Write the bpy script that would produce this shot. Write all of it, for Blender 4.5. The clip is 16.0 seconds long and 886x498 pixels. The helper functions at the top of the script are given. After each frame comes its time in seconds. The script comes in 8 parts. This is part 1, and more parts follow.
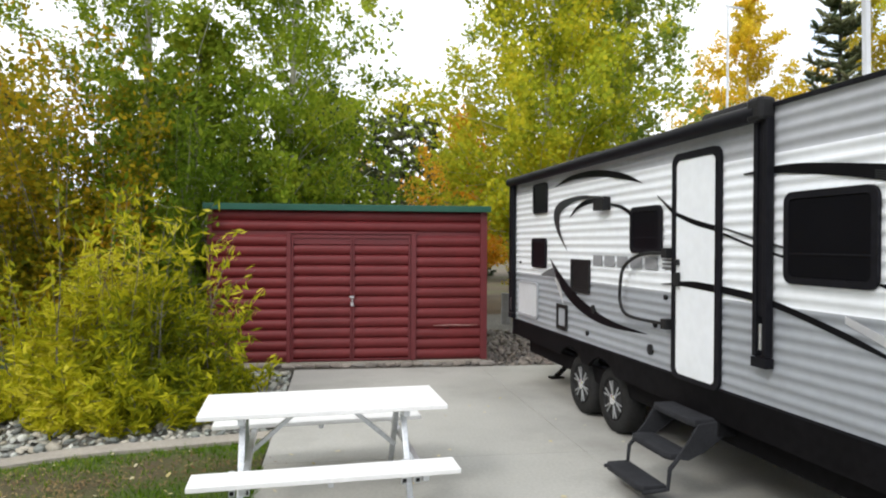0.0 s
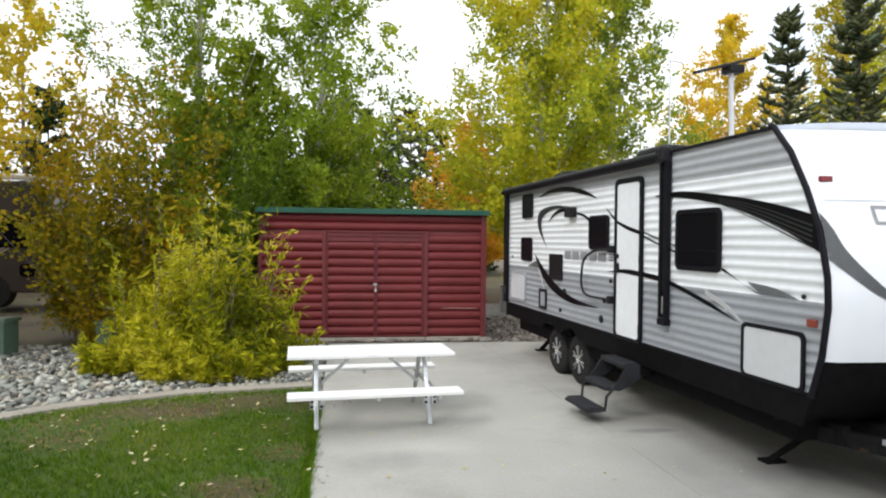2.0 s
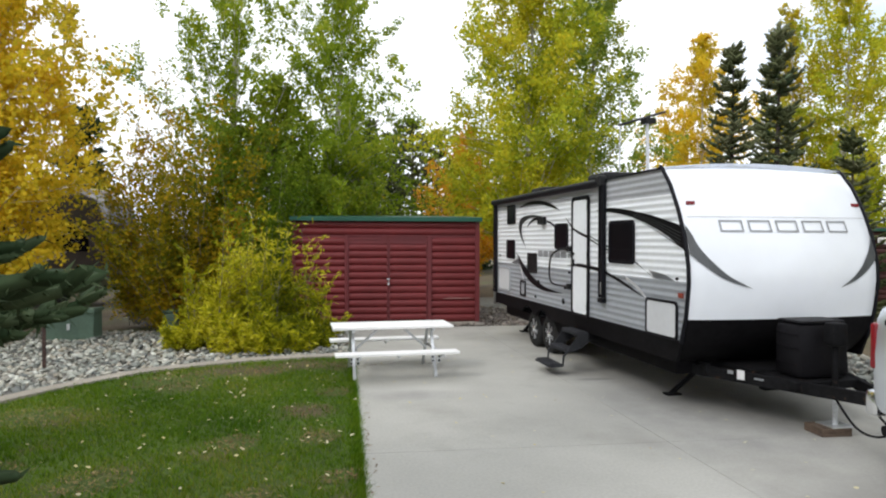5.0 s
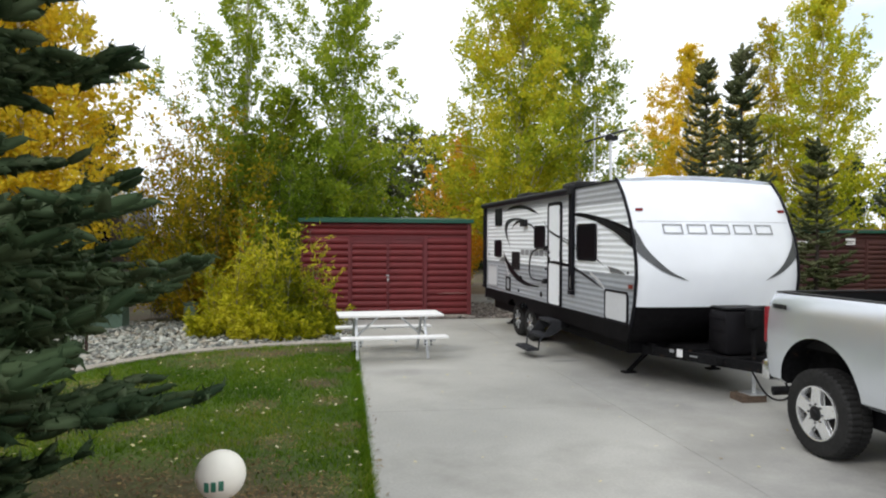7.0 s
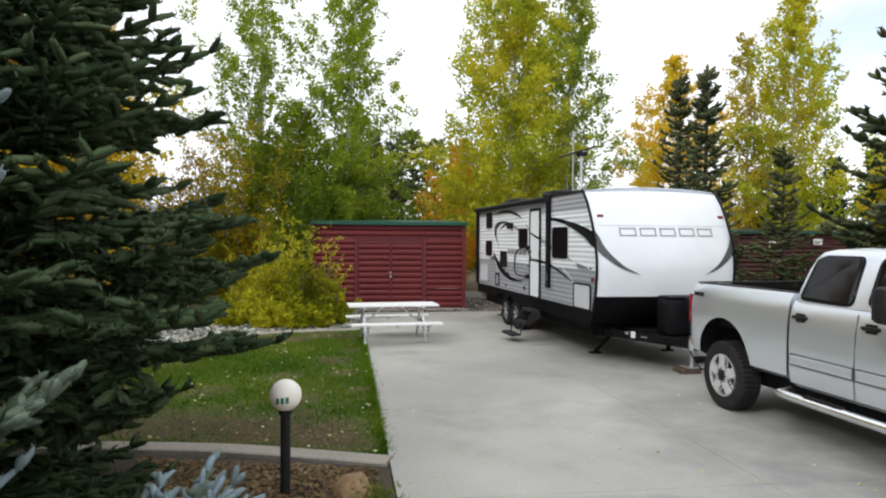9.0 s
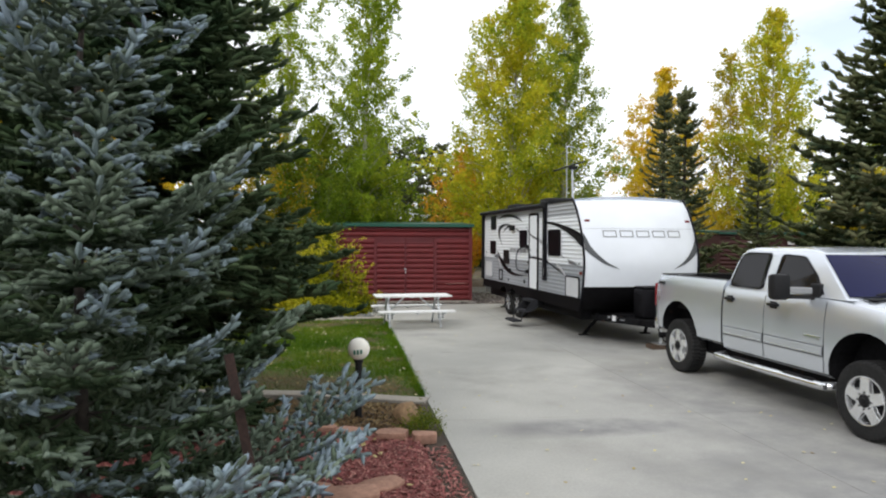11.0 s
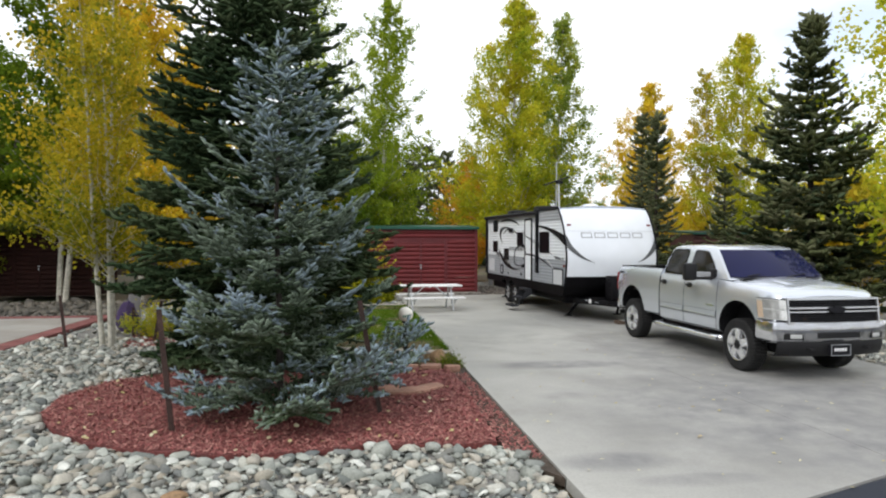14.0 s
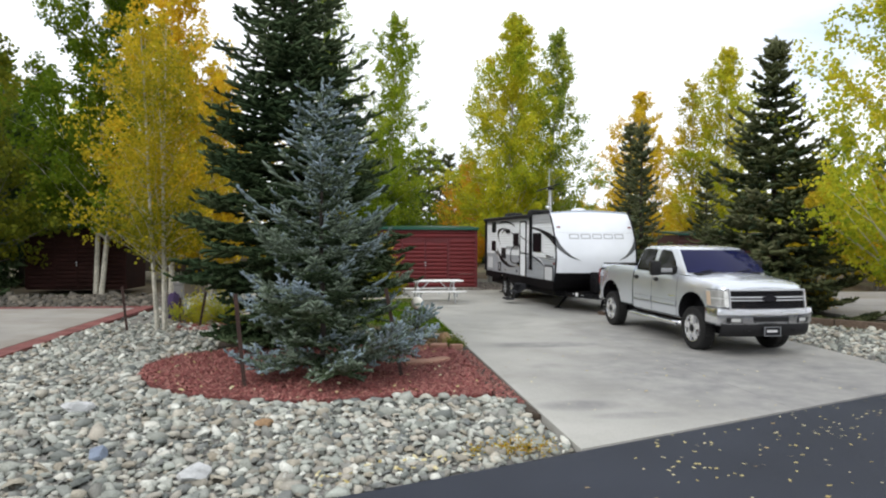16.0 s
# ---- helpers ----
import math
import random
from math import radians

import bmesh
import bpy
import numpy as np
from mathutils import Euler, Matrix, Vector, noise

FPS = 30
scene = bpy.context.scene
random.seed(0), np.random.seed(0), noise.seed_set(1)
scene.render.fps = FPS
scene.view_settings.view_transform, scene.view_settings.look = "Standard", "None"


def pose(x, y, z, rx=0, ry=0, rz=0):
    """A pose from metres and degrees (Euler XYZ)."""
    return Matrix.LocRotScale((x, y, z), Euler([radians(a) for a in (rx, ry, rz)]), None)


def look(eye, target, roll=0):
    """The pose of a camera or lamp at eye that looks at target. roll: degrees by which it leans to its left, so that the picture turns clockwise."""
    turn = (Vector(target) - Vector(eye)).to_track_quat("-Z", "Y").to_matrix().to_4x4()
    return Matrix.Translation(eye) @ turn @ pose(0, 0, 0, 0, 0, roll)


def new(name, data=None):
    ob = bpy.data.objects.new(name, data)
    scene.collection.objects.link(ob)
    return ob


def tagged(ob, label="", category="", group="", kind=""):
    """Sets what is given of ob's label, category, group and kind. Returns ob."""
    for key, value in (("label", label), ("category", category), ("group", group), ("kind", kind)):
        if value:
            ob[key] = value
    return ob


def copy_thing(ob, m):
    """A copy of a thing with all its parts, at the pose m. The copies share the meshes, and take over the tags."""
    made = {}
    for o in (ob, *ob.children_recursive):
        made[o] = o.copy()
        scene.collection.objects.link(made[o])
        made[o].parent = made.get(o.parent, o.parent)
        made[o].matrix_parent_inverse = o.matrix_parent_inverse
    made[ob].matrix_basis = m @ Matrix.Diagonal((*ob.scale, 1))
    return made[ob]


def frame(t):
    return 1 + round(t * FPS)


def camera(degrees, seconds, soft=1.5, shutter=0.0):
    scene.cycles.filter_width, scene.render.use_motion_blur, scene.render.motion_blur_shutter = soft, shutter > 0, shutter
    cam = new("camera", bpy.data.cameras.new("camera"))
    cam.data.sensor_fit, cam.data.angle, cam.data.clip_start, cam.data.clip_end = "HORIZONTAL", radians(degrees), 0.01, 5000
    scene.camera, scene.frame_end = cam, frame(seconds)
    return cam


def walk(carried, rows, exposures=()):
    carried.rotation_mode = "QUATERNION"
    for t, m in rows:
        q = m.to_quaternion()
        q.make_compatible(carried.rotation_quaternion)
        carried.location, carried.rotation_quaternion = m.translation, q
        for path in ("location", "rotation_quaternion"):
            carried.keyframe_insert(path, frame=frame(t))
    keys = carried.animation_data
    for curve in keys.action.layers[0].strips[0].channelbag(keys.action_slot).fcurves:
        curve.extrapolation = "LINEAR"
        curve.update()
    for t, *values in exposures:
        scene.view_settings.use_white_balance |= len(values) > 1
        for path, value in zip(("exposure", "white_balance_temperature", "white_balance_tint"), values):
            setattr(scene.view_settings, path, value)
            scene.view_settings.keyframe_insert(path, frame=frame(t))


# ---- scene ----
cam = camera(67.8, 16.0, soft=2.1)
PATH = [
    (0, (0.11, -0.024, 2.011), (0.38, 1.958, 1.995), 0.3),
    (0.5, (-0.005, -0.601, 2.014), (0.256, 1.382, 1.995), 0.3),
    (1, (-0.116, -1.193, 2.021), (0.144, 0.79, 1.999), 0.4),
    (1.5, (-0.213, -1.785, 2.032), (0.048, 0.198, 2.008), 0.3),
    (2, (-0.267, -2.335, 2.032), (-0.009, -0.352, 2.005), 0.6),
    (2.5, (-0.347, -2.871, 2.043), (-0.09, -0.888, 2.015), 0.4),
    (3, (-0.435, -3.37, 2.05), (-0.176, -1.387, 2.023), 0.3),
    (3.5, (-0.501, -3.853, 2.057), (-0.244, -1.87, 2.031), 0.3),
    (4, (-0.559, -4.298, 2.066), (-0.302, -2.315, 2.04), 0.2),
    (6.5, (-0.697, -6.21, 2.089), (-0.438, -4.227, 2.061), 0.1),
    (7, (-0.676, -6.626, 2.081), (-0.421, -4.642, 2.054), 0.3),
    (7.5, (-0.65, -7.063, 2.084), (-0.399, -5.079, 2.056), 0.3),
    (8, (-0.674, -7.463, 2.098), (-0.419, -5.48, 2.071), 0.2),
    (8.5, (-0.719, -7.978, 2.099), (-0.468, -5.994, 2.072), 0.3),
    (11, (-1.408, -10.873, 2.113), (-1.156, -8.889, 2.085), 0.3),
    (11.5, (-1.572, -11.485, 2.104), (-1.32, -9.501, 2.076), 0.4),
    (12, (-1.718, -12.134, 2.103), (-1.469, -10.15, 2.076), 0.2),
    (12.5, (-1.853, -12.756, 2.108), (-1.604, -10.772, 2.08), 0.1),
    (13, (-1.97, -13.372, 2.117), (-1.721, -11.387, 2.087), 0.2),
    (13.5, (-2.084, -14.005, 2.121), (-1.837, -12.02, 2.092), 0.1),
    (14, (-2.195, -14.613, 2.128), (-1.948, -12.628, 2.1), 0.1),
    (14.5, (-2.28, -15.19, 2.139), (-2.034, -13.205, 2.109), 0.2),
    (15, (-2.379, -15.754, 2.14), (-2.133, -13.769, 2.111), 0.2),
    (15.5, (-2.491, -16.308, 2.157), (-2.244, -14.323, 2.127), 0.2),
    (16, (-2.602, -16.848, 2.171), (-2.354, -14.864, 2.139), 0.3),
]
walk(cam, [(t, look(eye, target, roll)) for t, eye, target, roll in PATH], [(0.0, 0.56), (2.0, 0.52), (4.0, 0.40), (7.0, 0.26), (9.0, 0.22), (11.0, 0.19), (16.0, 0.22)])

# ---- light ----
world = bpy.data.worlds.new("sky")
scene.world = world
world.use_nodes = True
wn, wl = world.node_tree.nodes, world.node_tree.links
wn.clear()
w_out = wn.new("ShaderNodeOutputWorld")
w_bg = wn.new("ShaderNodeBackground")
w_sky = wn.new("ShaderNodeTexSky")
w_sky.sky_type, w_sky.sun_disc = "NISHITA", False
w_sky.sun_elevation, w_sky.sun_rotation = radians(40), radians(229)
w_gain = wn.new("ShaderNodeMix")
w_gain.data_type, w_gain.blend_type = "RGBA", "MULTIPLY"
w_gain.inputs[0].default_value = 1.0
w_gain.inputs[7].default_value = (0.16, 0.16, 0.16, 1)
w_co = wn.new("ShaderNodeTexCoord")
w_map = wn.new("ShaderNodeMapping")
w_map.inputs["Scale"].default_value = (1.0, 1.0, 2.6)
w_noise = wn.new("ShaderNodeTexNoise")
w_noise.inputs["Scale"].default_value = 2.3
w_noise.inputs["Detail"].default_value = 7.0
w_ramp = wn.new("ShaderNodeValToRGB")
w_ramp.color_ramp.elements[0].position, w_ramp.color_ramp.elements[1].position = 0.27, 0.44
w_ramp.color_ramp.elements[0].color, w_ramp.color_ramp.elements[1].color = (0.45, 0.45, 0.45, 1), (0.97, 0.97, 0.97, 1)
w_mix = wn.new("ShaderNodeMix")
w_mix.data_type = "RGBA"
w_mix.inputs[7].default_value = (1.13, 1.16, 1.21, 1)
wl.new(w_co.outputs["Generated"], w_map.inputs["Vector"])
wl.new(w_map.outputs[0], w_noise.inputs["Vector"])
wl.new(w_noise.outputs[0], w_ramp.inputs[0])
wl.new(w_ramp.outputs[0], w_mix.inputs[0])
wl.new(w_sky.outputs[0], w_gain.inputs[6])
wl.new(w_gain.outputs[2], w_mix.inputs[6])
wl.new(w_mix.outputs[2], w_bg.inputs[0])
wl.new(w_bg.outputs[0], w_out.inputs[0])
w_bg.inputs[1].default_value = 1.0

sun = new("sun", bpy.data.lights.new("sun", "SUN"))
sun.data.energy, sun.data.angle, sun.data.color = 1.1, radians(18), (1.0, 0.97, 0.93)
sun.matrix_world = look((-17, -15, 19), (0, 0, 0))
scene.view_settings.exposure = 0.0


# ---- materials ----
def material(name, base, rough=0.6, metal=0.0, spec=0.5, grain=None, large=None, bump=0.0, bump_scale=60.0, island=None, coat=0.0, wear=None):
    """A surface. grain and large: (scale, amount) of fine and broad brightness noise; island: colours picked piece by piece."""
    m = bpy.data.materials.new(name)
    m.use_nodes = True
    n, k = m.node_tree.nodes, m.node_tree.links
    p = n["Principled BSDF"]
    p.inputs["Roughness"].default_value = rough
    p.inputs["Metallic"].default_value = metal
    p.inputs["Specular IOR Level"].default_value = spec
    p.inputs["Coat Weight"].default_value = coat
    co = n.new("ShaderNodeTexCoord")
    geo = n.new("ShaderNodeNewGeometry")
    where = geo.outputs["Position"]
    colour = None
    if island:
        info = n.new("ShaderNodeObjectInfo")
        add = n.new("ShaderNodeMath")
        add.operation = "ADD"
        frac = n.new("ShaderNodeMath")
        frac.operation = "FRACT"
        k.new(geo.outputs["Random Per Island"], add.inputs[0])
        k.new(info.outputs["Random"], add.inputs[1])
        k.new(add.outputs[0], frac.inputs[0])
        ramp = n.new("ShaderNodeValToRGB")
        ramp.color_ramp.interpolation = "LINEAR"
        while len(ramp.color_ramp.elements) < len(island):
            ramp.color_ramp.elements.new(0.5)
        for i, c in enumerate(island):
            ramp.color_ramp.elements[i].position = i / max(1, len(island) - 1)
            ramp.color_ramp.elements[i].color = (*c, 1)
        k.new(frac.outputs[0], ramp.inputs[0])
        colour = ramp.outputs[0]
    for scale, amount in [g for g in (grain, large) if g]:
        tex = n.new("ShaderNodeTexNoise")
        tex.inputs["Scale"].default_value = scale
        tex.inputs["Detail"].default_value = 5.0
        k.new(where, tex.inputs["Vector"])
        rng = n.new("ShaderNodeMapRange")
        rng.inputs[1].default_value, rng.inputs[2].default_value = 0.3, 0.7
        rng.inputs[3].default_value, rng.inputs[4].default_value = 1 - amount, 1 + amount
        k.new(tex.outputs[0], rng.inputs[0])
        mul = n.new("ShaderNodeMix")
        mul.data_type, mul.blend_type = "RGBA", "MULTIPLY"
        mul.inputs[0].default_value = 1.0
        if colour:
            k.new(colour, mul.inputs[6])
        else:
            mul.inputs[6].default_value = (*base, 1)
        k.new(rng.outputs[0], mul.inputs[7])
        colour = mul.outputs[2]
    if wear:
        scale, lo, hi, c2 = wear
        tex = n.new("ShaderNodeTexNoise")
        tex.inputs["Scale"].default_value = scale
        tex.inputs["Detail"].default_value = 8.0
        tex.inputs["Roughness"].default_value = 0.65
        k.new(where, tex.inputs["Vector"])
        rng = n.new("ShaderNodeMapRange")
        rng.inputs[1].default_value, rng.inputs[2].default_value = lo, hi
        k.new(tex.outputs[0], rng.inputs[0])
        mixw = n.new("ShaderNodeMix")
        mixw.data_type = "RGBA"
        k.new(rng.outputs[0], mixw.inputs[0])
        if colour:
            k.new(colour, mixw.inputs[6])
        else:
            mixw.inputs[6].default_value = (*base, 1)
        mixw.inputs[7].default_value = (*c2, 1)
        colour = mixw.outputs[2]
    if colour:
        k.new(colour, p.inputs["Base Color"])
    else:
        p.inputs["Base Color"].default_value = (*base, 1)
    if bump:
        tex = n.new("ShaderNodeTexNoise")
        tex.inputs["Scale"].default_value = bump_scale
        tex.inputs["Detail"].default_value = 4.0
        k.new(where, tex.inputs["Vector"])
        b = n.new("ShaderNodeBump")
        b.inputs["Strength"].default_value = bump
        b.inputs["Distance"].default_value = 0.01
        k.new(tex.outputs[0], b.inputs["Height"])
        k.new(b.outputs[0], p.inputs["Normal"])
    return m


def leaf_material(name, colours, through_light=0.52, gloss=0.5):
    """Leaves: colours leaf by leaf, with broader patches of another hue, lit from both sides."""
    m = bpy.data.materials.new(name)
    m.use_nodes = True
    n, k = m.node_tree.nodes, m.node_tree.links
    p, out = n["Principled BSDF"], n["Material Output"]
    geo = n.new("ShaderNodeNewGeometry")
    ramp = n.new("ShaderNodeValToRGB")
    while len(ramp.color_ramp.elements) < len(colours):
        ramp.color_ramp.elements.new(0.5)
    for i, c in enumerate(colours):
        ramp.color_ramp.elements[i].position = i / (len(colours) - 1)
        ramp.color_ramp.elements[i].color = (*c, 1)
    tex = n.new("ShaderNodeTexNoise")
    tex.inputs["Scale"].default_value = 0.55
    tex.inputs["Detail"].default_value = 3.0
    k.new(geo.outputs["Position"], tex.inputs["Vector"])
    rng = n.new("ShaderNodeMapRange")
    rng.inputs[1].default_value, rng.inputs[2].default_value = 0.32, 0.68
    rng.inputs[3].default_value, rng.inputs[4].default_value = -0.35, 0.35
    k.new(tex.outputs[0], rng.inputs[0])
    add = n.new("ShaderNodeMath")
    add.operation, add.use_clamp = "ADD", True
    half = n.new("ShaderNodeMapRange")
    half.inputs[3].default_value, half.inputs[4].default_value = 0.15, 0.85
    k.new(geo.outputs["Random Per Island"], half.inputs[0])
    k.new(half.outputs[0], add.inputs[0])
    k.new(rng.outputs[0], add.inputs[1])
    k.new(add.outputs[0], ramp.inputs[0])
    k.new(ramp.outputs[0], p.inputs["Base Color"])
    p.inputs["Roughness"].default_value = gloss
    p.inputs["Specular IOR Level"].default_value = 0.05
    if through_light:
        tr = n.new("ShaderNodeBsdfTranslucent")
        k.new(ramp.outputs[0], tr.inputs[0])
        mx = n.new("ShaderNodeMixShader")
        mx.inputs[0].default_value = through_light
        k.new(p.outputs[0], mx.inputs[1])
        k.new(tr.outputs[0], mx.inputs[2])
        k.new(mx.outputs[0], out.inputs[0])
    return m


def stain_shade_patches(m, colour, spots):
    """Patches of a second colour, for a stain as for painted shade: (x, y, half length, half width, strength), broken
    up by noise.
    """
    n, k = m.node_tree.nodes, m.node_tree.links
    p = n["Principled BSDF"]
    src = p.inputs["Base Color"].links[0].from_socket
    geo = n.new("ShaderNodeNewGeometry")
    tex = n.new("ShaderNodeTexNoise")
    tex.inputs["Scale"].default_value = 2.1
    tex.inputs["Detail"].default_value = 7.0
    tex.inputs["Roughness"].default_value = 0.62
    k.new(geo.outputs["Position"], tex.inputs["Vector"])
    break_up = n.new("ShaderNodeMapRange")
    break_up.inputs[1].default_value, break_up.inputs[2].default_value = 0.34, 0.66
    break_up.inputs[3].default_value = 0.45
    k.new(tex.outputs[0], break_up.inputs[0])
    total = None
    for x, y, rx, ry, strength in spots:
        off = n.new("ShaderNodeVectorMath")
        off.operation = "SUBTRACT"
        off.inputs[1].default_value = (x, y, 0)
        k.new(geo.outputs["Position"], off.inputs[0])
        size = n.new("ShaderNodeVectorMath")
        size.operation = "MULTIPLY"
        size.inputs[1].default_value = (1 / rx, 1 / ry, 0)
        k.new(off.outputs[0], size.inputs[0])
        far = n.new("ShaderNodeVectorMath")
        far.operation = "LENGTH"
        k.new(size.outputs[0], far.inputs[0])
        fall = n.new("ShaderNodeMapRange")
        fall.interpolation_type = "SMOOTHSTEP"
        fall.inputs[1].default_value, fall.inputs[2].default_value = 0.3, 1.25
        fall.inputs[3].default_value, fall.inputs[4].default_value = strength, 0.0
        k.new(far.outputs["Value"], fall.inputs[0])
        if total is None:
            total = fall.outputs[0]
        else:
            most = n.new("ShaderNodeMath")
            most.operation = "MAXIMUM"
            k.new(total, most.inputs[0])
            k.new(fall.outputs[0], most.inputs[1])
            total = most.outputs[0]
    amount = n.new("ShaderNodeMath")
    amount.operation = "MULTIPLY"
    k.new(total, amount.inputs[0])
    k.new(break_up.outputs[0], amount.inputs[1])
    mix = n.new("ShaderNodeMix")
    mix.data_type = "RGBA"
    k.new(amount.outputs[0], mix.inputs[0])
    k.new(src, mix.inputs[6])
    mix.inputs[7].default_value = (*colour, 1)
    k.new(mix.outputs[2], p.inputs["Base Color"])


M = {}
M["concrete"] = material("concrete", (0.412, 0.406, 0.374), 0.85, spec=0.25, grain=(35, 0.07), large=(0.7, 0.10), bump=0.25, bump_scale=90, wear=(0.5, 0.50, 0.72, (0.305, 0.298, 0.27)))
# Broad ellipses put shade near the truck into the colour; smaller are stain marks.
stain_shade_patches(M["concrete"], (0.195, 0.193, 0.195), ((3.8, -7.0, 4.2, 3.8, 0.95), (1.3, -3.7, 1.5, 0.42, 1.0), (3.2, -4.4, 1.0, 0.7, 0.8), (4.4, -3.4, 3.2, 4.4, 0.75), (2.6, -6.6, 1.6, 0.8, 0.7), (0.6, -5.9, 0.7, 0.35, 0.55), (5.0, -7.2, 1.7, 0.5, 0.6), (3.6, 2.2, 1.5, 2.4, 0.55), (2.55, 4.9, 0.3, 0.12, 0.9), (2.9, 4.4, 0.35, 0.10, 0.8), (0.1, 3.7, 0.9, 0.3, 0.4), (0.3, -8.55, 0.75, 0.32, 1.0), (0.9, -9.1, 0.8, 0.22, 0.8)))
M["concrete_old"] = material("old_concrete", (0.33, 0.315, 0.29), 0.9, spec=0.2, grain=(35, 0.1), large=(0.7, 0.15), bump=0.25, bump_scale=90, wear=(0.5, 0.45, 0.7, (0.25, 0.225, 0.19)))
M["kerb"] = material("kerb_concrete", (0.33, 0.30, 0.255), 0.9, grain=(30, 0.12), large=(1.5, 0.12), bump=0.4)
M["asphalt"] = material("asphalt", (0.028, 0.033, 0.046), 0.72, spec=0.25, grain=(160, 0.3), large=(0.6, 0.15), bump=0.5, bump_scale=220)
M["soil"] = material("soil", (0.058, 0.043, 0.031), 0.95, grain=(25, 0.35), large=(2, 0.25), bump=0.8, bump_scale=40)
M["floor_litter"] = material("forest_floor", (0.11, 0.085, 0.05), 0.95, grain=(14, 0.4), large=(0.5, 0.35), bump=0.8, bump_scale=20, wear=(0.3, 0.5, 0.62, (0.09, 0.10, 0.035)))
M["turf"] = material("turf", (0.06, 0.095, 0.012), 0.95, grain=(40, 0.4), large=(0.9, 0.3), bump=0.9, bump_scale=80, wear=(1.1, 0.54, 0.66, (0.11, 0.085, 0.042)))
stain_shade_patches(M["turf"], (0.085, 0.062, 0.036), ((-3.0, -0.8, 1.1, 0.6, 0.9), (-1.9, -1.0, 1.0, 0.6, 0.95), (-1.2, -1.4, 0.7, 0.6, 0.9), (-2.6, 5.9, 1.5, 0.5, 0.9), (-1.4, 6.2, 1.0, 0.5, 0.9), (-1.2, 3.1, 0.4, 0.4, 0.8)))
M["gravel_base"] = material("gravel_base", (0.18, 0.175, 0.16), 0.9, grain=(28, 0.45), large=(1.2, 0.15), bump=1.0, bump_scale=30)
M["mulch_base"] = material("mulch_base", (0.16, 0.045, 0.04), 0.95, grain=(30, 0.5), large=(1.4, 0.25), bump=1.0, bump_scale=45)
M["chip"] = material("wood_chip", (0.29, 0.085, 0.075), 0.85, island=[(0.16, 0.047, 0.044), (0.33, 0.10, 0.09), (0.25, 0.072, 0.066), (0.48, 0.23, 0.19), (0.21, 0.085, 0.07)])
M["stone"] = material("river_stone", (0.4, 0.4, 0.38), 0.7, spec=0.35, grain=(60, 0.16), large=(7, 0.12), bump=0.2, bump_scale=80,
                      island=[(0.330, 0.350, 0.310), (0.115, 0.128, 0.120), (0.430, 0.445, 0.395), (0.215, 0.228, 0.200), (0.640, 0.650, 0.590), (0.300, 0.268, 0.205), (0.150, 0.165, 0.162), (0.470, 0.430, 0.355), (0.375, 0.400, 0.355)])
M["stone_dull"] = material("dull_stone", (0.15, 0.14, 0.12), 0.85, spec=0.2, grain=(60, 0.16), large=(7, 0.12), island=[(0.13, 0.12, 0.10), (0.08, 0.075, 0.065), (0.19, 0.17, 0.14), (0.11, 0.10, 0.08)])
M["rubble"] = material("rubble_stone", (0.2, 0.18, 0.16), 0.85, spec=0.2, grain=(50, 0.2), large=(7, 0.15), bump=0.3, island=[(0.23, 0.20, 0.175), (0.15, 0.135, 0.12), (0.32, 0.285, 0.25), (0.20, 0.165, 0.145), (0.28, 0.265, 0.245)])
M["flagstone"] = material("sandstone", (0.36, 0.20, 0.14), 0.85, grain=(25, 0.2), large=(3, 0.2), bump=0.4)
M["tan_rock"] = material("tan_rock", (0.27, 0.17, 0.09), 0.85, grain=(22, 0.25), large=(4, 0.25), bump=0.5)
M["pale_rock"] = material("pale_rock", (0.50, 0.51, 0.51), 0.8, grain=(22, 0.15), large=(4, 0.2), bump=0.4)
M["blue_rock"] = material("blue_rock", (0.19, 0.23, 0.30), 0.75, grain=(22, 0.15), large=(4, 0.2), bump=0.4)
M["log_red"] = material("red_log_paint", (0.14, 0.0155, 0.0175), 0.5, spec=0.4, grain=(18, 0.10), large=(1.5, 0.12), bump=0.12, bump_scale=25, wear=(7, 0.74, 0.80, (0.22, 0.08, 0.07)))
M["scuffed_paint"] = material("scuffed_paint", (0.42, 0.24, 0.22), 0.8, grain=(30, 0.3), large=(6, 0.2))
M["red_trim"] = material("red_trim_paint", (0.125, 0.016, 0.02), 0.5, grain=(25, 0.1), large=(2, 0.1))
M["log_dark"] = material("dark_red_log", (0.06, 0.018, 0.016), 0.65, grain=(18, 0.12), large=(1.5, 0.15))
M["log_brown"] = material("brown_log", (0.030, 0.012, 0.010), 0.75, spec=0.15, grain=(18, 0.15), large=(1.5, 0.2))
M["roof_green"] = material("green_metal", (0.012, 0.075, 0.05), 0.45, spec=0.4, grain=(20, 0.1), large=(1.5, 0.12))
M["white_paint"] = material("white_paint", (0.82, 0.82, 0.81), 0.55, grain=(30, 0.03), large=(2.5, 0.04))
M["galv"] = material("galvanised_steel", (0.62, 0.64, 0.66), 0.42, 0.75, grain=(40, 0.12), large=(5, 0.1))
M["gel_white"] = material("white_gelcoat", (0.82, 0.855, 0.905), 0.22, spec=0.5, grain=(3, 0.02), large=(0.8, 0.03), coat=0.3)
M["siding_white"] = material("white_aluminium", (0.80, 0.83, 0.865), 0.38, spec=0.5, grain=(12, 0.03), large=(1.2, 0.04))
M["hatch_grey"] = material("pale_hatch", (0.60, 0.615, 0.64), 0.4, spec=0.4, grain=(12, 0.03), large=(1.2, 0.05))
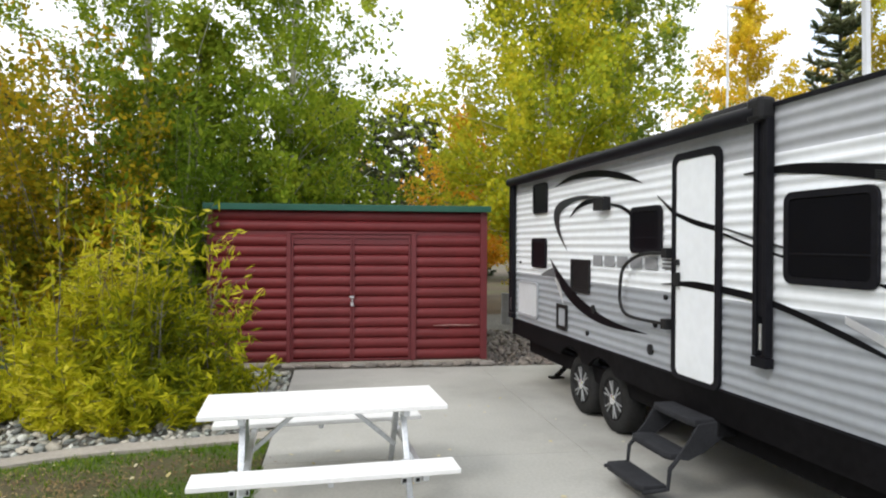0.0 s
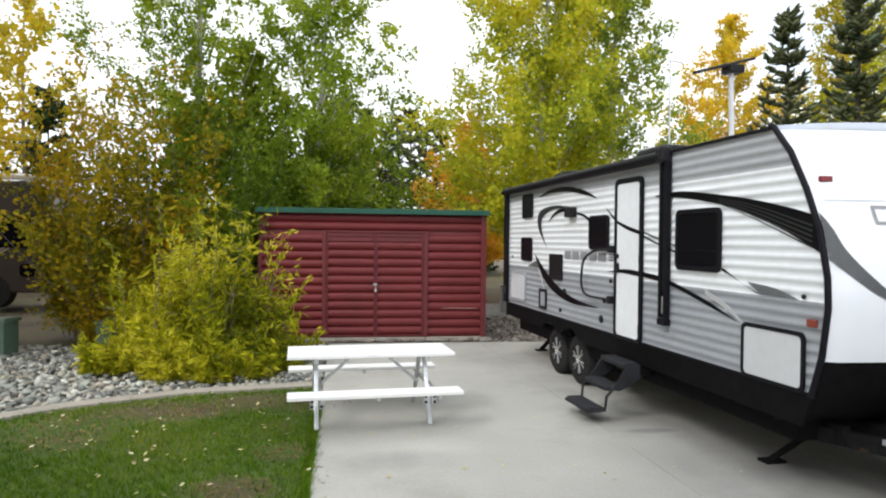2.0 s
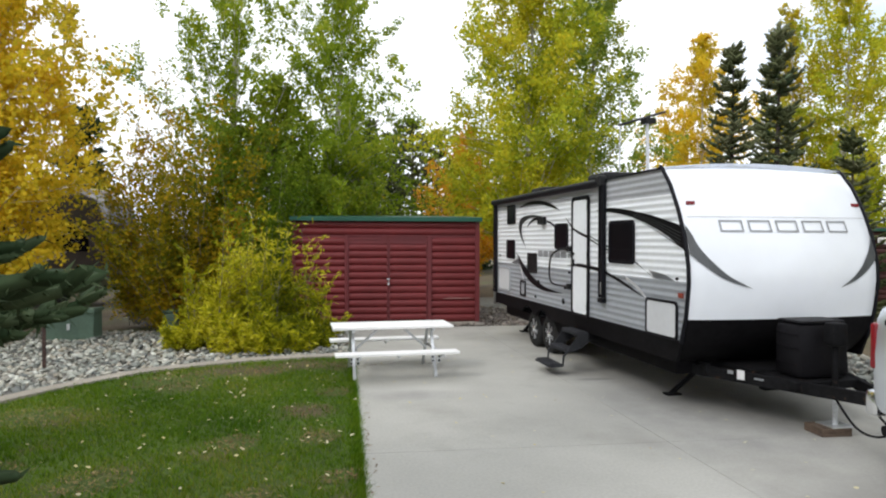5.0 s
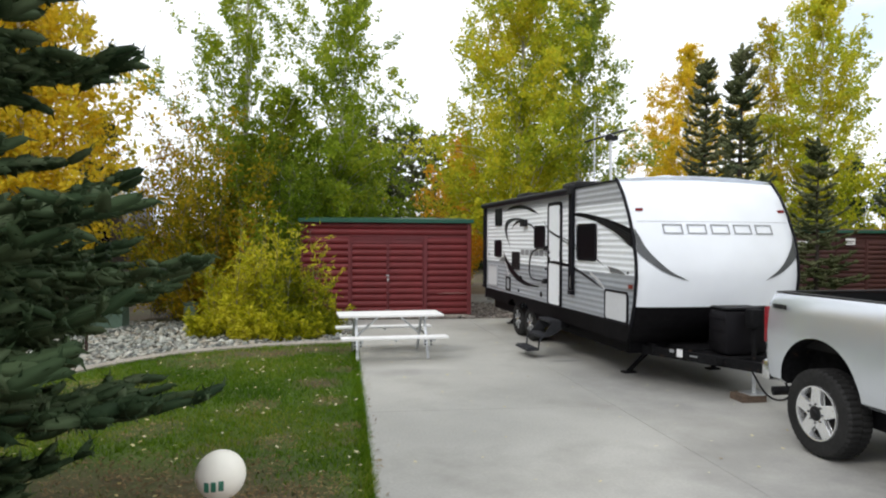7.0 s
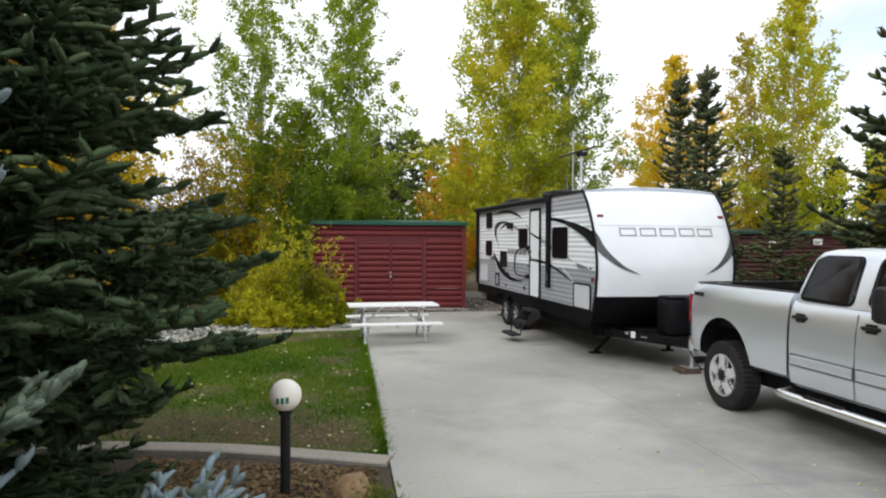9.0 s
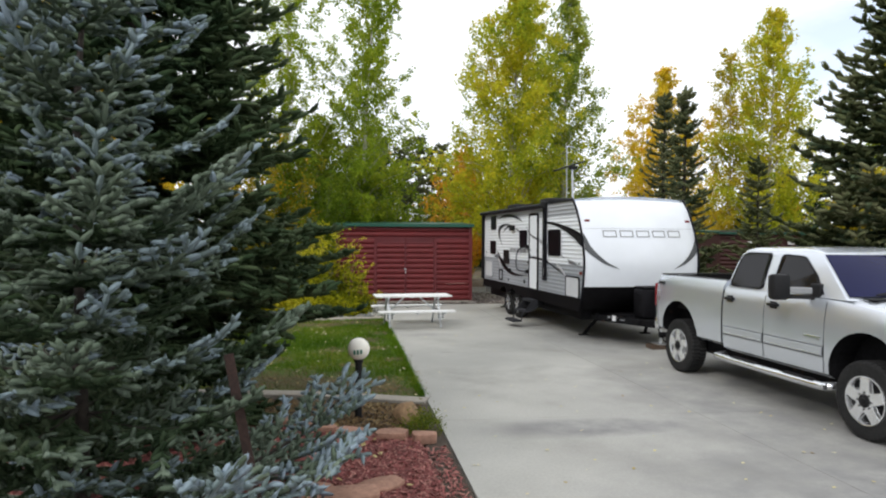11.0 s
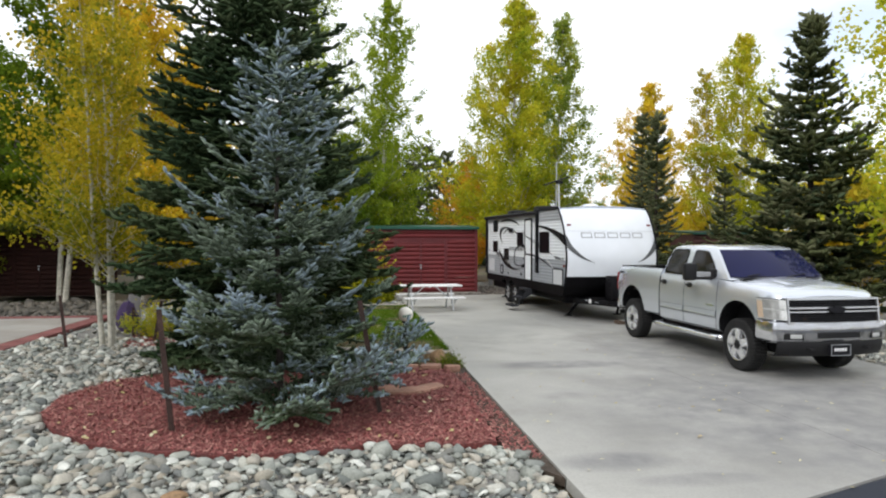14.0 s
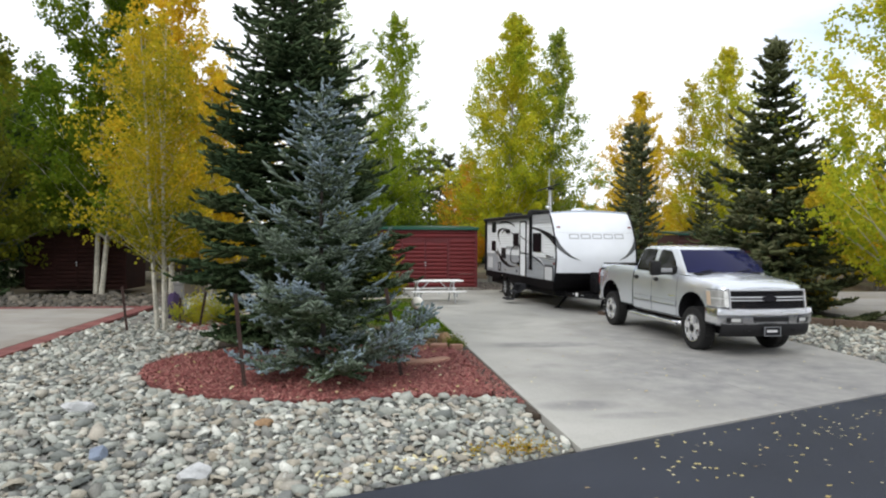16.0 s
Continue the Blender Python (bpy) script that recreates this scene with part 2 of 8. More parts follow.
M["siding_grey"] = material("grey_aluminium", (0.32, 0.34, 0.37), 0.4, spec=0.5, grain=(12, 0.05), large=(1.2, 0.06))
M["siding_silver"] = material("silver_aluminium", (0.385, 0.40, 0.425), 0.4, spec=0.5, grain=(12, 0.05), large=(1.2, 0.06))
M["black_trim"] = material("black_trim", (0.011, 0.011, 0.014), 0.45, spec=0.09, grain=(20, 0.2), large=(2, 0.1))
M["skirt"] = material("black_skirt", (0.007, 0.0066, 0.0075), 0.6, spec=0.05, grain=(15, 0.25), large=(1.5, 0.25))
M["decal_black"] = material("black_decal", (0.014, 0.014, 0.017), 0.35, spec=0.16, grain=(15, 0.1))
M["decal_grey"] = material("grey_decal", (0.27, 0.28, 0.295), 0.35, grain=(15, 0.08))
M["decal_char"] = material("charcoal_decal", (0.075, 0.08, 0.085), 0.35, grain=(15, 0.08))
M["decal_white"] = material("white_decal", (0.78, 0.78, 0.79), 0.4, grain=(15, 0.03))
M["dark_glass"] = material("dark_glass", (0.006, 0.006, 0.008), 0.06, spec=0.28, grain=(2, 0.1))
M["tinted_pane"] = material("tinted_pane", (0.006, 0.006, 0.008), 0.3, spec=0.06, grain=(2, 0.1))
M["windscreen"] = material("windscreen_glass", (0.003, 0.005, 0.045), 0.04, spec=0.20, grain=(2, 0.1))
M["chassis"] = material("black_steel", (0.010, 0.010, 0.011), 0.65, spec=0.07, grain=(20, 0.3), large=(2, 0.3), wear=(5, 0.62, 0.75, (0.10, 0.06, 0.035)))
M["rubber"] = material("tyre_rubber", (0.022, 0.022, 0.022), 0.8, spec=0.16, grain=(30, 0.2), large=(4, 0.2), bump=0.2)
M["plastic_black"] = material("black_plastic", (0.018, 0.018, 0.019), 0.5, spec=0.16, grain=(50, 0.15), large=(3, 0.1), bump=0.15, bump_scale=150)
M["cover_black"] = material("black_cover_vinyl", (0.009, 0.0085, 0.010), 0.5, spec=0.10, grain=(30, 0.15), large=(3, 0.15), bump=0.2, bump_scale=25)
M["tread"] = material("step_tread", (0.03, 0.031, 0.035), 0.85, spec=0.16, grain=(120, 0.3), large=(6, 0.2), bump=0.5, bump_scale=200)
M["chrome"] = material("chrome", (0.80, 0.81, 0.83), 0.16, 0.92, grain=(4, 0.04))
M["dull_chrome"] = material("satin_chrome", (0.50, 0.51, 0.53), 0.28, 0.9, grain=(4, 0.05))
M["alloy"] = material("polished_alloy", (0.82, 0.83, 0.84), 0.24, 0.75, grain=(10, 0.06))
M["silver"] = material("silver_paint", (0.66, 0.70, 0.755), 0.25, 0.65, spec=0.5, grain=(300, 0.03), large=(0.9, 0.03), coat=0.6)
M["lamp_clear"] = material("lamp_lens", (0.44, 0.45, 0.44), 0.22, spec=0.5, grain=(25, 0.06))
M["lamp_bowl"] = material("lamp_bowl", (0.66, 0.66, 0.64), 0.18, 0.6, grain=(8, 0.15))
M["lamp_red"] = material("red_lens", (0.20, 0.010, 0.016), 0.15, grain=(25, 0.15))
M["lamp_amber"] = material("amber_lens", (0.52, 0.40, 0.29), 0.3, grain=(25, 0.1))
M["lamp_orange"] = material("orange_lens", (0.24, 0.05, 0.035), 0.25, grain=(25, 0.1))
M["globe"] = material("globe_plastic", (0.89, 0.86, 0.76), 0.4, grain=(9, 0.03), large=(3, 0.05))
M["green_mark"] = material("green_mark", (0.03, 0.16, 0.10), 0.6, grain=(40, 0.2))
M["green_box"] = material("green_enamel", (0.085, 0.14, 0.10), 0.55, grain=(20, 0.1), large=(2, 0.15))
M["rust"] = material("rusty_steel", (0.042, 0.022, 0.017), 0.85, grain=(40, 0.4), large=(5, 0.3), bump=0.4)
M["timber"] = material("weathered_timber", (0.10, 0.07, 0.05), 0.9, grain=(20, 0.3), large=(2, 0.2), bump=0.4)
M["brick"] = material("red_paver", (0.25, 0.085, 0.07), 0.85, grain=(35, 0.2), large=(2, 0.15), bump=0.3, island=[(0.21, 0.07, 0.065), (0.17, 0.055, 0.05), (0.25, 0.095, 0.085)])
M["bark_pale"] = material("pale_bark", (0.47, 0.45, 0.38), 0.85, grain=(14, 0.25), large=(2.5, 0.2), bump=0.3, wear=(6, 0.62, 0.68, (0.07, 0.06, 0.05)))
M["bark_grey"] = material("grey_bark", (0.17, 0.155, 0.13), 0.9, grain=(16, 0.3), large=(2.5, 0.25), bump=0.5)
M["bark_dark"] = material("dark_bark", (0.045, 0.036, 0.03), 0.95, grain=(20, 0.35), large=(3, 0.3), bump=0.6)
M["coach"] = material("brown_coach_paint", (0.058, 0.045, 0.04), 0.35, grain=(2, 0.1), large=(0.5, 0.15), coat=0.4)
M["coach_pale"] = material("pale_coach_paint", (0.48, 0.42, 0.34), 0.35, grain=(2, 0.06))
M["violet"] = material("violet_cloth", (0.05, 0.03, 0.09), 0.9, grain=(60, 0.2), large=(6, 0.25))
M["grey_box"] = material("grey_enamel", (0.24, 0.235, 0.235), 0.5, grain=(20, 0.1), large=(2, 0.1))

G_GREEN = [(0.15, 0.225, 0.018), (0.245, 0.34, 0.027), (0.34, 0.43, 0.038), (0.45, 0.49, 0.045)]
G_DEEP = [(0.065, 0.115, 0.010), (0.11, 0.18, 0.014), (0.16, 0.235, 0.018), (0.24, 0.29, 0.024)]
G_YELLOW = [(0.34, 0.32, 0.03), (0.50, 0.43, 0.035), (0.62, 0.49, 0.04), (0.66, 0.47, 0.05)]
G_GOLD = [(0.52, 0.43, 0.03), (0.68, 0.53, 0.035), (0.76, 0.56, 0.04), (0.76, 0.49, 0.04)]
G_MIXED = [(0.25, 0.335, 0.03), (0.42, 0.465, 0.036), (0.59, 0.57, 0.04), (0.69, 0.575, 0.04)]
G_SAGE = [(0.17, 0.26, 0.05), (0.27, 0.36, 0.065), (0.37, 0.44, 0.075), (0.46, 0.46, 0.06)]
G_FOREST = [(0.11, 0.17, 0.018), (0.18, 0.25, 0.024), (0.255, 0.33, 0.032), (0.34, 0.38, 0.036)]
G_MOSS = [(0.085, 0.125, 0.02), (0.15, 0.19, 0.024), (0.23, 0.25, 0.028), (0.31, 0.30, 0.03)]
G_ORANGE = [(0.50, 0.34, 0.03), (0.66, 0.40, 0.03), (0.74, 0.40, 0.035), (0.70, 0.30, 0.035)]
G_OLIVE = [(0.22, 0.30, 0.03), (0.36, 0.41, 0.035), (0.50, 0.47, 0.04), (0.56, 0.45, 0.045)]
G_AMBER = [(0.28, 0.29, 0.025), (0.44, 0.37, 0.028), (0.54, 0.36, 0.03), (0.46, 0.20, 0.03)]
M["leaf_green"] = leaf_material("green_leaf", G_GREEN)
M["leaf_deep"] = leaf_material("deep_green_leaf", G_DEEP)
M["leaf_yellow"] = leaf_material("yellow_leaf", G_YELLOW)
M["leaf_gold"] = leaf_material("gold_leaf", G_GOLD)
M["leaf_mixed"] = leaf_material("turning_leaf", G_MIXED)
M["leaf_sage"] = leaf_material("sage_leaf", G_SAGE)
M["leaf_forest"] = leaf_material("forest_leaf", G_FOREST)
M["leaf_moss"] = leaf_material("moss_leaf", G_MOSS)
M["leaf_orange"] = leaf_material("orange_leaf", G_ORANGE)
M["leaf_olive"] = leaf_material("olive_leaf", G_OLIVE)
M["leaf_willow"] = leaf_material("willow_leaf", [(0.13, 0.165, 0.012), (0.34, 0.36, 0.018), (0.60, 0.56, 0.024), (0.82, 0.74, 0.10)])
M["leaf_bronze"] = leaf_material("bronze_leaf", [(0.17, 0.19, 0.018), (0.33, 0.30, 0.02), (0.47, 0.385, 0.024), (0.56, 0.42, 0.028)])
M["leaf_umber"] = leaf_material("umber_leaf", [(0.15, 0.18, 0.016), (0.31, 0.27, 0.017), (0.48, 0.35, 0.018), (0.54, 0.28, 0.02)])
M["leaf_amber"] = leaf_material("amber_leaf", G_AMBER)
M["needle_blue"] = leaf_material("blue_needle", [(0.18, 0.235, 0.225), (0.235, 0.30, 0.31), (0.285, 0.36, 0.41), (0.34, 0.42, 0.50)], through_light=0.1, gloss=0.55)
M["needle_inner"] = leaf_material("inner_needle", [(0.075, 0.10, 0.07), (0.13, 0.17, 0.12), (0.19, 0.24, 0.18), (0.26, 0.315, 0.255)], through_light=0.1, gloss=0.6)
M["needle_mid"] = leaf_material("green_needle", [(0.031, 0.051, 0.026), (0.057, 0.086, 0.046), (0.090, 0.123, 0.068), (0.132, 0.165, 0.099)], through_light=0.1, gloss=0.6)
M["needle_olive"] = leaf_material("olive_needle", [(0.045, 0.058, 0.026), (0.085, 0.10, 0.045), (0.125, 0.14, 0.068), (0.17, 0.175, 0.095)], through_light=0.1, gloss=0.6)
M["needle_dark"] = leaf_material("dark_needle", [(0.021, 0.040, 0.019), (0.041, 0.068, 0.031), (0.068, 0.100, 0.048), (0.103, 0.135, 0.070)], through_light=0.1, gloss=0.6)
M["blade"] = leaf_material("grass_blade", [(0.042, 0.104, 0.007), (0.082, 0.168, 0.009), (0.140, 0.238, 0.013), (0.265, 0.278, 0.050)], through_light=0.25)
M["litter_brown"] = leaf_material("brown_litter", [(0.08, 0.05, 0.025), (0.16, 0.10, 0.05), (0.24, 0.17, 0.08), (0.33, 0.26, 0.12)], through_light=0.0)
M["litter_leaf"] = leaf_material("fallen_leaf", [(0.32, 0.25, 0.10), (0.54, 0.47, 0.22), (0.64, 0.59, 0.40), (0.27, 0.18, 0.08)], through_light=0.1)


# ---- building helpers ----
def thing(name, x, y, z=0.0, turn=0.0, label="", category="", group="", kind=""):
    ob = new(name)
    ob.location, ob.rotation_euler = (x, y, z), (0, 0, radians(turn))
    ob.empty_display_size = 0.2
    return tagged(ob, label, category, group, kind)


def finish(bm, name, mat, smooth=False):
    me = bpy.data.meshes.new(name)
    bmesh.ops.recalc_face_normals(bm, faces=bm.faces)
    bm.to_mesh(me)
    bm.free()
    for m in mat if isinstance(mat, (list, tuple)) else [mat]:
        me.materials.append(M[m] if isinstance(m, str) else m)
    if smooth:
        me.polygons.foreach_set("use_smooth", [True] * len(me.polygons))
        me.set_sharp_from_angle(angle=radians(38 if smooth is True else smooth))
    return me


def part(name, bm, mat, parent=None, label="", smooth=False):
    ob = new(name, finish(bm, name, mat, smooth))
    ob.parent = parent
    return tagged(ob, label)


def raw(name, verts, faces, mat, parent=None, label="", smooth=False, kind=""):
    """A mesh straight from numpy arrays: verts (n, 3), faces (m, 3 or 4)."""
    me = bpy.data.meshes.new(name)
    verts, faces = np.asarray(verts, dtype=np.float32), np.asarray(faces, dtype=np.int32)
    k = faces.shape[1]
    me.vertices.add(len(verts))
    me.vertices.foreach_set("co", verts.ravel())
    me.loops.add(faces.size)
    me.loops.foreach_set("vertex_index", faces.ravel())
    me.polygons.add(len(faces))
    me.polygons.foreach_set("loop_start", np.arange(0, faces.size, k, dtype=np.int32))
    if smooth:
        me.polygons.foreach_set("use_smooth", np.ones(len(faces), dtype=bool))
    me.update(calc_edges=True)
    me.materials.append(M[mat])
    ob = new(name, me)
    ob.parent = parent
    return tagged(ob, label, kind=kind)


def box(bm, x0, x1, y0, y1, z0, z1, bevel=0.0, m=None, mat=0):
    r = bmesh.ops.create_cube(bm, size=1.0, matrix=Matrix.Translation(((x0 + x1) / 2, (y0 + y1) / 2, (z0 + z1) / 2)) @ Matrix.Diagonal((abs(x1 - x0), abs(y1 - y0), abs(z1 - z0), 1)))
    vs = r["verts"]
    if bevel:
        es = list({e for v in vs for e in v.link_edges})
        r = bmesh.ops.bevel(bm, geom=es, offset=bevel, segments=2, affect="EDGES", profile=0.5)
        vs = list({v for f in r["faces"] for v in f.verts} | {v for v in vs if v.is_valid})
    if m is not None:
        bmesh.ops.transform(bm, matrix=m, verts=vs)
    if mat:
        for f in {f for v in vs for f in v.link_faces}:
            f.material_index = mat
    return vs


def rod(bm, p0, p1, r0, r1=None, seg=8):
    """A round bar between two points, tapering from r0 to r1."""
    p0, p1 = Vector(p0), Vector(p1)
    d = p1 - p0
    m = Matrix.Translation((p0 + p1) / 2) @ d.to_track_quat("Z", "Y").to_matrix().to_4x4()
    bmesh.ops.create_cone(bm, cap_ends=True, segments=seg, radius1=r0, radius2=r0 if r1 is None else r1, depth=d.length, matrix=m)


def beam(bm, p0, p1, w, h, bevel=0.0, up=(0, 0, 1)):
    """A square bar between two points."""
    p0, p1 = Vector(p0), Vector(p1)
    d = (p1 - p0)
    z = d.normalized()
    x = Vector(up).cross(z)
    if x.length < 1e-4:
        x = Vector((1, 0, 0))
    x.normalize()
    y = z.cross(x)
    m = Matrix((x, y, z)).transposed().to_4x4()
    m.translation = (p0 + p1) / 2
    box(bm, -w / 2, w / 2, -h / 2, h / 2, -d.length / 2, d.length / 2, bevel, m)


def tube(bm, pts, r, seg=8):
    """A bent round tube through points, as joined rings; r: one radius or one a point."""
    pts = [Vector(p) for p in pts]
    rs = r if isinstance(r, (list, tuple)) else [r] * len(pts)
    rings = []
    for i, p in enumerate(pts):
        d = (pts[min(i + 1, len(pts) - 1)] - pts[max(i - 1, 0)]).normalized()
        a = d.orthogonal() if i == 0 else rings_a - d * rings_a.dot(d)
        a.normalize()
        rings_a = a
        b = d.cross(a)
        rings.append([bm.verts.new(p + (a * math.cos(t) + b * math.sin(t)) * rs[i]) for t in np.arange(seg) * 2 * math.pi / seg])
    for q, s in zip(rings, rings[1:]):
        for i in range(seg):
            bm.faces.new((q[i], q[(i + 1) % seg], s[(i + 1) % seg], s[i]))
    bm.faces.new(rings[0][::-1])
    bm.faces.new(rings[-1])


def lathe(bm, profile, seg=32, centre=(0, 0, 0), axis="x", cap=True):
    """Turns a profile of (radius, along) round an axis."""
    rings = []
    for r, a in profile:
        ring = []
        for i in range(seg):
            t = 2 * math.pi * i / seg
            c, s = r * math.cos(t), r * math.sin(t)
            q = {"x": (a, c, s), "y": (c, a, s), "z": (c, s, a)}[axis]
            ring.append(bm.verts.new(Vector(q) + Vector(centre)))
        rings.append(ring)
    for q, s in zip(rings, rings[1:]):
        for i in range(seg):
            bm.faces.new((q[i], q[(i + 1) % seg], s[(i + 1) % seg], s[i]))
    if cap:
        bm.faces.new(rings[0])
        bm.faces.new(rings[-1])


def plate(bm, pts, x0, x1, axis="x", bevel=0.0, mat=0):
    """A flat outline with thickness. pts: (y, z) for axis x, (x, z) for axis y, (x, y) for axis z."""
    def at(p, d):
        return {"x": (d, p[0], p[1]), "y": (p[0], d, p[1]), "z": (p[0], p[1], d)}[axis]
    a = [bm.verts.new(at(p, x0)) for p in pts]
    b = [bm.verts.new(at(p, x1)) for p in pts]
    fs = [bm.faces.new(a), bm.faces.new(b[::-1])]
    n = len(pts)
    for i in range(n):
        fs.append(bm.faces.new((a[i], b[i], b[(i + 1) % n], a[(i + 1) % n])))
    if bevel:
        es = list({e for f in fs[:2] for e in f.edges})
        bmesh.ops.bevel(bm, geom=es, offset=bevel, segments=2, affect="EDGES", profile=0.5)
    elif mat:
        for f in fs:
            f.material_index = mat


def rounded(x0, x1, z0, z1, r, n=5):
    """The outline of a rectangle with round corners."""
    out = []
    for cx, cz, a in ((x1 - r, z1 - r, 0), (x0 + r, z1 - r, 90), (x0 + r, z0 + r, 180), (x1 - r, z0 + r, 270)):
        out += [(cx + r * math.cos(radians(a + 90 * i / n)), cz + r * math.sin(radians(a + 90 * i / n))) for i in range(n + 1)]
    return out


def ring_plate(bm, outer, inner, x0, x1, axis="x"):
    """A flat closed band between two outlines of equal length, with thickness."""
    def at(p, d):
        return {"x": (d, p[0], p[1]), "y": (p[0], d, p[1]), "z": (p[0], p[1], d)}[axis]
    rows = [[bm.verts.new(at(p, d)) for p in pts] for pts, d in ((outer, x0), (outer, x1), (inner, x1), (inner, x0))]
    n = len(outer)
    for a, b in zip(rows, rows[1:] + rows[:1]):
        for i in range(n):
            bm.faces.new((a[i], a[(i + 1) % n], b[(i + 1) % n], b[i]))


def curve_at(pts, n):
    """n points spread along a polyline, smoothed (Catmull-Rom)."""
    p = [Vector((*q, 0)) if len(q) == 2 else Vector(q) for q in pts]
    p = [p[0] * 2 - p[1]] + p + [p[-1] * 2 - p[-2]]
    out = []
    for i in range(n):
        u = i / (n - 1) * (len(p) - 3)
        k = min(int(u), len(p) - 4)
        t = u - k
        a, b, c, d = p[k:k + 4]
        out.append(0.5 * ((2 * b) + (c - a) * t + (2 * a - 5 * b + 4 * c - d) * t * t + (3 * b - a - 3 * c + d) * t ** 3))
    return out


def inside(px, py, poly):
    """Which of the points lie in the polygon (numpy)."""
    hit = np.zeros(len(px), dtype=bool)
    j = len(poly) - 1
    for i in range(len(poly)):
        xi, yi = poly[i]
        xj, yj = poly[j]
        cross = ((yi > py) != (yj > py)) & (px < (xj - xi) * (py - yi) / (yj - yi + 1e-12) + xi)
        hit ^= cross
        j = i
    return hit


def scatter(poly, count, rng):
    """Random points within a polygon."""
    p = np.array(poly)
    lo, hi = p.min(0), p.max(0)
    area = abs(sum(p[i][0] * p[i - 1][1] - p[i - 1][0] * p[i][1] for i in range(len(p)))) / 2
    n = int(count * np.prod(hi - lo) / area) + 10
    q = rng.uniform(lo, hi, (n, 2))
    return q[inside(q[:, 0], q[:, 1], poly)]


def spaced(poly, step, rng, jitter=0.38):
    """Points within a polygon on a jittered grid."""
    p = np.array(poly)
    lo, hi = p.min(0), p.max(0)
    gx, gy = np.meshgrid(np.arange(lo[0], hi[0], step), np.arange(lo[1], hi[1], step * 0.87))
    gx = gx + (np.arange(gx.shape[0]) % 2)[:, None] * step / 2
    q = np.stack([gx.ravel(), gy.ravel()], 1) + rng.uniform(-jitter, jitter, (gx.size, 2)) * step
    return q[inside(q[:, 0], q[:, 1], poly)]


def sheet(name, pts, z0, z1, mat, label="", category="", kind="structure"):
    bm = bmesh.new()
    plate(bm, pts, z0, z1, "z")
    ob = part(name, bm, mat)
    return tagged(ob, label, category, kind=kind)


# ---- ground ----
def pad_left(y):
    return -0.33 - 0.0225 * (y + 10.3)


def road_edge(x):
    return -10.18 + 0.383 * x


PAD_RIGHT, PAD_BACK = 6.62, 10.62
JOINTS_Y = (6.12, 1.35, -3.25)


def joint_x(y):
    return 2.60 - 0.040 * y



bm = bmesh.new()
bmesh.ops.create_grid(bm, x_segments=60, y_segments=60, size=300)
for v in bm.verts:
    far = max(0.0, math.hypot(v.co.x, v.co.y) - 70)
    v.co.z = -0.14 + 0.035 * far * (0.6 + 0.4 * math.sin(v.co.x * 0.013 + 1)) * (1 if v.co.y > 0 else 0.2)
tagged(part("ground", bm, "floor_litter", smooth=True), "brown forest floor with dry litter", "ground", kind="structure")

sheet("road", [(-60, road_edge(-60)), (-60, road_edge(-60) - 12), (60, road_edge(60) - 12), (60, road_edge(60))], -0.10, -0.02, "asphalt", "dark grey asphalt campground road", "road")

pad = thing("pavement", 0, 0, 0, 0, "pale grey concrete parking pad with jointed slabs", "pavement", kind="structure")
LAWN = [(-0.55, -2.12)] + [(pad_left(y) - 0.02, y) for y in (-1.5, 0, 2, 4, 6, 6.9)] + [(-1.15, 6.84), (-1.8, 6.70), (-2.46, 6.55), (-3.3, 6.15), (-3.98, 5.72), (-4.75, 4.75), (-5.3, 3.6), (-5.7, 2.0), (-6.0, 0.0), (-5.6, -1.2), (-4.3, -1.35), (-2.64, -1.52), (-1.7, -1.76)]
sheet("lawn", LAWN, -0.11, -0.025, "turf", "short green lawn strewn with yellow leaves", "lawn")

KERB_CURVE = [(pad_left(7.0) - 0.02, 7.02), (-1.15, 6.93), (-1.8, 6.80), (-2.46, 6.66), (-3.3, 6.26), (-3.98, 5.83), (-4.79, 4.84), (-5.4, 3.7), (-5.85, 2.0)]
KERB_FRONT = [(-4.2, -1.42), (-2.62, -1.66), (-1.78, -1.86), (-0.52, -2.30)]


def kerb(line, width, label):
    bm = bmesh.new()
    c = curve_at(line, 40)
    rows = []
    for i, p in enumerate(c):
        d = (c[min(i + 1, 39)] - c[max(i - 1, 0)]).normalized()
        s = Vector((-d.y, d.x, 0)) * width / 2
        rows.append([bm.verts.new((q.x, q.y, z)) for q, z in ((p - s, -0.1), (p - s, 0.012), (p - s * 0.85, 0.022), (p + s * 0.85, 0.022), (p + s, 0.012), (p + s, -0.1))])
    for a, b in zip(rows, rows[1:]):
        for i in range(5):
            bm.faces.new((a[i], a[i + 1], b[i + 1], b[i]))
    bm.faces.new(rows[0])
    bm.faces.new(rows[-1][::-1])
    tagged(part("kerb", bm, "kerb"), label, "kerb", kind="structure")


kerb(KERB_CURVE, 0.24, "curved tan concrete edging beside the lawn")
kerb(KERB_FRONT, 0.26, "flat concrete edging strip below the lawn")

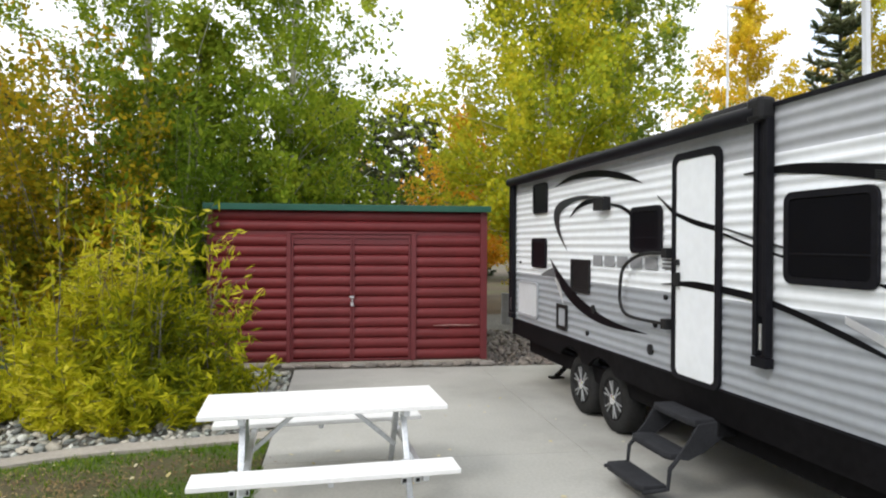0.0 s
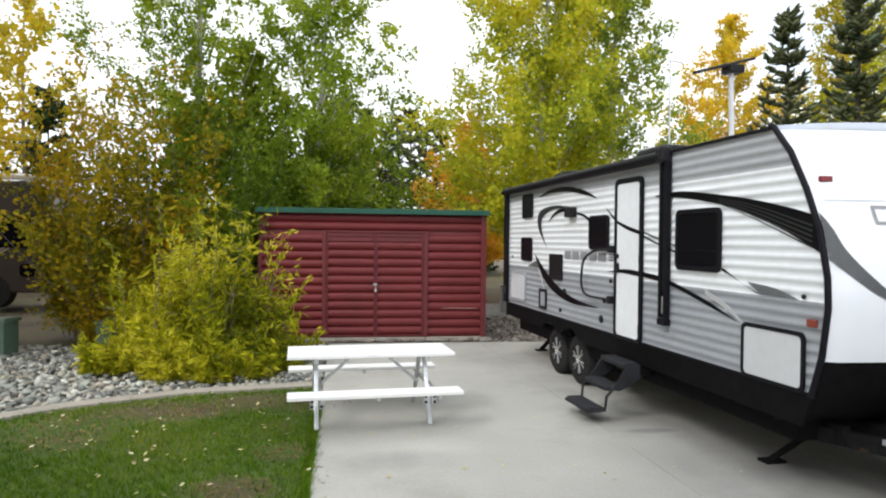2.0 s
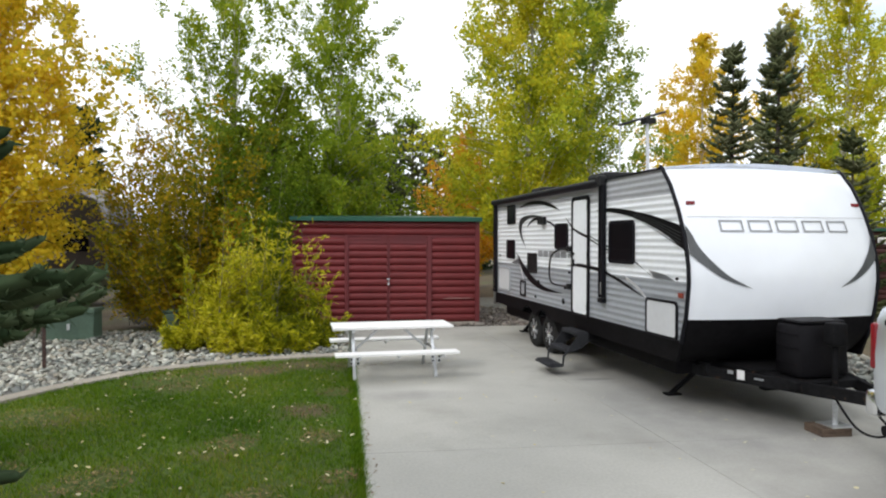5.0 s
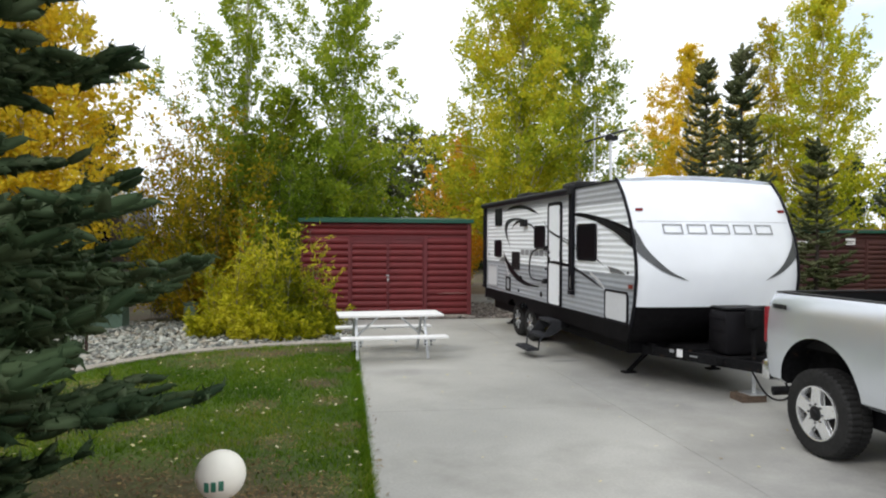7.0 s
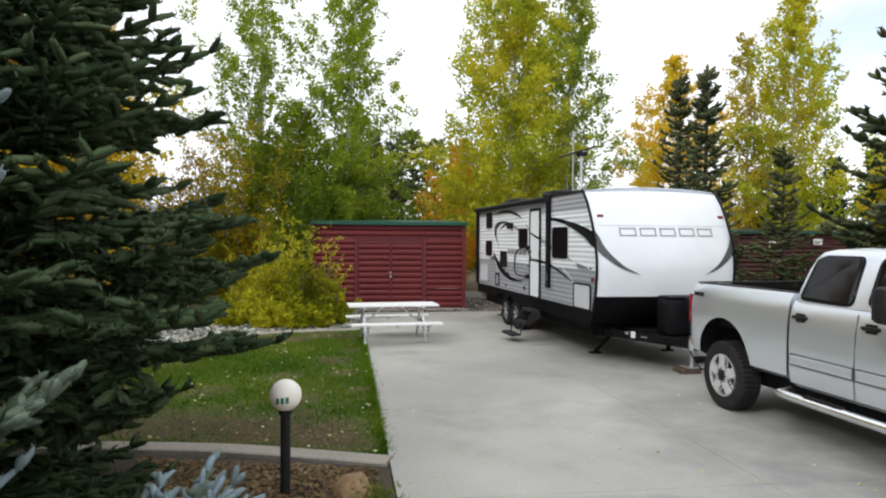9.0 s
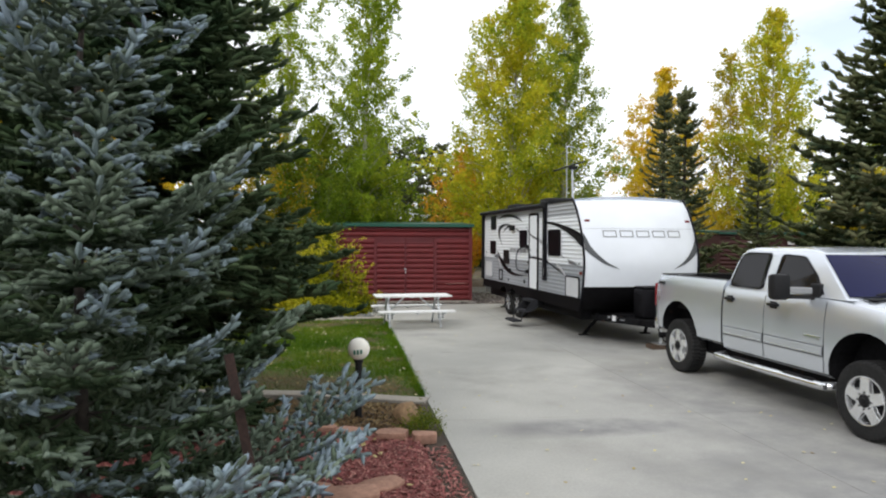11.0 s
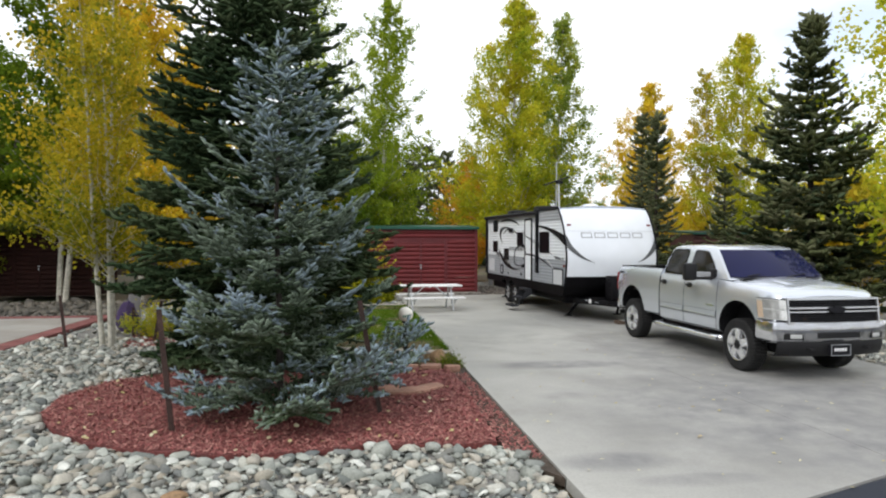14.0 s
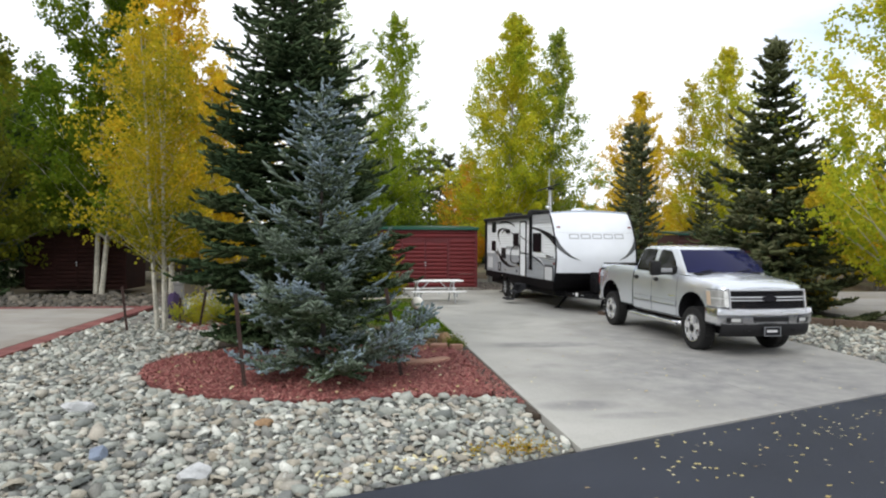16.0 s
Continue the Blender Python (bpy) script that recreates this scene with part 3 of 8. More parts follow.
MULCH = [(-0.78, -7.86), (-1.1, -7.9), (-2.15, -7.85), (-3.18, -8.02), (-3.7, -7.95), (-4.45, -7.70), (-5.05, -7.40), (-5.75, -6.65), (-6.05, -6.1), (-6.2, -5.2), (-5.9, -4.3), (-5.0, -3.6), (-3.5, -3.2), (-2.3, -3.15), (-1.97, -3.30), (-1.7, -3.62), (-1.1, -3.85), (-0.78, -3.98), (-0.7, -5.5)]
sheet("mulch_bed", MULCH, -0.09, 0.015, "mulch_base", "bed of red shredded wood mulch", "mulch bed")
sheet("soil_strip", [(pad_left(-8.9) - 0.015, -8.9), (pad_left(-2.45) - 0.015, -2.45), (-0.62, -2.40), (-2.0, -2.02), (-2.9, -1.80), (-4.6, -1.55), (-5.6, -2.2), (-5.4, -3.4), (-2.4, -3.2), (-1.72, -3.75), (-0.72, -4.1), (-0.72, -7.9), (-0.55, -8.6)], -0.095, -0.012, "soil", "dark bare soil beside the pad", "soil")
BED_FRONT = [(pad_left(-10.1) - 0.03, -10.22), (-0.55, -8.6), (-0.78, -7.86), (-1.1, -7.9), (-2.15, -7.85), (-3.18, -8.02), (-3.7, -7.95), (-4.45, -7.70), (-5.05, -7.40), (-5.75, -6.65), (-6.05, -6.1), (-6.2, -5.2), (-5.9, -4.3), (-5.4, -3.4), (-5.6, -1.8), (-6.1, 0.5), (-6.1, 3.4), (-8.75, 4.4), (-8.98, 0), (-9.0, -4.5), (-9.0, -13.5), (-5, -11.97), (-2.97, -11.22), (-1.51, -10.72)]
BED_BACK = [(-1.0, 7.1), (-2.5, 6.82), (-3.4, 6.4), (-4.1, 5.95), (-4.95, 4.9), (-5.55, 3.7), (-6.1, 3.4), (-8.75, 4.4), (-8.75, 10.8), (-3.0, 10.8), (-2.2, 10.64), (-0.84, 10.64), (-0.75, 7.2)]
BED_SHED = [(2.35, 10.66), (6.6, 10.66), (8.5, 19.0), (1.5, 19.0), (2.33, 13.2)]
BED_RIGHT = [(6.68, -7.55), (6.70, 10.5), (8.4, 8.5), (8.2, 0.1), (8.85, -1.25), (10.2, -2.7), (14, -5.0), (14, -4.95)]
BED_LEFT = [(-8.8, 4.75), (-20, 4.75), (-20, 8.6), (-8.8, 8.9)]
sheet("gravel_bed", BED_FRONT, -0.12, -0.045, "gravel_base", "grey gravel under river stones", "gravel bed")
sheet("gravel_bed", BED_BACK, -0.12, -0.047, "gravel_base", "grey gravel under river stones", "gravel bed")
sheet("gravel_bed", BED_SHED, -0.12, -0.043, "gravel_base", "grey gravel under broken stones", "gravel bed")
sheet("gravel_bed", BED_RIGHT, -0.12, -0.043, "gravel_base", "grey gravel under river stones", "gravel bed")
sheet("gravel_bed", BED_LEFT, -0.12, -0.043, "gravel_base", "grey gravel under river stones", "gravel bed")
sheet("far_pavement", [(-9.52, -14), (-9.45, 4.25), (-19, 4.25), (-19, -17.5)], -0.12, 0.0, "concrete_old", "neighbouring concrete parking pad", "pavement")
sheet("far_pavement", [(11.5, 0.8), (26, -6), (26, 9), (11.5, 9)], -0.12, -0.02, "concrete_old", "pale concrete pad behind the stones", "pavement")


# ---- shed ----
def log_half(length, height, depth):
    """A half-round log lying along x, its back at y = 0."""
    bm = bmesh.new()
    pts = [(0.0, 0.0)] + [(-0.012 - (depth - 0.012) * math.sin(math.pi * t) ** 0.7, height * (0.03 + 0.94 * t)) for t in np.linspace(0, 1, 8)] + [(0.0, height)]
    plate(bm, pts, 0, length, "x")
    return bm


def red_shed(x0, x1, y, height, depth, wood, trim, label, stones=True):
    w = x1 - x0
    s = thing("shed", x0, y, 0, 0, label, "shed")
    bm = bmesh.new()
    box(bm, 0.02, w - 0.02, 0.06, depth, 0.05, height - 0.09)
    part("wall", bm, trim, s)
    bm = bmesh.new()
    vs = box(bm, -0.05, w + 0.05, -0.09, depth + 0.1, height - 0.09, height, 0.006)
    for v in vs:
        if v.is_valid and v.co.y > depth:
            v.co.z += 0.12
    part("roof", bm, "roof_green", s, "green metal roof edge")
    bm = bmesh.new()
    box(bm, -0.04, w + 0.04, -0.105, -0.0905, height - 0.10, height - 0.012, 0.003)
    part("fascia", bm, "roof_green", s)
    pitch = 0.168
    base = 0.115
    shared = {}

    def logs(a, b, z0, n, parent):
        key = round(b - a, 3)
        if key not in shared:
            shared[key] = finish(log_half(b - a, pitch, 0.05), "log", wood, 50)
        for i in range(n):
            o = new("log", shared[key])
            o.parent = parent
            o.location = (a, 0.06, z0 + i * pitch)

    p1, p2, p3 = w * 0.285, w * 0.505, w * 0.72
    for a, b in ((0.0, 0.07), (w - 0.11, w), (p1 - 0.055, p1 + 0.015), (p3 - 0.015, p3 + 0.075)):
        bm = bmesh.new()
        top = height - 0.09 if a in (0.0,) or b == w else 2.16
        box(bm, a, b, -0.012, 0.07, base - 0.01, top, 0.006)
        part("post", bm, trim, s)
    bm = bmesh.new()
    box(bm, p1 - 0.055, p3 + 0.075, -0.016, 0.06, 2.162, 2.20, 0.004)
    part("lintel", bm, trim, s)
    logs(0.07, p1 - 0.057, base, 12, s)
    logs(p3 + 0.077, w - 0.112, base, 12, s)
    logs(0.07, w - 0.112, base + 12 * pitch + 0.07, 2, s)
    for a, b in ((p1 + 0.022, p2 - 0.006), (p2 + 0.006, p3 - 0.022)):
        d = new("door")
        d.parent = s
        tagged(d, "closed red log-faced shed door")
        bm = bmesh.new()
        for q in ((a, a + 0.03, base, 2.15), (b - 0.03, b, base, 2.15), (a + 0.031, b - 0.031, 2.09, 2.15), (a + 0.031, b - 0.031, base, base + 0.03)):
            box(bm, q[0], q[1], 0.0, 0.058, q[2], q[3], 0.004)
        part("door_frame", bm, trim, d)
        logs(a + 0.032, b - 0.032, base + 0.03, 11, d)
        bm = bmesh.new()
        box(bm, a + 0.032, b - 0.032, 0.02, 0.058, base + 0.03 + 11 * pitch, 2.088)
        part("top_panel", bm, trim, d)
    bm = bmesh.new()
    box(bm, p2 - 0.045, p2 + 0.03, -0.02, -0.002, 1.13, 1.16, 0.004)
    rod(bm, (p2, -0.022, 1.14), (p2, -0.022, 1.06), 0.006)
    box(bm, p2 - 0.022, p2 + 0.022, -0.034, -0.012, 1.0, 1.06, 0.008)
    part("padlock", bm, "galv", s, "steel hasp and padlock")
    if stones:
        rng = np.random.default_rng(5)
        bm = bmesh.new()
        box(bm, 0.0, w, 0.0, 0.06, -0.05, 0.10, 0.01)
        part("footing", bm, "kerb", s, "rough mortar footing")
        x = 0.02
        while x < w - 0.08:
            l = rng.uniform(0.08, 0.26)
            bm = bmesh.new()
            bmesh.ops.create_icosphere(bm, subdivisions=2, radius=1.0)
            seed, high = rng.uniform(0, 50), rng.uniform(0.035, 0.06)
            for v in bm.verts:
                v.co *= 1 + 0.42 * noise.noise(v.co * 1.2 + Vector((seed, 0, 0)))
                v.co = Vector((x + l / 2 + max(-0.8, min(0.8, v.co.x)) * l * 0.62, v.co.y * 0.05, 0.04 + max(-0.75, min(0.8, v.co.z)) * high))
            part("foundation_stone", bm, "rubble", s, smooth=True)
            x += l * 0.97
        bm = bmesh.new()
        tube(bm, [(w * 0.80, -0.001, 0.668), (w * 0.86, -0.001, 0.676), (w * 0.93, -0.001, 0.671), (w * 0.965, -0.001, 0.674)], [0.004, 0.009, 0.007, 0.003], 6)
        part("scuff", bm, "scuffed_paint", s, "pale scrape in the red paint")
    return s


red_shed(-2.16, 2.31, 10.70, 2.63, 2.4, "log_red", "red_trim", "dark red log-sided shed with green roof edge")


# ---- picnic table ----
def picnic_table():
    t = thing("picnic_table", -0.08, 5.0, 0, 5.2, "white painted picnic table with galvanised steel legs", "picnic table")
    half = 0.93
    for i in range(4):
        bm = bmesh.new()
        y = -0.02 + i * 0.182
        box(bm, -half, half, y, y + 0.176, 0.718, 0.756, 0.006)
        part("tabletop_plank", bm, "white_paint", t)
    for y0, n in ((-0.54, "bench_plank"), (0.92, "bench_plank")):
        bm = bmesh.new()
        box(bm, -half + 0.005, half - 0.03, y0 - 0.02, y0 + 0.24, 0.40, 0.438, 0.006)
        part("bench_plank", bm, "white_paint", t)
    for x in (-0.62, 0.61):
        for a, b in (((x, -0.20, 0.0), (x, 0.22, 0.718)), ((x, 0.88, 0.0), (x, 0.46, 0.718))):
            bm = bmesh.new()
            beam(bm, a, b, 0.045, 0.045, 0.004)
            part("leg", bm, "galv", t)
        bm = bmesh.new()
        beam(bm, (x + 0.046, -0.53, 0.376), (x + 0.046, 1.14, 0.376), 0.045, 0.045, 0.004)
        part("seat_rail", bm, "galv", t)
        bm = bmesh.new()
        beam(bm, (x, 0.0, 0.694), (x, 0.70, 0.694), 0.05, 0.045, 0.004)
        part("top_rail", bm, "galv", t)
        bm = bmesh.new()
        s = 1 if x < 0 else -1
        beam(bm, (x + s * 0.04, 0.34, 0.36), (x + s * 0.42, 0.34, 0.69), 0.035, 0.035, 0.003)
        part("brace", bm, "galv", t)
        bm = bmesh.new()
        for dx in (-0.05, 0.05):
            box(bm, x + dx - 0.022, x + dx + 0.022, -0.20, -0.16, 0.22, 0.40, 0.004)
            for z in (0.25, 0.31, 0.365):
                box(bm, x + dx - 0.014, x + dx + 0.014, -0.206, -0.199, z - 0.014, z + 0.014, mat=1)
        part("clamp_bracket", bm, ["galv", "plastic_black"], t, "perforated steel bracket")
    for y in (-0.43, 0.34, 1.03):
        bm = bmesh.new()
        z = 0.708 if y == 0.34 else 0.39
        box(bm, -0.02, 0.02, y - 0.1, y + 0.1, z - 0.03, z + 0.008, 0.003)
        part("cleat", bm, "galv", t)


picnic_table()


# ---- globe lamp and bed things ----
def globe_lamp():
    t = thing("globe_lamp", -1.41, -2.95, 0, 0, "cream globe site lamp on a short black post", "lamp post")
    bm = bmesh.new()
    bmesh.ops.create_uvsphere(bm, u_segments=32, v_segments=20, radius=0.132, matrix=Matrix.Translation((0, 0, 0.805)))
    g = part("globe", bm, "globe", t, "cream plastic globe", smooth=True)
    bm = bmesh.new()
    rod(bm, (0, 0, -0.02), (0, 0, 0.66), 0.042, seg=16)
    part("post", bm, "plastic_black", t, smooth=True)
    bm = bmesh.new()
    lathe(bm, [(0.044, 0.64), (0.056, 0.65), (0.056, 0.69), (0.045, 0.70)], 20, axis="z")
    part("collar", bm, "plastic_black", t, smooth=True)
    for i in range(3):
        bm = bmesh.new()
        a = radians(-95 + (i - 1) * 17)
        c = Vector((0.1295 * math.cos(a), 0.1295 * math.sin(a), 0.785 + (i - 1) * 0.004))
        m = Matrix.Translation(c) @ Matrix.Rotation(a, 4, "Z")
        box(bm, -0.004, 0.006, -0.013, 0.013, -0.026, 0.026, 0.003, m)
        part("number_bar", bm, "green_mark", g, "green painted bar")


globe_lamp()


def stake(x, y, h, tilt, az):
    t = thing("steel_stake", x, y, -0.05, az, "rusty steel stake standing in the planting bed", "stake", "stakes")
    bm = bmesh.new()
    m = Matrix.Rotation(radians(tilt), 4, "Y")
    box(bm, -0.030, 0.030, -0.004, 0.004, 0, h, 0.001, m)
    part("flange", bm, "rust", t)
    bm = bmesh.new()
    box(bm, -0.004, 0.004, 0.0045, 0.032, 0, h - 0.01, 0.001, m)
    part("web", bm, "rust", t)


for q in ((-4.25, -7.09, 1.42, -5.5, 5), (-1.95, -6.60, 1.47, -10.5, 10), (-7.95, -0.85, 1.08, -6, 0), (-6.5, -0.19, 0.9, 10, 0), (-5.64, 6.24, 1.3, 0, 0), (-7.1, 0.4, 0.7, 0, 0)):
    stake(*q)


def boulder(name, x, y, sx, sy, sz, seed, mat, label, category="rock", group=""):
    bm = bmesh.new()
    bmesh.ops.create_icosphere(bm, subdivisions=3, radius=1.0)
    rng = np.random.default_rng(int(seed * 10) + 1)
    flats = [(Vector(rng.normal(size=3)).normalized(), rng.uniform(0.55, 0.8)) for _ in range(8)]
    for v in bm.verts:
        n = noise.noise(v.co * 1.3 + Vector((seed * 3.1, 0, 0))) * 0.3 + noise.noise(v.co * 3.5 + Vector((0, seed, 0))) * 0.09
        v.co *= 1 + n
        for d, k in flats:
            e = v.co.dot(d) - k
            if e > 0:
                v.co -= d * e * 0.92
        v.co = Vector((v.co.x * sx, v.co.y * sy, max(v.co.z, -0.45) * sz))
    ob = part(name, bm, mat, smooth=24)
    ob.location, ob.rotation_euler = (x, y, sz * 0.35), (0, 0, seed)
    tagged(ob, label, category, group)


boulder("boulder", -0.86, -3.22, 0.20, 0.17, 0.16, 2.0, "tan_rock", "brown boulder beside the lamp post")
for x, y, r, sd, m, lab in ((-6.13, -8.14, 0.19, 3.3, "pale_rock", "pale angular rock among the river stones"), (-5.17, -10.0, 0.15, 5.1, "blue_rock", "blue-grey rock among the river stones"), (-4.09, -10.7, 0.21, 7.7, "pale_rock", "pale angular rock among the river stones"), (-3.71, -9.02, 0.12, 9.2, "tan_rock", "flat brown rock among the river stones")):
    boulder("rock", x, y, r, r * 0.75, r * 0.5, sd, m, lab, "rock", "rocks in the gravel bed")
def slab_stone(x, y, sx, sy, h, turn, seed):
    """A flat split stone with a ragged outline and worn edges."""
    rng = np.random.default_rng(seed)
    bm = bmesh.new()
    pts = []
    for k in range(11):
        a = 2 * math.pi * k / 11 + rng.uniform(-0.12, 0.12)
        q = 1 / max(abs(math.cos(a)), abs(math.sin(a))) ** 0.75
        pts.append((sx * q * math.cos(a) * rng.uniform(0.9, 1.05), sy * q * math.sin(a) * rng.uniform(0.88, 1.06)))
    plate(bm, pts, -0.03, h, "z", 0.012)
    for v in bm.verts:
        v.co.z += 0.012 * noise.noise(v.co * 7 + Vector((seed, 0, 0)))
    ob = part("flagstone", bm, "flagstone", smooth=35)
    ob.location, ob.rotation_euler = (x, y, 0.012), (0.03 * rng.normal(), 0.03 * rng.normal(), radians(turn))
    tagged(ob, "flat reddish sandstone in the mulch bed", "stone", "flat stones")


for i, q in enumerate(((-2.22, -3.26, 0.19, 0.12, 0.06, -25), (-1.84, -3.50, 0.20, 0.11, 0.07, -38), (-1.45, -3.74, 0.21, 0.11, 0.06, -24), (-1.06, -3.90, 0.18, 0.11, 0.075, -18), (-0.72, -4.0, 0.14, 0.10, 0.07, -10), (-1.55, -5.50, 0.33, 0.19, 0.045, 8), (-1.22, -5.28, 0.2, 0.13, 0.035, 30), (-1.82, -5.26, 0.2, 0.1, 0.035, -15))):
    slab_stone(*q, 40 + i)

# utility boxes
t = thing("transformer_box", -6.6, 9.75, -0.05, 4, "green steel transformer box behind the stones", "utility box")
bm = bmesh.new()
box(bm, -0.48, 0.48, -0.3, 0.3, 0.0, 0.60, 0.02)
part("body", bm, "green_box", t)
bm = bmesh.new()
plate(bm, [(-0.36, 0.60), (0.34, 0.60), (0.34, 0.66), (-0.30, 0.70), (-0.36, 0.68)], -0.51, 0.51, "x", 0.01)
part("lid", bm, "green_box", t, "sloped green lid")
bm = bmesh.new()
box(bm, -0.03, 0.03, -0.33, -0.301, 0.25, 0.38, 0.005)
part("latch", bm, "galv", t)
t = thing("utility_pedestal", -4.76, 10.25, -0.05, 0, "small green utility pedestal by the shrubs", "utility box")
bm = bmesh.new()
box(bm, -0.15, 0.15, -0.12, 0.12, 0.0, 0.5, 0.03)
part("body", bm, "green_box", t)
bm = bmesh.new()
box(bm, -0.165, 0.165, -0.135, 0.135, 0.5, 0.58, 0.03)
part("cap", bm, "green_box", t)
t = thing("utility_pedestal", -7.42, 1.5, -0.05, 10, "grey utility pedestal behind the aspens", "utility box")
bm = bmesh.new()
box(bm, -0.12, 0.12, -0.12, 0.12, 0.0, 0.95, 0.015)
part("body", bm, "grey_box", t)
bm = bmesh.new()
box(bm, -0.14, 0.14, -0.14, 0.14, 0.95, 1.03, 0.02)
part("cap", bm, "grey_box", t)
bm = bmesh.new()
bmesh.ops.create_icosphere(bm, subdivisions=3, radius=1.0)
for v in bm.verts:
    v.co = Vector((v.co.x * 0.22 * (1.1 - 0.35 * v.co.z), v.co.y * 0.16, v.co.z * 0.36 + 0.42)) * (1 + 0.12 * noise.noise(v.co * 3))
ob = part("cloth_bag", bm, "violet", smooth=True)
ob.location = (-7.42, 1.0, -0.05)
tagged(ob, "dark violet cloth bag standing by the aspens", "bag")
# timber edging behind the right-hand stones
for i in range(5):
    bm = bmesh.new()
    p = [Vector((8.15, 0.0)), Vector((9.5, -1.35)), Vector((10.9, -2.9)), Vector((12.4, -4.4)), Vector((14, -5.9)), Vector((15.4, -7.4))]
    beam(bm, (p[i].x, p[i].y, 0.06), (p[i + 1].x - 0.02, p[i + 1].y + 0.02, 0.06), 0.2, 0.18, 0.015)
    tagged(part("timber_edging", bm, "timber"), "weathered brown timber edging along the stone bed", "timber", "timber edging")

red_shed(-15.7, -11.9, 10.9, 2.6, 2.4, "log_brown", "log_brown", "dark brown log-sided shed under the trees", False)
red_shed(13.2, 18.6, 14.5, 2.5, 2.4, "log_dark", "log_dark", "dark red log-sided shed behind the trailer", False)
for x, z in ((14.4, 2.0), (16.2, 2.1)):
    bm = bmesh.new()
    box(bm, x, x + 0.36, 14.40, 14.42, z - 0.11, z + 0.11, 0.004)
    s = part("sign", bm, "white_paint")
    tagged(s, "small white sign on the shed wall", "sign", "small signs")
    bm = bmesh.new()
    box(bm, x + 0.04, x + 0.32, 14.394, 14.3995, z + 0.0, z + 0.03)
    box(bm, x + 0.04, x + 0.26, 14.394, 14.3995, z - 0.06, z - 0.03)
    part("writing_bar", bm, "plastic_black", s)
# pale post and yellow timbers behind the shed
bm = bmesh.new()
rod(bm, (4.0, 16.5, -0.05), (4.0, 16.5, 0.75), 0.12, seg=14)
tagged(part("bollard", bm, "grey_box", smooth=True), "pale grey bollard behind the shed", "bollard")
for i in range(3):
    bm = bmesh.new()
    rod(bm, (4.4, 17.3, 0.06 + 0.18 * i), (7.2, 17.9, 0.06 + 0.18 * i), 0.09, seg=10)
    tagged(part("log_rail", bm, material("yellow_timber", (0.42, 0.28, 0.07), 0.8, grain=(12, 0.25), large=(2, 0.15)), smooth=True), "yellow peeled log of a low stacked rail", "log", "stacked logs")


# motorhome far left
def motorhome():
    t = thing("motorhome", -8.55, 17.2, 0, -6, "dark brown motorhome parked behind the shrubs", "motorhome")
    L = 8.5
    bm = bmesh.new()
    pts = [(-L, 0.45), (-0.5, 0.45), (-0.15, 0.8), (0.0, 1.5), (-0.05, 2.6), (-0.35, 3.35), (-0.9, 3.6), (-L, 3.6)]
    plate(bm, pts, 0.0, 2.5, "y", 0.06)
    part("body", bm, "coach", t)
    bm = bmesh.new()
    box(bm, -L + 0.2, -1.0, 0.3, 2.2, 3.6, 3.78, 0.05)
    part("roof_pod", bm, "coach_pale", t)
    for a, b, z0, z1 in ((-2.2, -0.6, 1.7, 2.6), (-4.6, -3.2, 1.8, 2.5), (-7.4, -6.2, 1.8, 2.5), (-1.0, -0.55, 0.9, 1.25)):
        bm = bmesh.new()
        plate(bm, rounded(a, b, z0, z1, 0.1), -0.02, 0.01, "y")
        part("window", bm, "dark_glass", t)
    for k in range(4):
        bm = bmesh.new()
        up = curve_at([(-6.0, 1.25 + 0.07 * k), (-3.2, 1.22 + 0.07 * k), (-1.6, 1.55 + 0.08 * k), (-0.7, 2.2 + 0.1 * k)], 24)
        lo = [p + Vector((0.02, -0.03, 0)) for p in up]
        for p, q, r, s in zip(up, up[1:], lo[1:], lo):
            bm.faces.new([bm.verts.new((v.x, -0.014, v.y)) for v in (p, q, r, s)])
        bmesh.ops.remove_doubles(bm, verts=bm.verts, dist=0.0005)
        part("stripe", bm, "coach_pale", t, "pale curved stripe")
    for x in (-1.7, -5.8):
        bm = bmesh.new()
        lathe(bm, [(0.25, 0.0), (0.44, 0.0), (0.48, 0.05), (0.48, 0.25), (0.25, 0.28)], 24, (x, -0.01, 0.48), "y")
        part("wheel", bm, "rubber", t, smooth=True)


motorhome()


# ---- travel trailer ----
TRL = 7.62
PROFILE = [(0.30, 0.62), (0.14, 0.88), (0.04, 1.2), (-0.01, 1.56), (0.0, 1.78), (0.08, 2.13), (0.22, 2.45), (0.39, 2.75), (0.58, 2.97)]


def front_y(z):
    zs, ys = [p[1] for p in PROFILE], [p[0] for p in PROFILE]
    return float(np.interp(z, zs, ys))


def rib(z):
    """How far the ribbed aluminium stands out at a height."""
    u = (z / 0.0865) % 1.0
    return 0.010 * (math.sin(math.pi * min(1.0, u / 0.62)) if u < 0.62 else -0.25 * math.sin(math.pi * (u - 0.62) / 0.38))


def siding(bm, z0, z1, side, y0=None, y1=TRL, cut=0.0):
    """Ribbed wall sheet between two heights; side -1: x = 0, 1: x = 2.46."""
    n = max(2, int((z1 - z0) / 0.0108))
    rows = []
    for i in range(n + 1):
        z = z0 + (z1 - z0) * i / n
        x = -rib(z) if side < 0 else 2.46 + rib(z)
        ya = front_y(z) + 0.02 if y0 is None else y0
        rows.append([bm.verts.new((x, ya, z)), bm.verts.new((x, y1, z))])
    for a, b in zip(rows, rows[1:]):
        bm.faces.new((a[0], a[1], b[1], b[0]))


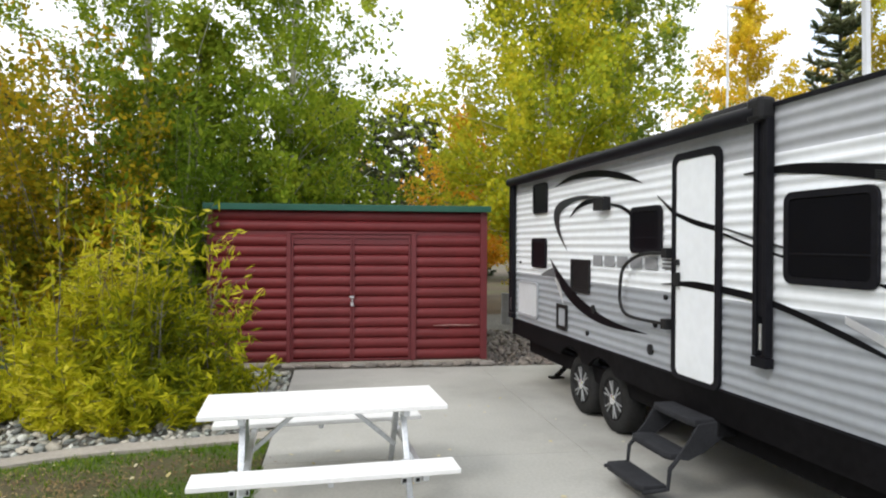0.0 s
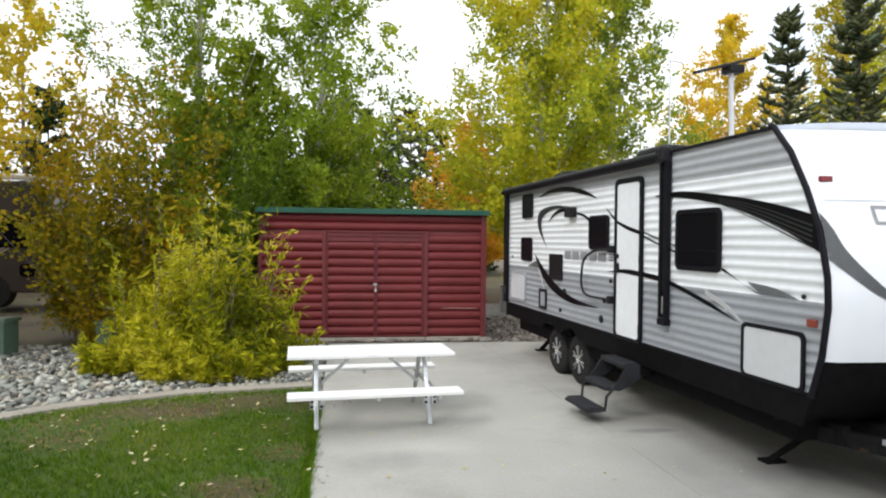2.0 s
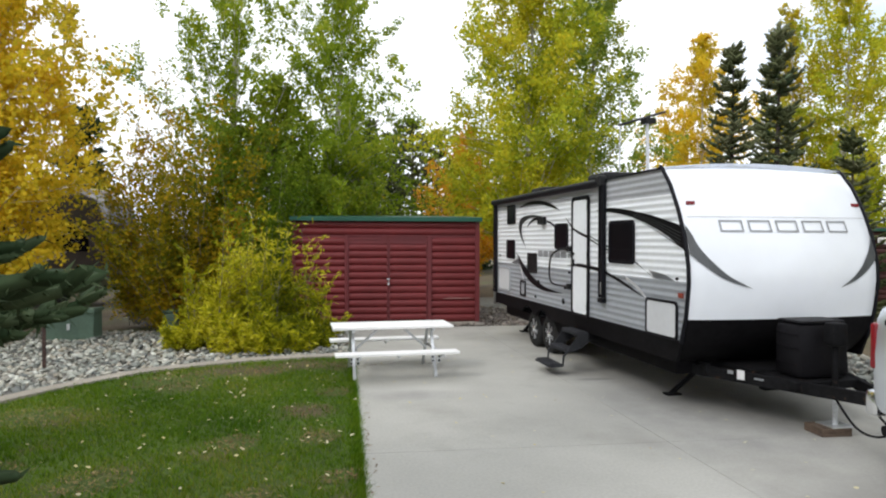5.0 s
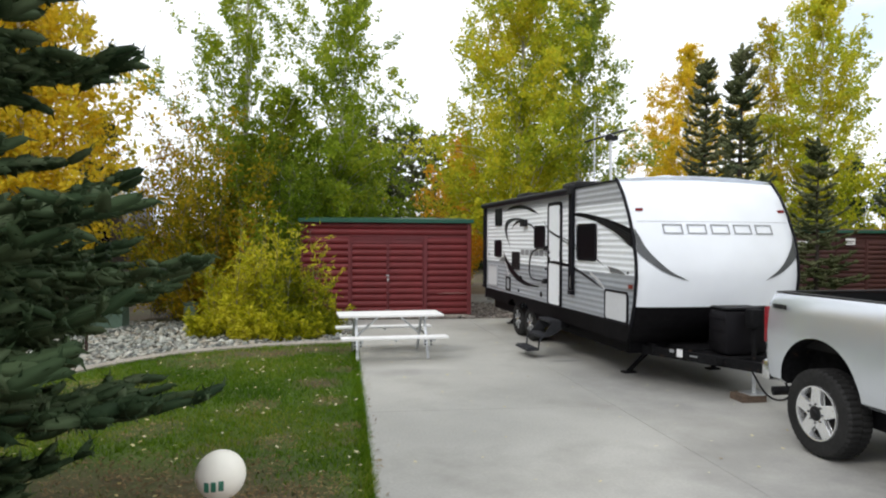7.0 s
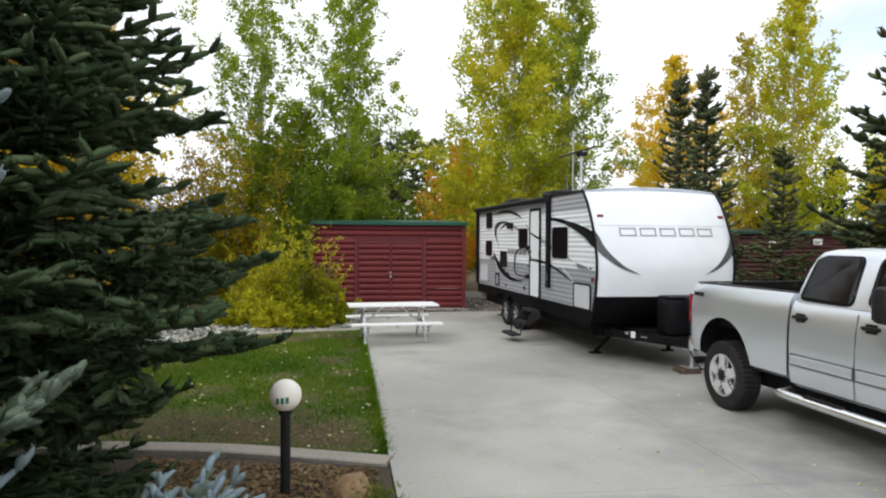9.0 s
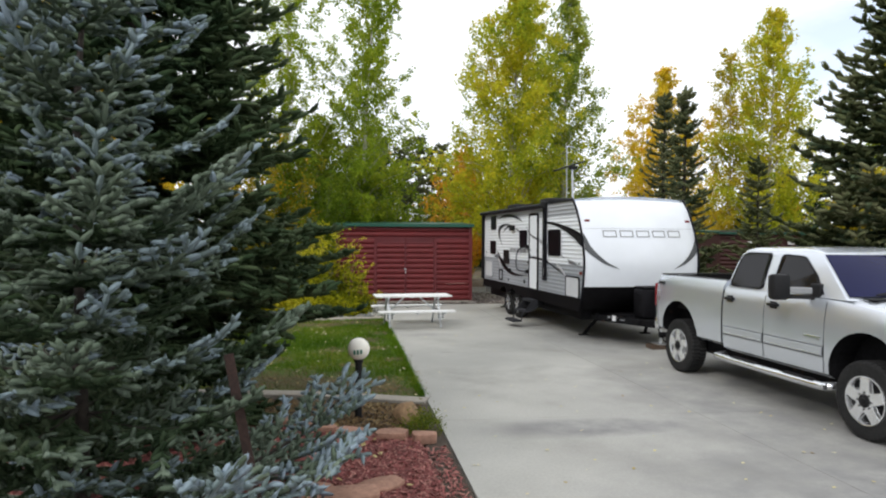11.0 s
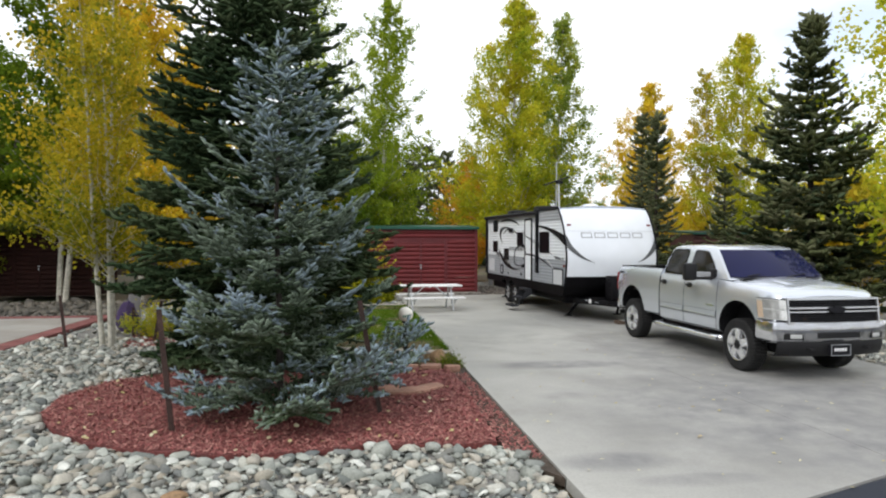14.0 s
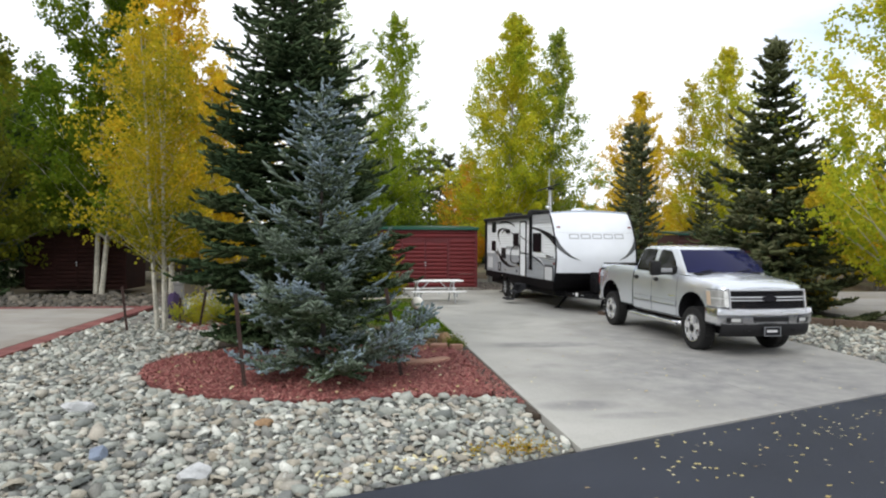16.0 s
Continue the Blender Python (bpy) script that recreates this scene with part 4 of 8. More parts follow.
def swoosh(parent, upper, lower, mat, label, n=26, off=0.0):
    up, lo = curve_at(upper, n), curve_at(lower, n)
    bm = bmesh.new()
    x = -0.0135 - off
    u = [bm.verts.new((x, p.x, p.y)) for p in up]
    l = [bm.verts.new((x, p.x, p.y)) for p in lo]
    for i in range(n - 1):
        bm.faces.new((u[i], u[i + 1], l[i + 1], l[i]))
    bmesh.ops.solidify(bm, geom=bm.faces[:], thickness=0.002)
    part("stripe", bm, mat, parent, label)


def trailer_window(parent, y0, y1, z0, z1, r=0.06, bars=False):
    w = new("window")
    w.parent = parent
    tagged(w, "black-framed tinted trailer window")
    bm = bmesh.new()
    ring_plate(bm, rounded(y0, y1, z0, z1, r), rounded(y0 + 0.045, y1 - 0.045, z0 + 0.045, z1 - 0.045, r * 0.6), -0.034, -0.0105, "x")
    part("window_frame", bm, "black_trim", w)
    bm = bmesh.new()
    plate(bm, rounded(y0 + 0.04, y1 - 0.04, z0 + 0.04, z1 - 0.04, r * 0.6), -0.026, -0.016, "x")
    part("pane", bm, "tinted_pane", w)
    bm = bmesh.new()
    ym = (y0 + y1) / 2
    box(bm, -0.031, -0.0265, y0 + 0.05, y1 - 0.05, z0 + (z1 - z0) * 0.32, z0 + (z1 - z0) * 0.32 + 0.012)
    part("rail", bm, "black_trim", w)


def trailer_wheel(parent, x, y, r=0.352):
    w = new("wheel")
    w.parent = parent
    bm = bmesh.new()
    lathe(bm, [(r * 0.60, 0.02), (r * 0.66, 0.0), (r * 0.86, -0.005), (r * 0.97, 0.02), (r, 0.05), (r, 0.17), (r * 0.96, 0.2), (r * 0.6, 0.2)], 40, (x, y, r), "x")
    part("tyre", bm, "rubber", w, smooth=True)
    bm = bmesh.new()
    lathe(bm, [(r * 0.62, 0.015), (r * 0.60, 0.0), (r * 0.54, 0.03), (r * 0.5, 0.06), (r * 0.1, 0.07)], 40, (x, y, r), "x")
    part("rim", bm, "plastic_black", w, "black wheel rim", smooth=True)
    for i in range(6):
        a = 2 * math.pi * i / 6 + 0.3
        bm = bmesh.new()
        for s in (-0.16, 0.16):
            d = Vector((0, math.cos(a + s), math.sin(a + s)))
            d0 = Vector((0, math.cos(a), math.sin(a)))
            beam(bm, Vector((x + 0.01, y, r)) + d0 * r * 0.16, Vector((x + 0.008, y, r)) + d * r * 0.57, 0.013, 0.012, 0.002, up=(1, 0, 0))
        part("spoke", bm, "galv", w)
    bm = bmesh.new()
    lathe(bm, [(r * 0.17, 0.04), (r * 0.17, -0.002), (r * 0.12, -0.012)], 20, (x, y, r), "x")
    part("hub", bm, "alloy", w, smooth=True)


def travel_trailer():
    t = thing("travel_trailer", 3.13, 2.02, 0, 4.7, "white and grey travel trailer with black curved stripes", "travel trailer")
    t.scale = (1.05, 1.0, 1.0)
    # walls
    for name, z0, z1, m, lab in (("lower_siding", 0.90, 1.60, "siding_grey", "grey ribbed aluminium siding"), ("middle_siding", 1.60, 2.64, "siding_white", "white ribbed aluminium siding")):
        for side in (-1, 1):
            bm = bmesh.new()
            siding(bm, z0, z1, side)
            part(name, bm, m, t, lab, smooth=60)
    for side in (-1, 1):
        bm = bmesh.new()
        siding(bm, 2.64, 2.97, side, None, 2.9)
        siding(bm, 2.72, 2.97, side, 2.9)
        part("upper_siding", bm, "siding_silver", t, "silver ribbed aluminium siding", smooth=60)
        bm = bmesh.new()
        siding(bm, 2.64, 2.72, side, 2.9)
        part("upper_siding", bm, "siding_white", t, smooth=60)
    bm = bmesh.new()
    plate(bm, [(0.0, 0.66), (2.46, 0.66), (2.46, 2.97), (0.0, 2.97)], TRL - 0.02, TRL + 0.02, "y", 0.01)
    part("rear_wall", bm, "siding_white", t)
    for x in (0.0, 2.46):
        bm = bmesh.new()
        box(bm, x - 0.018, x + 0.018, TRL - 0.03, TRL + 0.026, 0.66, 2.985, 0.006)
        part("corner_trim", bm, "black_trim", t)
    bm = bmesh.new()
    rows = []
    for y in (0.60, 0.9, 3.0, 5.5, TRL + 0.01):
        rows.append([bm.verts.new((x, y, 2.985 + 0.075 * (1 - ((x - 1.23) / 1.25) ** 2))) for x in np.linspace(-0.015, 2.475, 9)])
    for a, b in zip(rows, rows[1:]):
        for i in range(8):
            bm.faces.new((a[i], a[i + 1], b[i + 1], b[i]))
    bmesh.ops.solidify(bm, geom=bm.faces[:], thickness=0.03)
    part("roof", bm, "gel_white", t, smooth=True)
    # front cap
    bm = bmesh.new()
    zs = [1.165, 1.3, 1.45, 1.6, 1.78, 1.95, 2.13, 2.3, 2.45, 2.6, 2.75, 2.87, 2.95, 3.0, 3.03, 3.045]
    rows = []
    for z in zs:
        y = front_y(z) if z < 2.97 else 0.58 + (z - 2.97) * 6.0
        row = []
        for u in np.linspace(-1, 1, 25):
            e = 1 - abs(u)
            bulge = 0.10 * (1 - u * u) + 0.05 * (1 - max(0.0, 1 - e / 0.07) ** 2)
            drop = max(0, z - 2.97) * (u * u) * 0.8
            row.append(bm.verts.new((1.23 + 1.235 * u, y + 0.05 - bulge, z - drop)))
        rows.append(row)
    for a, b in zip(rows, rows[1:]):
        for i in range(24):
            bm.faces.new((a[i], a[i + 1], b[i + 1], b[i]))
    part("front_cap", bm, "gel_white", t, "smooth white moulded front cap", smooth=True)
    bm = bmesh.new()
    rows = []
    for z, y in ((1.165, front_y(1.165)), (1.0, 0.08), (0.85, 0.18), (0.70, 0.34), (0.60, 0.55)):
        rows.append([bm.verts.new((1.23 + 1.225 * u, y + 0.055 - 0.10 * (1 - u * u) - 0.05 * (1 - max(0.0, 1 - (1 - abs(u)) / 0.07) ** 2), z)) for u in np.linspace(-1, 1, 25)])
    for a, b in zip(rows, rows[1:]):
        for i in range(24):
            bm.faces.new((a[i], a[i + 1], b[i + 1], b[i]))
    part("lower_front", bm, "skirt", t, "black lower front panel", smooth=True)
    # front edge trim
    for x in (0.0, 2.46):
        bm = bmesh.new()
        tube(bm, [(x, y + 0.035, z) for y, z in PROFILE[1:]] + [(x, 0.66, 3.0)], 0.024, 8)
        part("edge_trim", bm, "black_trim", t, smooth=True)
    # skirt with wheel cut-outs
    out = [(front_y(0.9) + 0.02, 0.905), (front_y(0.72) + 0.02, 0.64)]
    low = 0.66
    out += [(4.22, low)]
    for c in (4.70, 5.50):
        out += [(c + 0.43 * math.cos(a), 0.37 + 0.43 * math.sin(a)) for a in np.linspace(math.pi - 0.75, 0.75, 12)]
    out += [(6.0, low), (TRL, low + 0.02), (TRL, 0.905)]
    for x0, x1 in ((-0.012, 0.02), (2.44, 2.472)):
        bm = bmesh.new()
        plate(bm, out, x0, x1, "x")
        part("skirt", bm, "skirt", t, "black lower side skirt")
    bm = bmesh.new()
    box(bm, -0.017, -0.0125, front_y(0.9) + 0.03, TRL - 0.02, 0.895, 0.915)
    part("drip_rail", bm, "black_trim", t)
    # underside
    bm = bmesh.new()
    box(bm, 0.25, 2.2, 0.7, TRL - 0.05, 0.60, 0.66)
    part("underbelly", bm, "chassis", t)
    for x in (0.42, 2.0):
        bm = bmesh.new()
        box(bm, x - 0.03, x + 0.03, 0.3, TRL - 0.05, 0.46, 0.60, 0.004)
        part("frame_rail", bm, "chassis", t)
    for c in (4.70, 5.50):
        bm = bmesh.new()
        rod(bm, (0.2, c, 0.36), (2.26, c, 0.36), 0.045, seg=12)
        part("axle", bm, "chassis", t, smooth=True)
        trailer_wheel(t, 0.115, c)
        trailer_wheel(t, 2.22, c)
    bm = bmesh.new()
    box(bm, 0.33, 0.36, 4.05, 6.0, 0.40, 0.80)
    part("wheel_well", bm, "chassis", t)
    # door
    d = new("door")
    d.parent = t
    tagged(d, "closed white entry door with black frame")
    o, i = rounded(2.66, 3.32, 0.885, 2.78, 0.085), rounded(2.72, 3.26, 0.925, 2.72, 0.055)
    bm = bmesh.new()
    ring_plate(bm, o, i, -0.036, -0.0105, "x")
    part("door_frame", bm, "black_trim", d)
    bm = bmesh.new()
    plate(bm, rounded(2.715, 3.265, 0.92, 2.725, 0.055), -0.028, -0.01, "x")
    part("door_panel", bm, "siding_white", d)
    bm = bmesh.new()
    box(bm, -0.06, -0.028, 3.19, 3.25, 1.66, 1.78, 0.008)
    part("door_handle", bm, "plastic_black", d)
    bm = bmesh.new()
    box(bm, -0.06, -0.028, 3.20, 3.25, 1.84, 1.89, 0.008)
    part("door_lock", bm, "plastic_black", d)
    for z in (1.05, 1.85, 2.6):
        bm = bmesh.new()
        rod(bm, (-0.036, 2.70, z - 0.05), (-0.036, 2.70, z + 0.05), 0.012)
        part("hinge", bm, "black_trim", d)
    # windows and hatches
    trailer_window(t, 1.26, 1.99, 1.76, 2.36, 0.07)
    trailer_window(t, 3.50, 4.06, 1.93, 2.37, 0.07)
    trailer_window(t, 6.26, 6.76, 2.42, 2.82, 0.05)
    trailer_window(t, 6.28, 6.80, 1.70, 2.09, 0.05)
    for y0, y1, z0, z1, lab, m in ((0.22, 0.95, 0.895, 1.36, "pale grey baggage door with black seal", "hatch_grey"), (6.58, 7.37, 1.0, 1.49, "pale grey baggage door", "hatch_grey")):
        h = new("hatch")
        h.parent = t
        tagged(h, lab)
        bm = bmesh.new()
        ring_plate(bm, rounded(y0, y1, z0, z1, 0.06), rounded(y0 + 0.032, y1 - 0.032, z0 + 0.032, z1 - 0.032, 0.04), -0.03, -0.0105, "x")
        part("hatch_frame", bm, "black_trim" if y0 < 1 else "siding_silver", h)
        bm = bmesh.new()
        plate(bm, rounded(y0 + 0.03, y1 - 0.03, z0 + 0.03, z1 - 0.03, 0.04), -0.023, -0.01, "x")
        part("hatch_panel", bm, m, h)
    v = new("vent")
    v.parent = t
    tagged(v, "black appliance vent")
    bm = bmesh.new()
    ring_plate(bm, rounded(4.98, 5.48, 1.46, 1.84, 0.02), rounded(5.02, 5.44, 1.50, 1.80, 0.01), -0.03, -0.0105, "x")
    part("vent_frame", bm, "plastic_black", v)
    for k in range(8):
        bm = bmesh.new()
        box(bm, -0.022, -0.012, 5.02, 5.44, 1.505 + k * 0.037, 1.53 + k * 0.037, 0, Matrix.Identity(4))
        part("slat", bm, "plastic_black", v)
    bm = bmesh.new()
    box(bm, -0.016, -0.011, 5.02, 5.44, 1.50, 1.80)
    part("backing", bm, "black_trim", v)
    bm = bmesh.new()
    ring_plate(bm, rounded(5.60, 5.92, 0.965, 1.28, 0.02), rounded(5.65, 5.87, 1.01, 1.235, 0.01), -0.026, -0.0105, "x")
    part("water_hatch", bm, "plastic_black", t, "black utility hatch frame")
    bm = bmesh.new()
    plate(bm, rounded(5.66, 5.86, 1.02, 1.225, 0.01), -0.018, -0.01, "x")
    part("water_hatch_door", bm, "siding_grey", t)
    for y, z, r in ((4.9, 1.30, 0.05), (3.62, 1.29, 0.03), (5.05, 1.02, 0.03), (3.7, 1.05, 0.05), (0.25, 1.63, 0.018), (3.45, 1.55, 0.025), (7.3, 1.75, 0.02)):
        bm = bmesh.new()
        lathe(bm, [(r, -0.004), (r, -0.02), (r * 0.6, -0.026)], 14, (0, y, z), "x")
        part("inlet", bm, "plastic_black", t, smooth=True)
    bm = bmesh.new()
    box(bm, -0.10, -0.01, 4.50, 4.74, 2.37, 2.51, 0.012)
    part("porch_lamp", bm, "plastic_black", t, "black porch lamp")
    for y, z in ((0.15, 1.44),):
        bm = bmesh.new()
        box(bm, -0.035, -0.008, y - 0.045, y + 0.045, z - 0.03, z + 0.03, 0.006)
        part("side_marker", bm, "lamp_orange", t, "amber side marker lamp")
    # grab rail
    bm = bmesh.new()
    pts = curve_at([(-0.06, 3.36, 1.94), (-0.08, 3.75, 1.92), (-0.09, 4.05, 1.80), (-0.09, 4.13, 1.6), (-0.09, 4.11, 1.42), (-0.08, 3.95, 1.33), (-0.06, 3.36, 1.325)], 30)
    tube(bm, pts, 0.016, 8)
    part("grab_rail", bm, "plastic_black", t, "black folding grab rail", smooth=True)
    for z in (1.94, 1.325):
        bm = bmesh.new()
        box(bm, -0.085, -0.005, 3.33, 3.41, z - 0.045, z + 0.045, 0.008)
        part("rail_bracket", bm, "plastic_black", t)
    # awning
    aw = new("awning")
    aw.parent = t
    tagged(aw, "rolled black awning with folded arms")
    bm = bmesh.new()
    lathe(bm, [(0.04, 2.16), (0.062, 2.17), (0.062, 7.63), (0.04, 7.64)], 20, (-0.075, 0, 2.925), "y")
    part("roller", bm, "black_trim", aw, smooth=True)
    bm = bmesh.new()
    box(bm, -0.13, 0.0, 2.10, 2.25, 2.86, 3.03, 0.03)
    part("end_housing", bm, "plastic_black", aw)
    for y0, y1, z0 in ((2.09, 2.24, 1.17), (7.52, 7.64, 0.92)):
        bm = bmesh.new()
        ym = (y0 + y1) / 2
        bm.free()
        for nm, q in (("arm", (-0.075, -0.02, ym - 0.07, ym - 0.03, z0 + 0.075, 2.88)), ("arm", (-0.075, -0.02, ym + 0.03, ym + 0.07, z0 + 0.075, 2.88)), ("strut", (-0.06, -0.03, ym - 0.028, ym + 0.028, z0 + 0.35, 2.86)), ("arm_foot", (-0.08, -0.015, ym - 0.075, ym + 0.075, z0, z0 + 0.07)), ("latch", (-0.066, -0.028, ym - 0.012, ym + 0.012, z0 + 0.12, z0 + 0.3))):
            bm = bmesh.new()
            box(bm, *q, 0.004)
            part(nm, bm, "black_trim" if nm != "latch" else "galv", aw)
    bm = bmesh.new()
    box(bm, -0.03, 0.0, 0.64, 7.6, 2.955, 2.985, 0.004)
    part("awning_rail", bm, "black_trim", aw)
    # roof fittings
    bm = bmesh.new()
    for a in ((0.25, 0.95, 2.75, 3.4, 3.03, 3.16),):
        box(bm, *a, 0.06)
    part("air_conditioner", bm, "plastic_black", t, "black rooftop air conditioner", smooth=True)
    bm = bmesh.new()
    box(bm, 0.35, 0.85, 5.7, 6.4, 3.03, 3.16, 0.05)
    part("roof_vent", bm, "plastic_black", t, "black roof vent cover", smooth=True)
    bm = bmesh.new()
    lathe(bm, [(0.24, 3.03), (0.24, 3.10), (0.19, 3.15), (0.08, 3.17)], 28, (1.32, 1.65, 0), "z")
    part("dome", bm, "gel_white", t, "white satellite dome", smooth=True)
    an = new("antenna")
    an.parent = t
    tagged(an, "raised roof television antenna")
    bm = bmesh.new()
    beam(bm, (0.52, 1.92, 3.03), (0.50, 1.92, 3.80), 0.04, 0.035, 0.004)
    part("mast", bm, "hatch_grey", an)
    bm = bmesh.new()
    beam(bm, (0.02, 1.75, 3.70), (0.85, 2.1, 3.98), 0.09, 0.03, 0.006)
    box(bm, 0.44, 0.60, 1.84, 2.0, 3.76, 3.84, 0.01)
    part("wing", bm, "plastic_black", an)
    bm = bmesh.new()
    rod(bm, (1.55, 4.9, 3.03), (1.55, 4.9, 4.75), 0.013)
    beam(bm, (1.52, 4.9, 4.75), (1.74, 4.9, 4.73), 0.02, 0.02)
    part("whip_mast", bm, "galv", t, "thin roof mast", smooth=True)
    # steps
    st = new("entry_steps")
    st.parent = t
    tagged(st, "black folding entry steps")
    for x, z in ((-0.205, 0.65), (-0.395, 0.40), (-0.614, 0.17)):
        bm = bmesh.new()
        plate(bm, [(x + 0.03, 2.735), (x, 2.80), (x, 3.27), (x + 0.03, 3.335), (x + 0.21, 3.335), (x + 0.21, 2.735)], z - 0.04, z + 0.015, "z", 0.013)
        part("tread", bm, "tread", st, "dark carpeted step tread", smooth=True)
    for y in (2.722, 3.348):
        bm = bmesh.new()
        plate(bm, [(0.10, 0.66), (-0.16, 0.63), (-0.25, 0.48), (-0.34, 0.38), (-0.24, 0.36), (-0.10, 0.42), (0.10, 0.56)], -0.011, 0.011, "y", 0.004)
        for v in bm.verts:
            v.co.y += y
        part("side_plate", bm, "tread", st)
        bm = bmesh.new()
        tube(bm, [(-0.30, y, 0.40), (-0.385, y, 0.30), (-0.40, y, 0.15), (-0.60, y, 0.14)], 0.017, 8)
        part("arm", bm, "tread", st, smooth=True)
    bm = bmesh.new()
    box(bm, -0.005, 0.3, 2.70, 3.34, 0.53, 0.66, 0.005)
    part("step_housing", bm, "chassis", st)
    # stabilisers
    for a, b in (((0.53, 1.27, 0.0), (0.72, 0.72, 0.58)), ((0.60, 7.5, 0.0), (0.75, 6.75, 0.6)), ((1.95, 1.27, 0.0), (1.8, 0.72, 0.58)), ((1.9, 7.5, 0.0), (1.75, 6.75, 0.6))):
        s = new("stabiliser_jack")
        s.parent = t
        bm = bmesh.new()
        beam(bm, (a[0], a[1], 0.03), b, 0.06, 0.05, 0.004)
        beam(bm, Vector(b) + Vector((0, 0.3, 0.0)), (Vector(a) + Vector(b)) / 2, 0.03, 0.02, 0.002)
        part("leg", bm, "chassis", s)
        bm = bmesh.new()
        box(bm, a[0] - 0.10, a[0] + 0.10, a[1] - 0.07, a[1] + 0.07, 0.0, 0.025, 0.005)
        part("foot", bm, "chassis", s)
    # Box added below the floor, also to hold back light under the trailer.
    bm = bmesh.new()
    box(bm, 0.14, 2.32, 0.50, 7.35, 0.44, 0.63, 0.02)
    part("underbelly", bm, "skirt", t, "black underbelly box, added also to darken the ground below")
    bm = bmesh.new()
    box(bm, 0.68, 1.78, -0.10, 0.52, 0.45, 0.60, 0.02)
    box(bm, 0.80, 1.66, -0.68, -0.10, 0.47, 0.56, 0.01)
    part("tongue_tray", bm, "chassis", t, "black steel tray on the tongue")
    # tongue
    tg = new("tongue")
    tg.parent = t
    tagged(tg, "black steel A-frame tongue")
    for x in (0.35, 2.11):
        bm = bmesh.new()
        beam(bm, (x, 0.55, 0.50), (1.23 + (0.05 if x > 1.23 else -0.05), -1.35, 0.50), 0.06, 0.13, 0.005)
        part("beam", bm, "chassis", tg)
    bm = bmesh.new()
    box(bm, 1.17, 1.29, -1.72, -1.2, 0.46, 0.56, 0.015)
    part("coupler", bm, "chassis", tg)
    bm = bmesh.new()
    rod(bm, (1.23, -0.72, 0.44), (1.23, -0.72, 1.05), 0.034, seg=14)
    box(bm, 1.14, 1.32, -0.80, -0.64, 0.95, 1.2, 0.03)
    part("jack_post", bm, "chassis", tg, "black electric tongue jack", smooth=True)
    bm = bmesh.new()
    rod(bm, (1.23, -0.72, 0.1), (1.23, -0.72, 0.46), 0.027, seg=14)
    part("jack_tube", bm, "galv", tg, "bright steel jack tube", smooth=True)
    bm = bmesh.new()
    box(bm, 1.10, 1.36, -0.85, -0.59, 0.09, 0.105, 0.004)
    part("jack_foot", bm, "galv", tg)
    for x, z, w, h in ((0.565, 0.545, 0.035, 0.022), (0.615, 0.53, 0.045, 0.055), (0.70, 0.515, 0.055, 0.010)):
        bm = bmesh.new()
        c = Vector((x, 0.55 - (x - 0.35) * 2.289, z))
        m = Matrix.Translation(c) @ Matrix.Rotation(radians(-66.4), 4, "Z")
        box(bm, -w, w, -0.0345, -0.0305, -h, h, 0.001, m)
        part("sticker", bm, "decal_white" if h > 0.05 else "decal_grey", tg, "pale label sticker")
    for k in range(2):
        bm = bmesh.new()
        x = 1.05 + 0.36 * k
        tube(bm, curve_at([(x, -0.9, 0.46), (x, -1.2, 0.2), (x, -1.5, 0.2), (x, -1.75, 0.42)], 14), 0.012, 6)
        part("safety_chain", bm, "chassis", tg, smooth=True)
    c = new("tank_cover")
    c.parent = t
    tagged(c, "black plastic propane tank cover")
    bm = bmesh.new()
    vs = box(bm, 0.92, 1.54, -0.60, -0.16, 0.56, 1.17, 0.08)
    for v in vs:
        if v.is_valid and v.co.z > 1.0:
            v.co.y += 0.0 if v.co.y > -0.35 else 0.04
    part("shell", bm, "cover_black", c, smooth=True)
    bm = bmesh.new()
    box(bm, 0.95, 1.51, -0.55, -0.18, 1.165, 1.20, 0.02)
    part("lid", bm, "cover_black", c)
    for z in (0.72, 0.9, 1.05):
        bm = bmesh.new()
        box(bm, 0.913, 0.922, -0.55, -0.22, z - 0.012, z + 0.012, 0.003)
        part("ridge", bm, "cover_black", c)
    # stripes
    blk, chr_, gry, wht = "decal_black", "decal_char", "decal_grey", "decal_white"
    swoosh(t, [(2.42, 2.53), (1.98, 2.55), (1.49, 2.50), (0.88, 2.41), (0.39, 2.31), (0.165, 2.25)], [(2.42, 2.52), (1.98, 2.49), (1.27, 2.38), (0.70, 2.22), (0.38, 2.10), (0.08, 1.96)], blk, "broad black side stripe")
    for k in range(5):
        f = 0.25 + 0.14 * k
        swoosh(t, [(1.3, 2.46 - 0.08 * f), (0.8, 2.40 - 0.20 * f), (0.17, 2.25 - 0.29 * f)], [(1.3, 2.455 - 0.08 * f), (0.8, 2.391 - 0.20 * f), (0.17, 2.235 - 0.29 * f)], chr_, "thin charcoal stripe", 16, 0.003)
    swoosh(t, [(6.01, 2.735), (5.53, 2.82), (4.86, 2.82), (4.23, 2.72), (3.85, 2.59)], [(6.01, 2.73), (5.50, 2.77), (4.86, 2.75), (4.23, 2.66), (3.85, 2.588)], blk, "arched black side stripe")
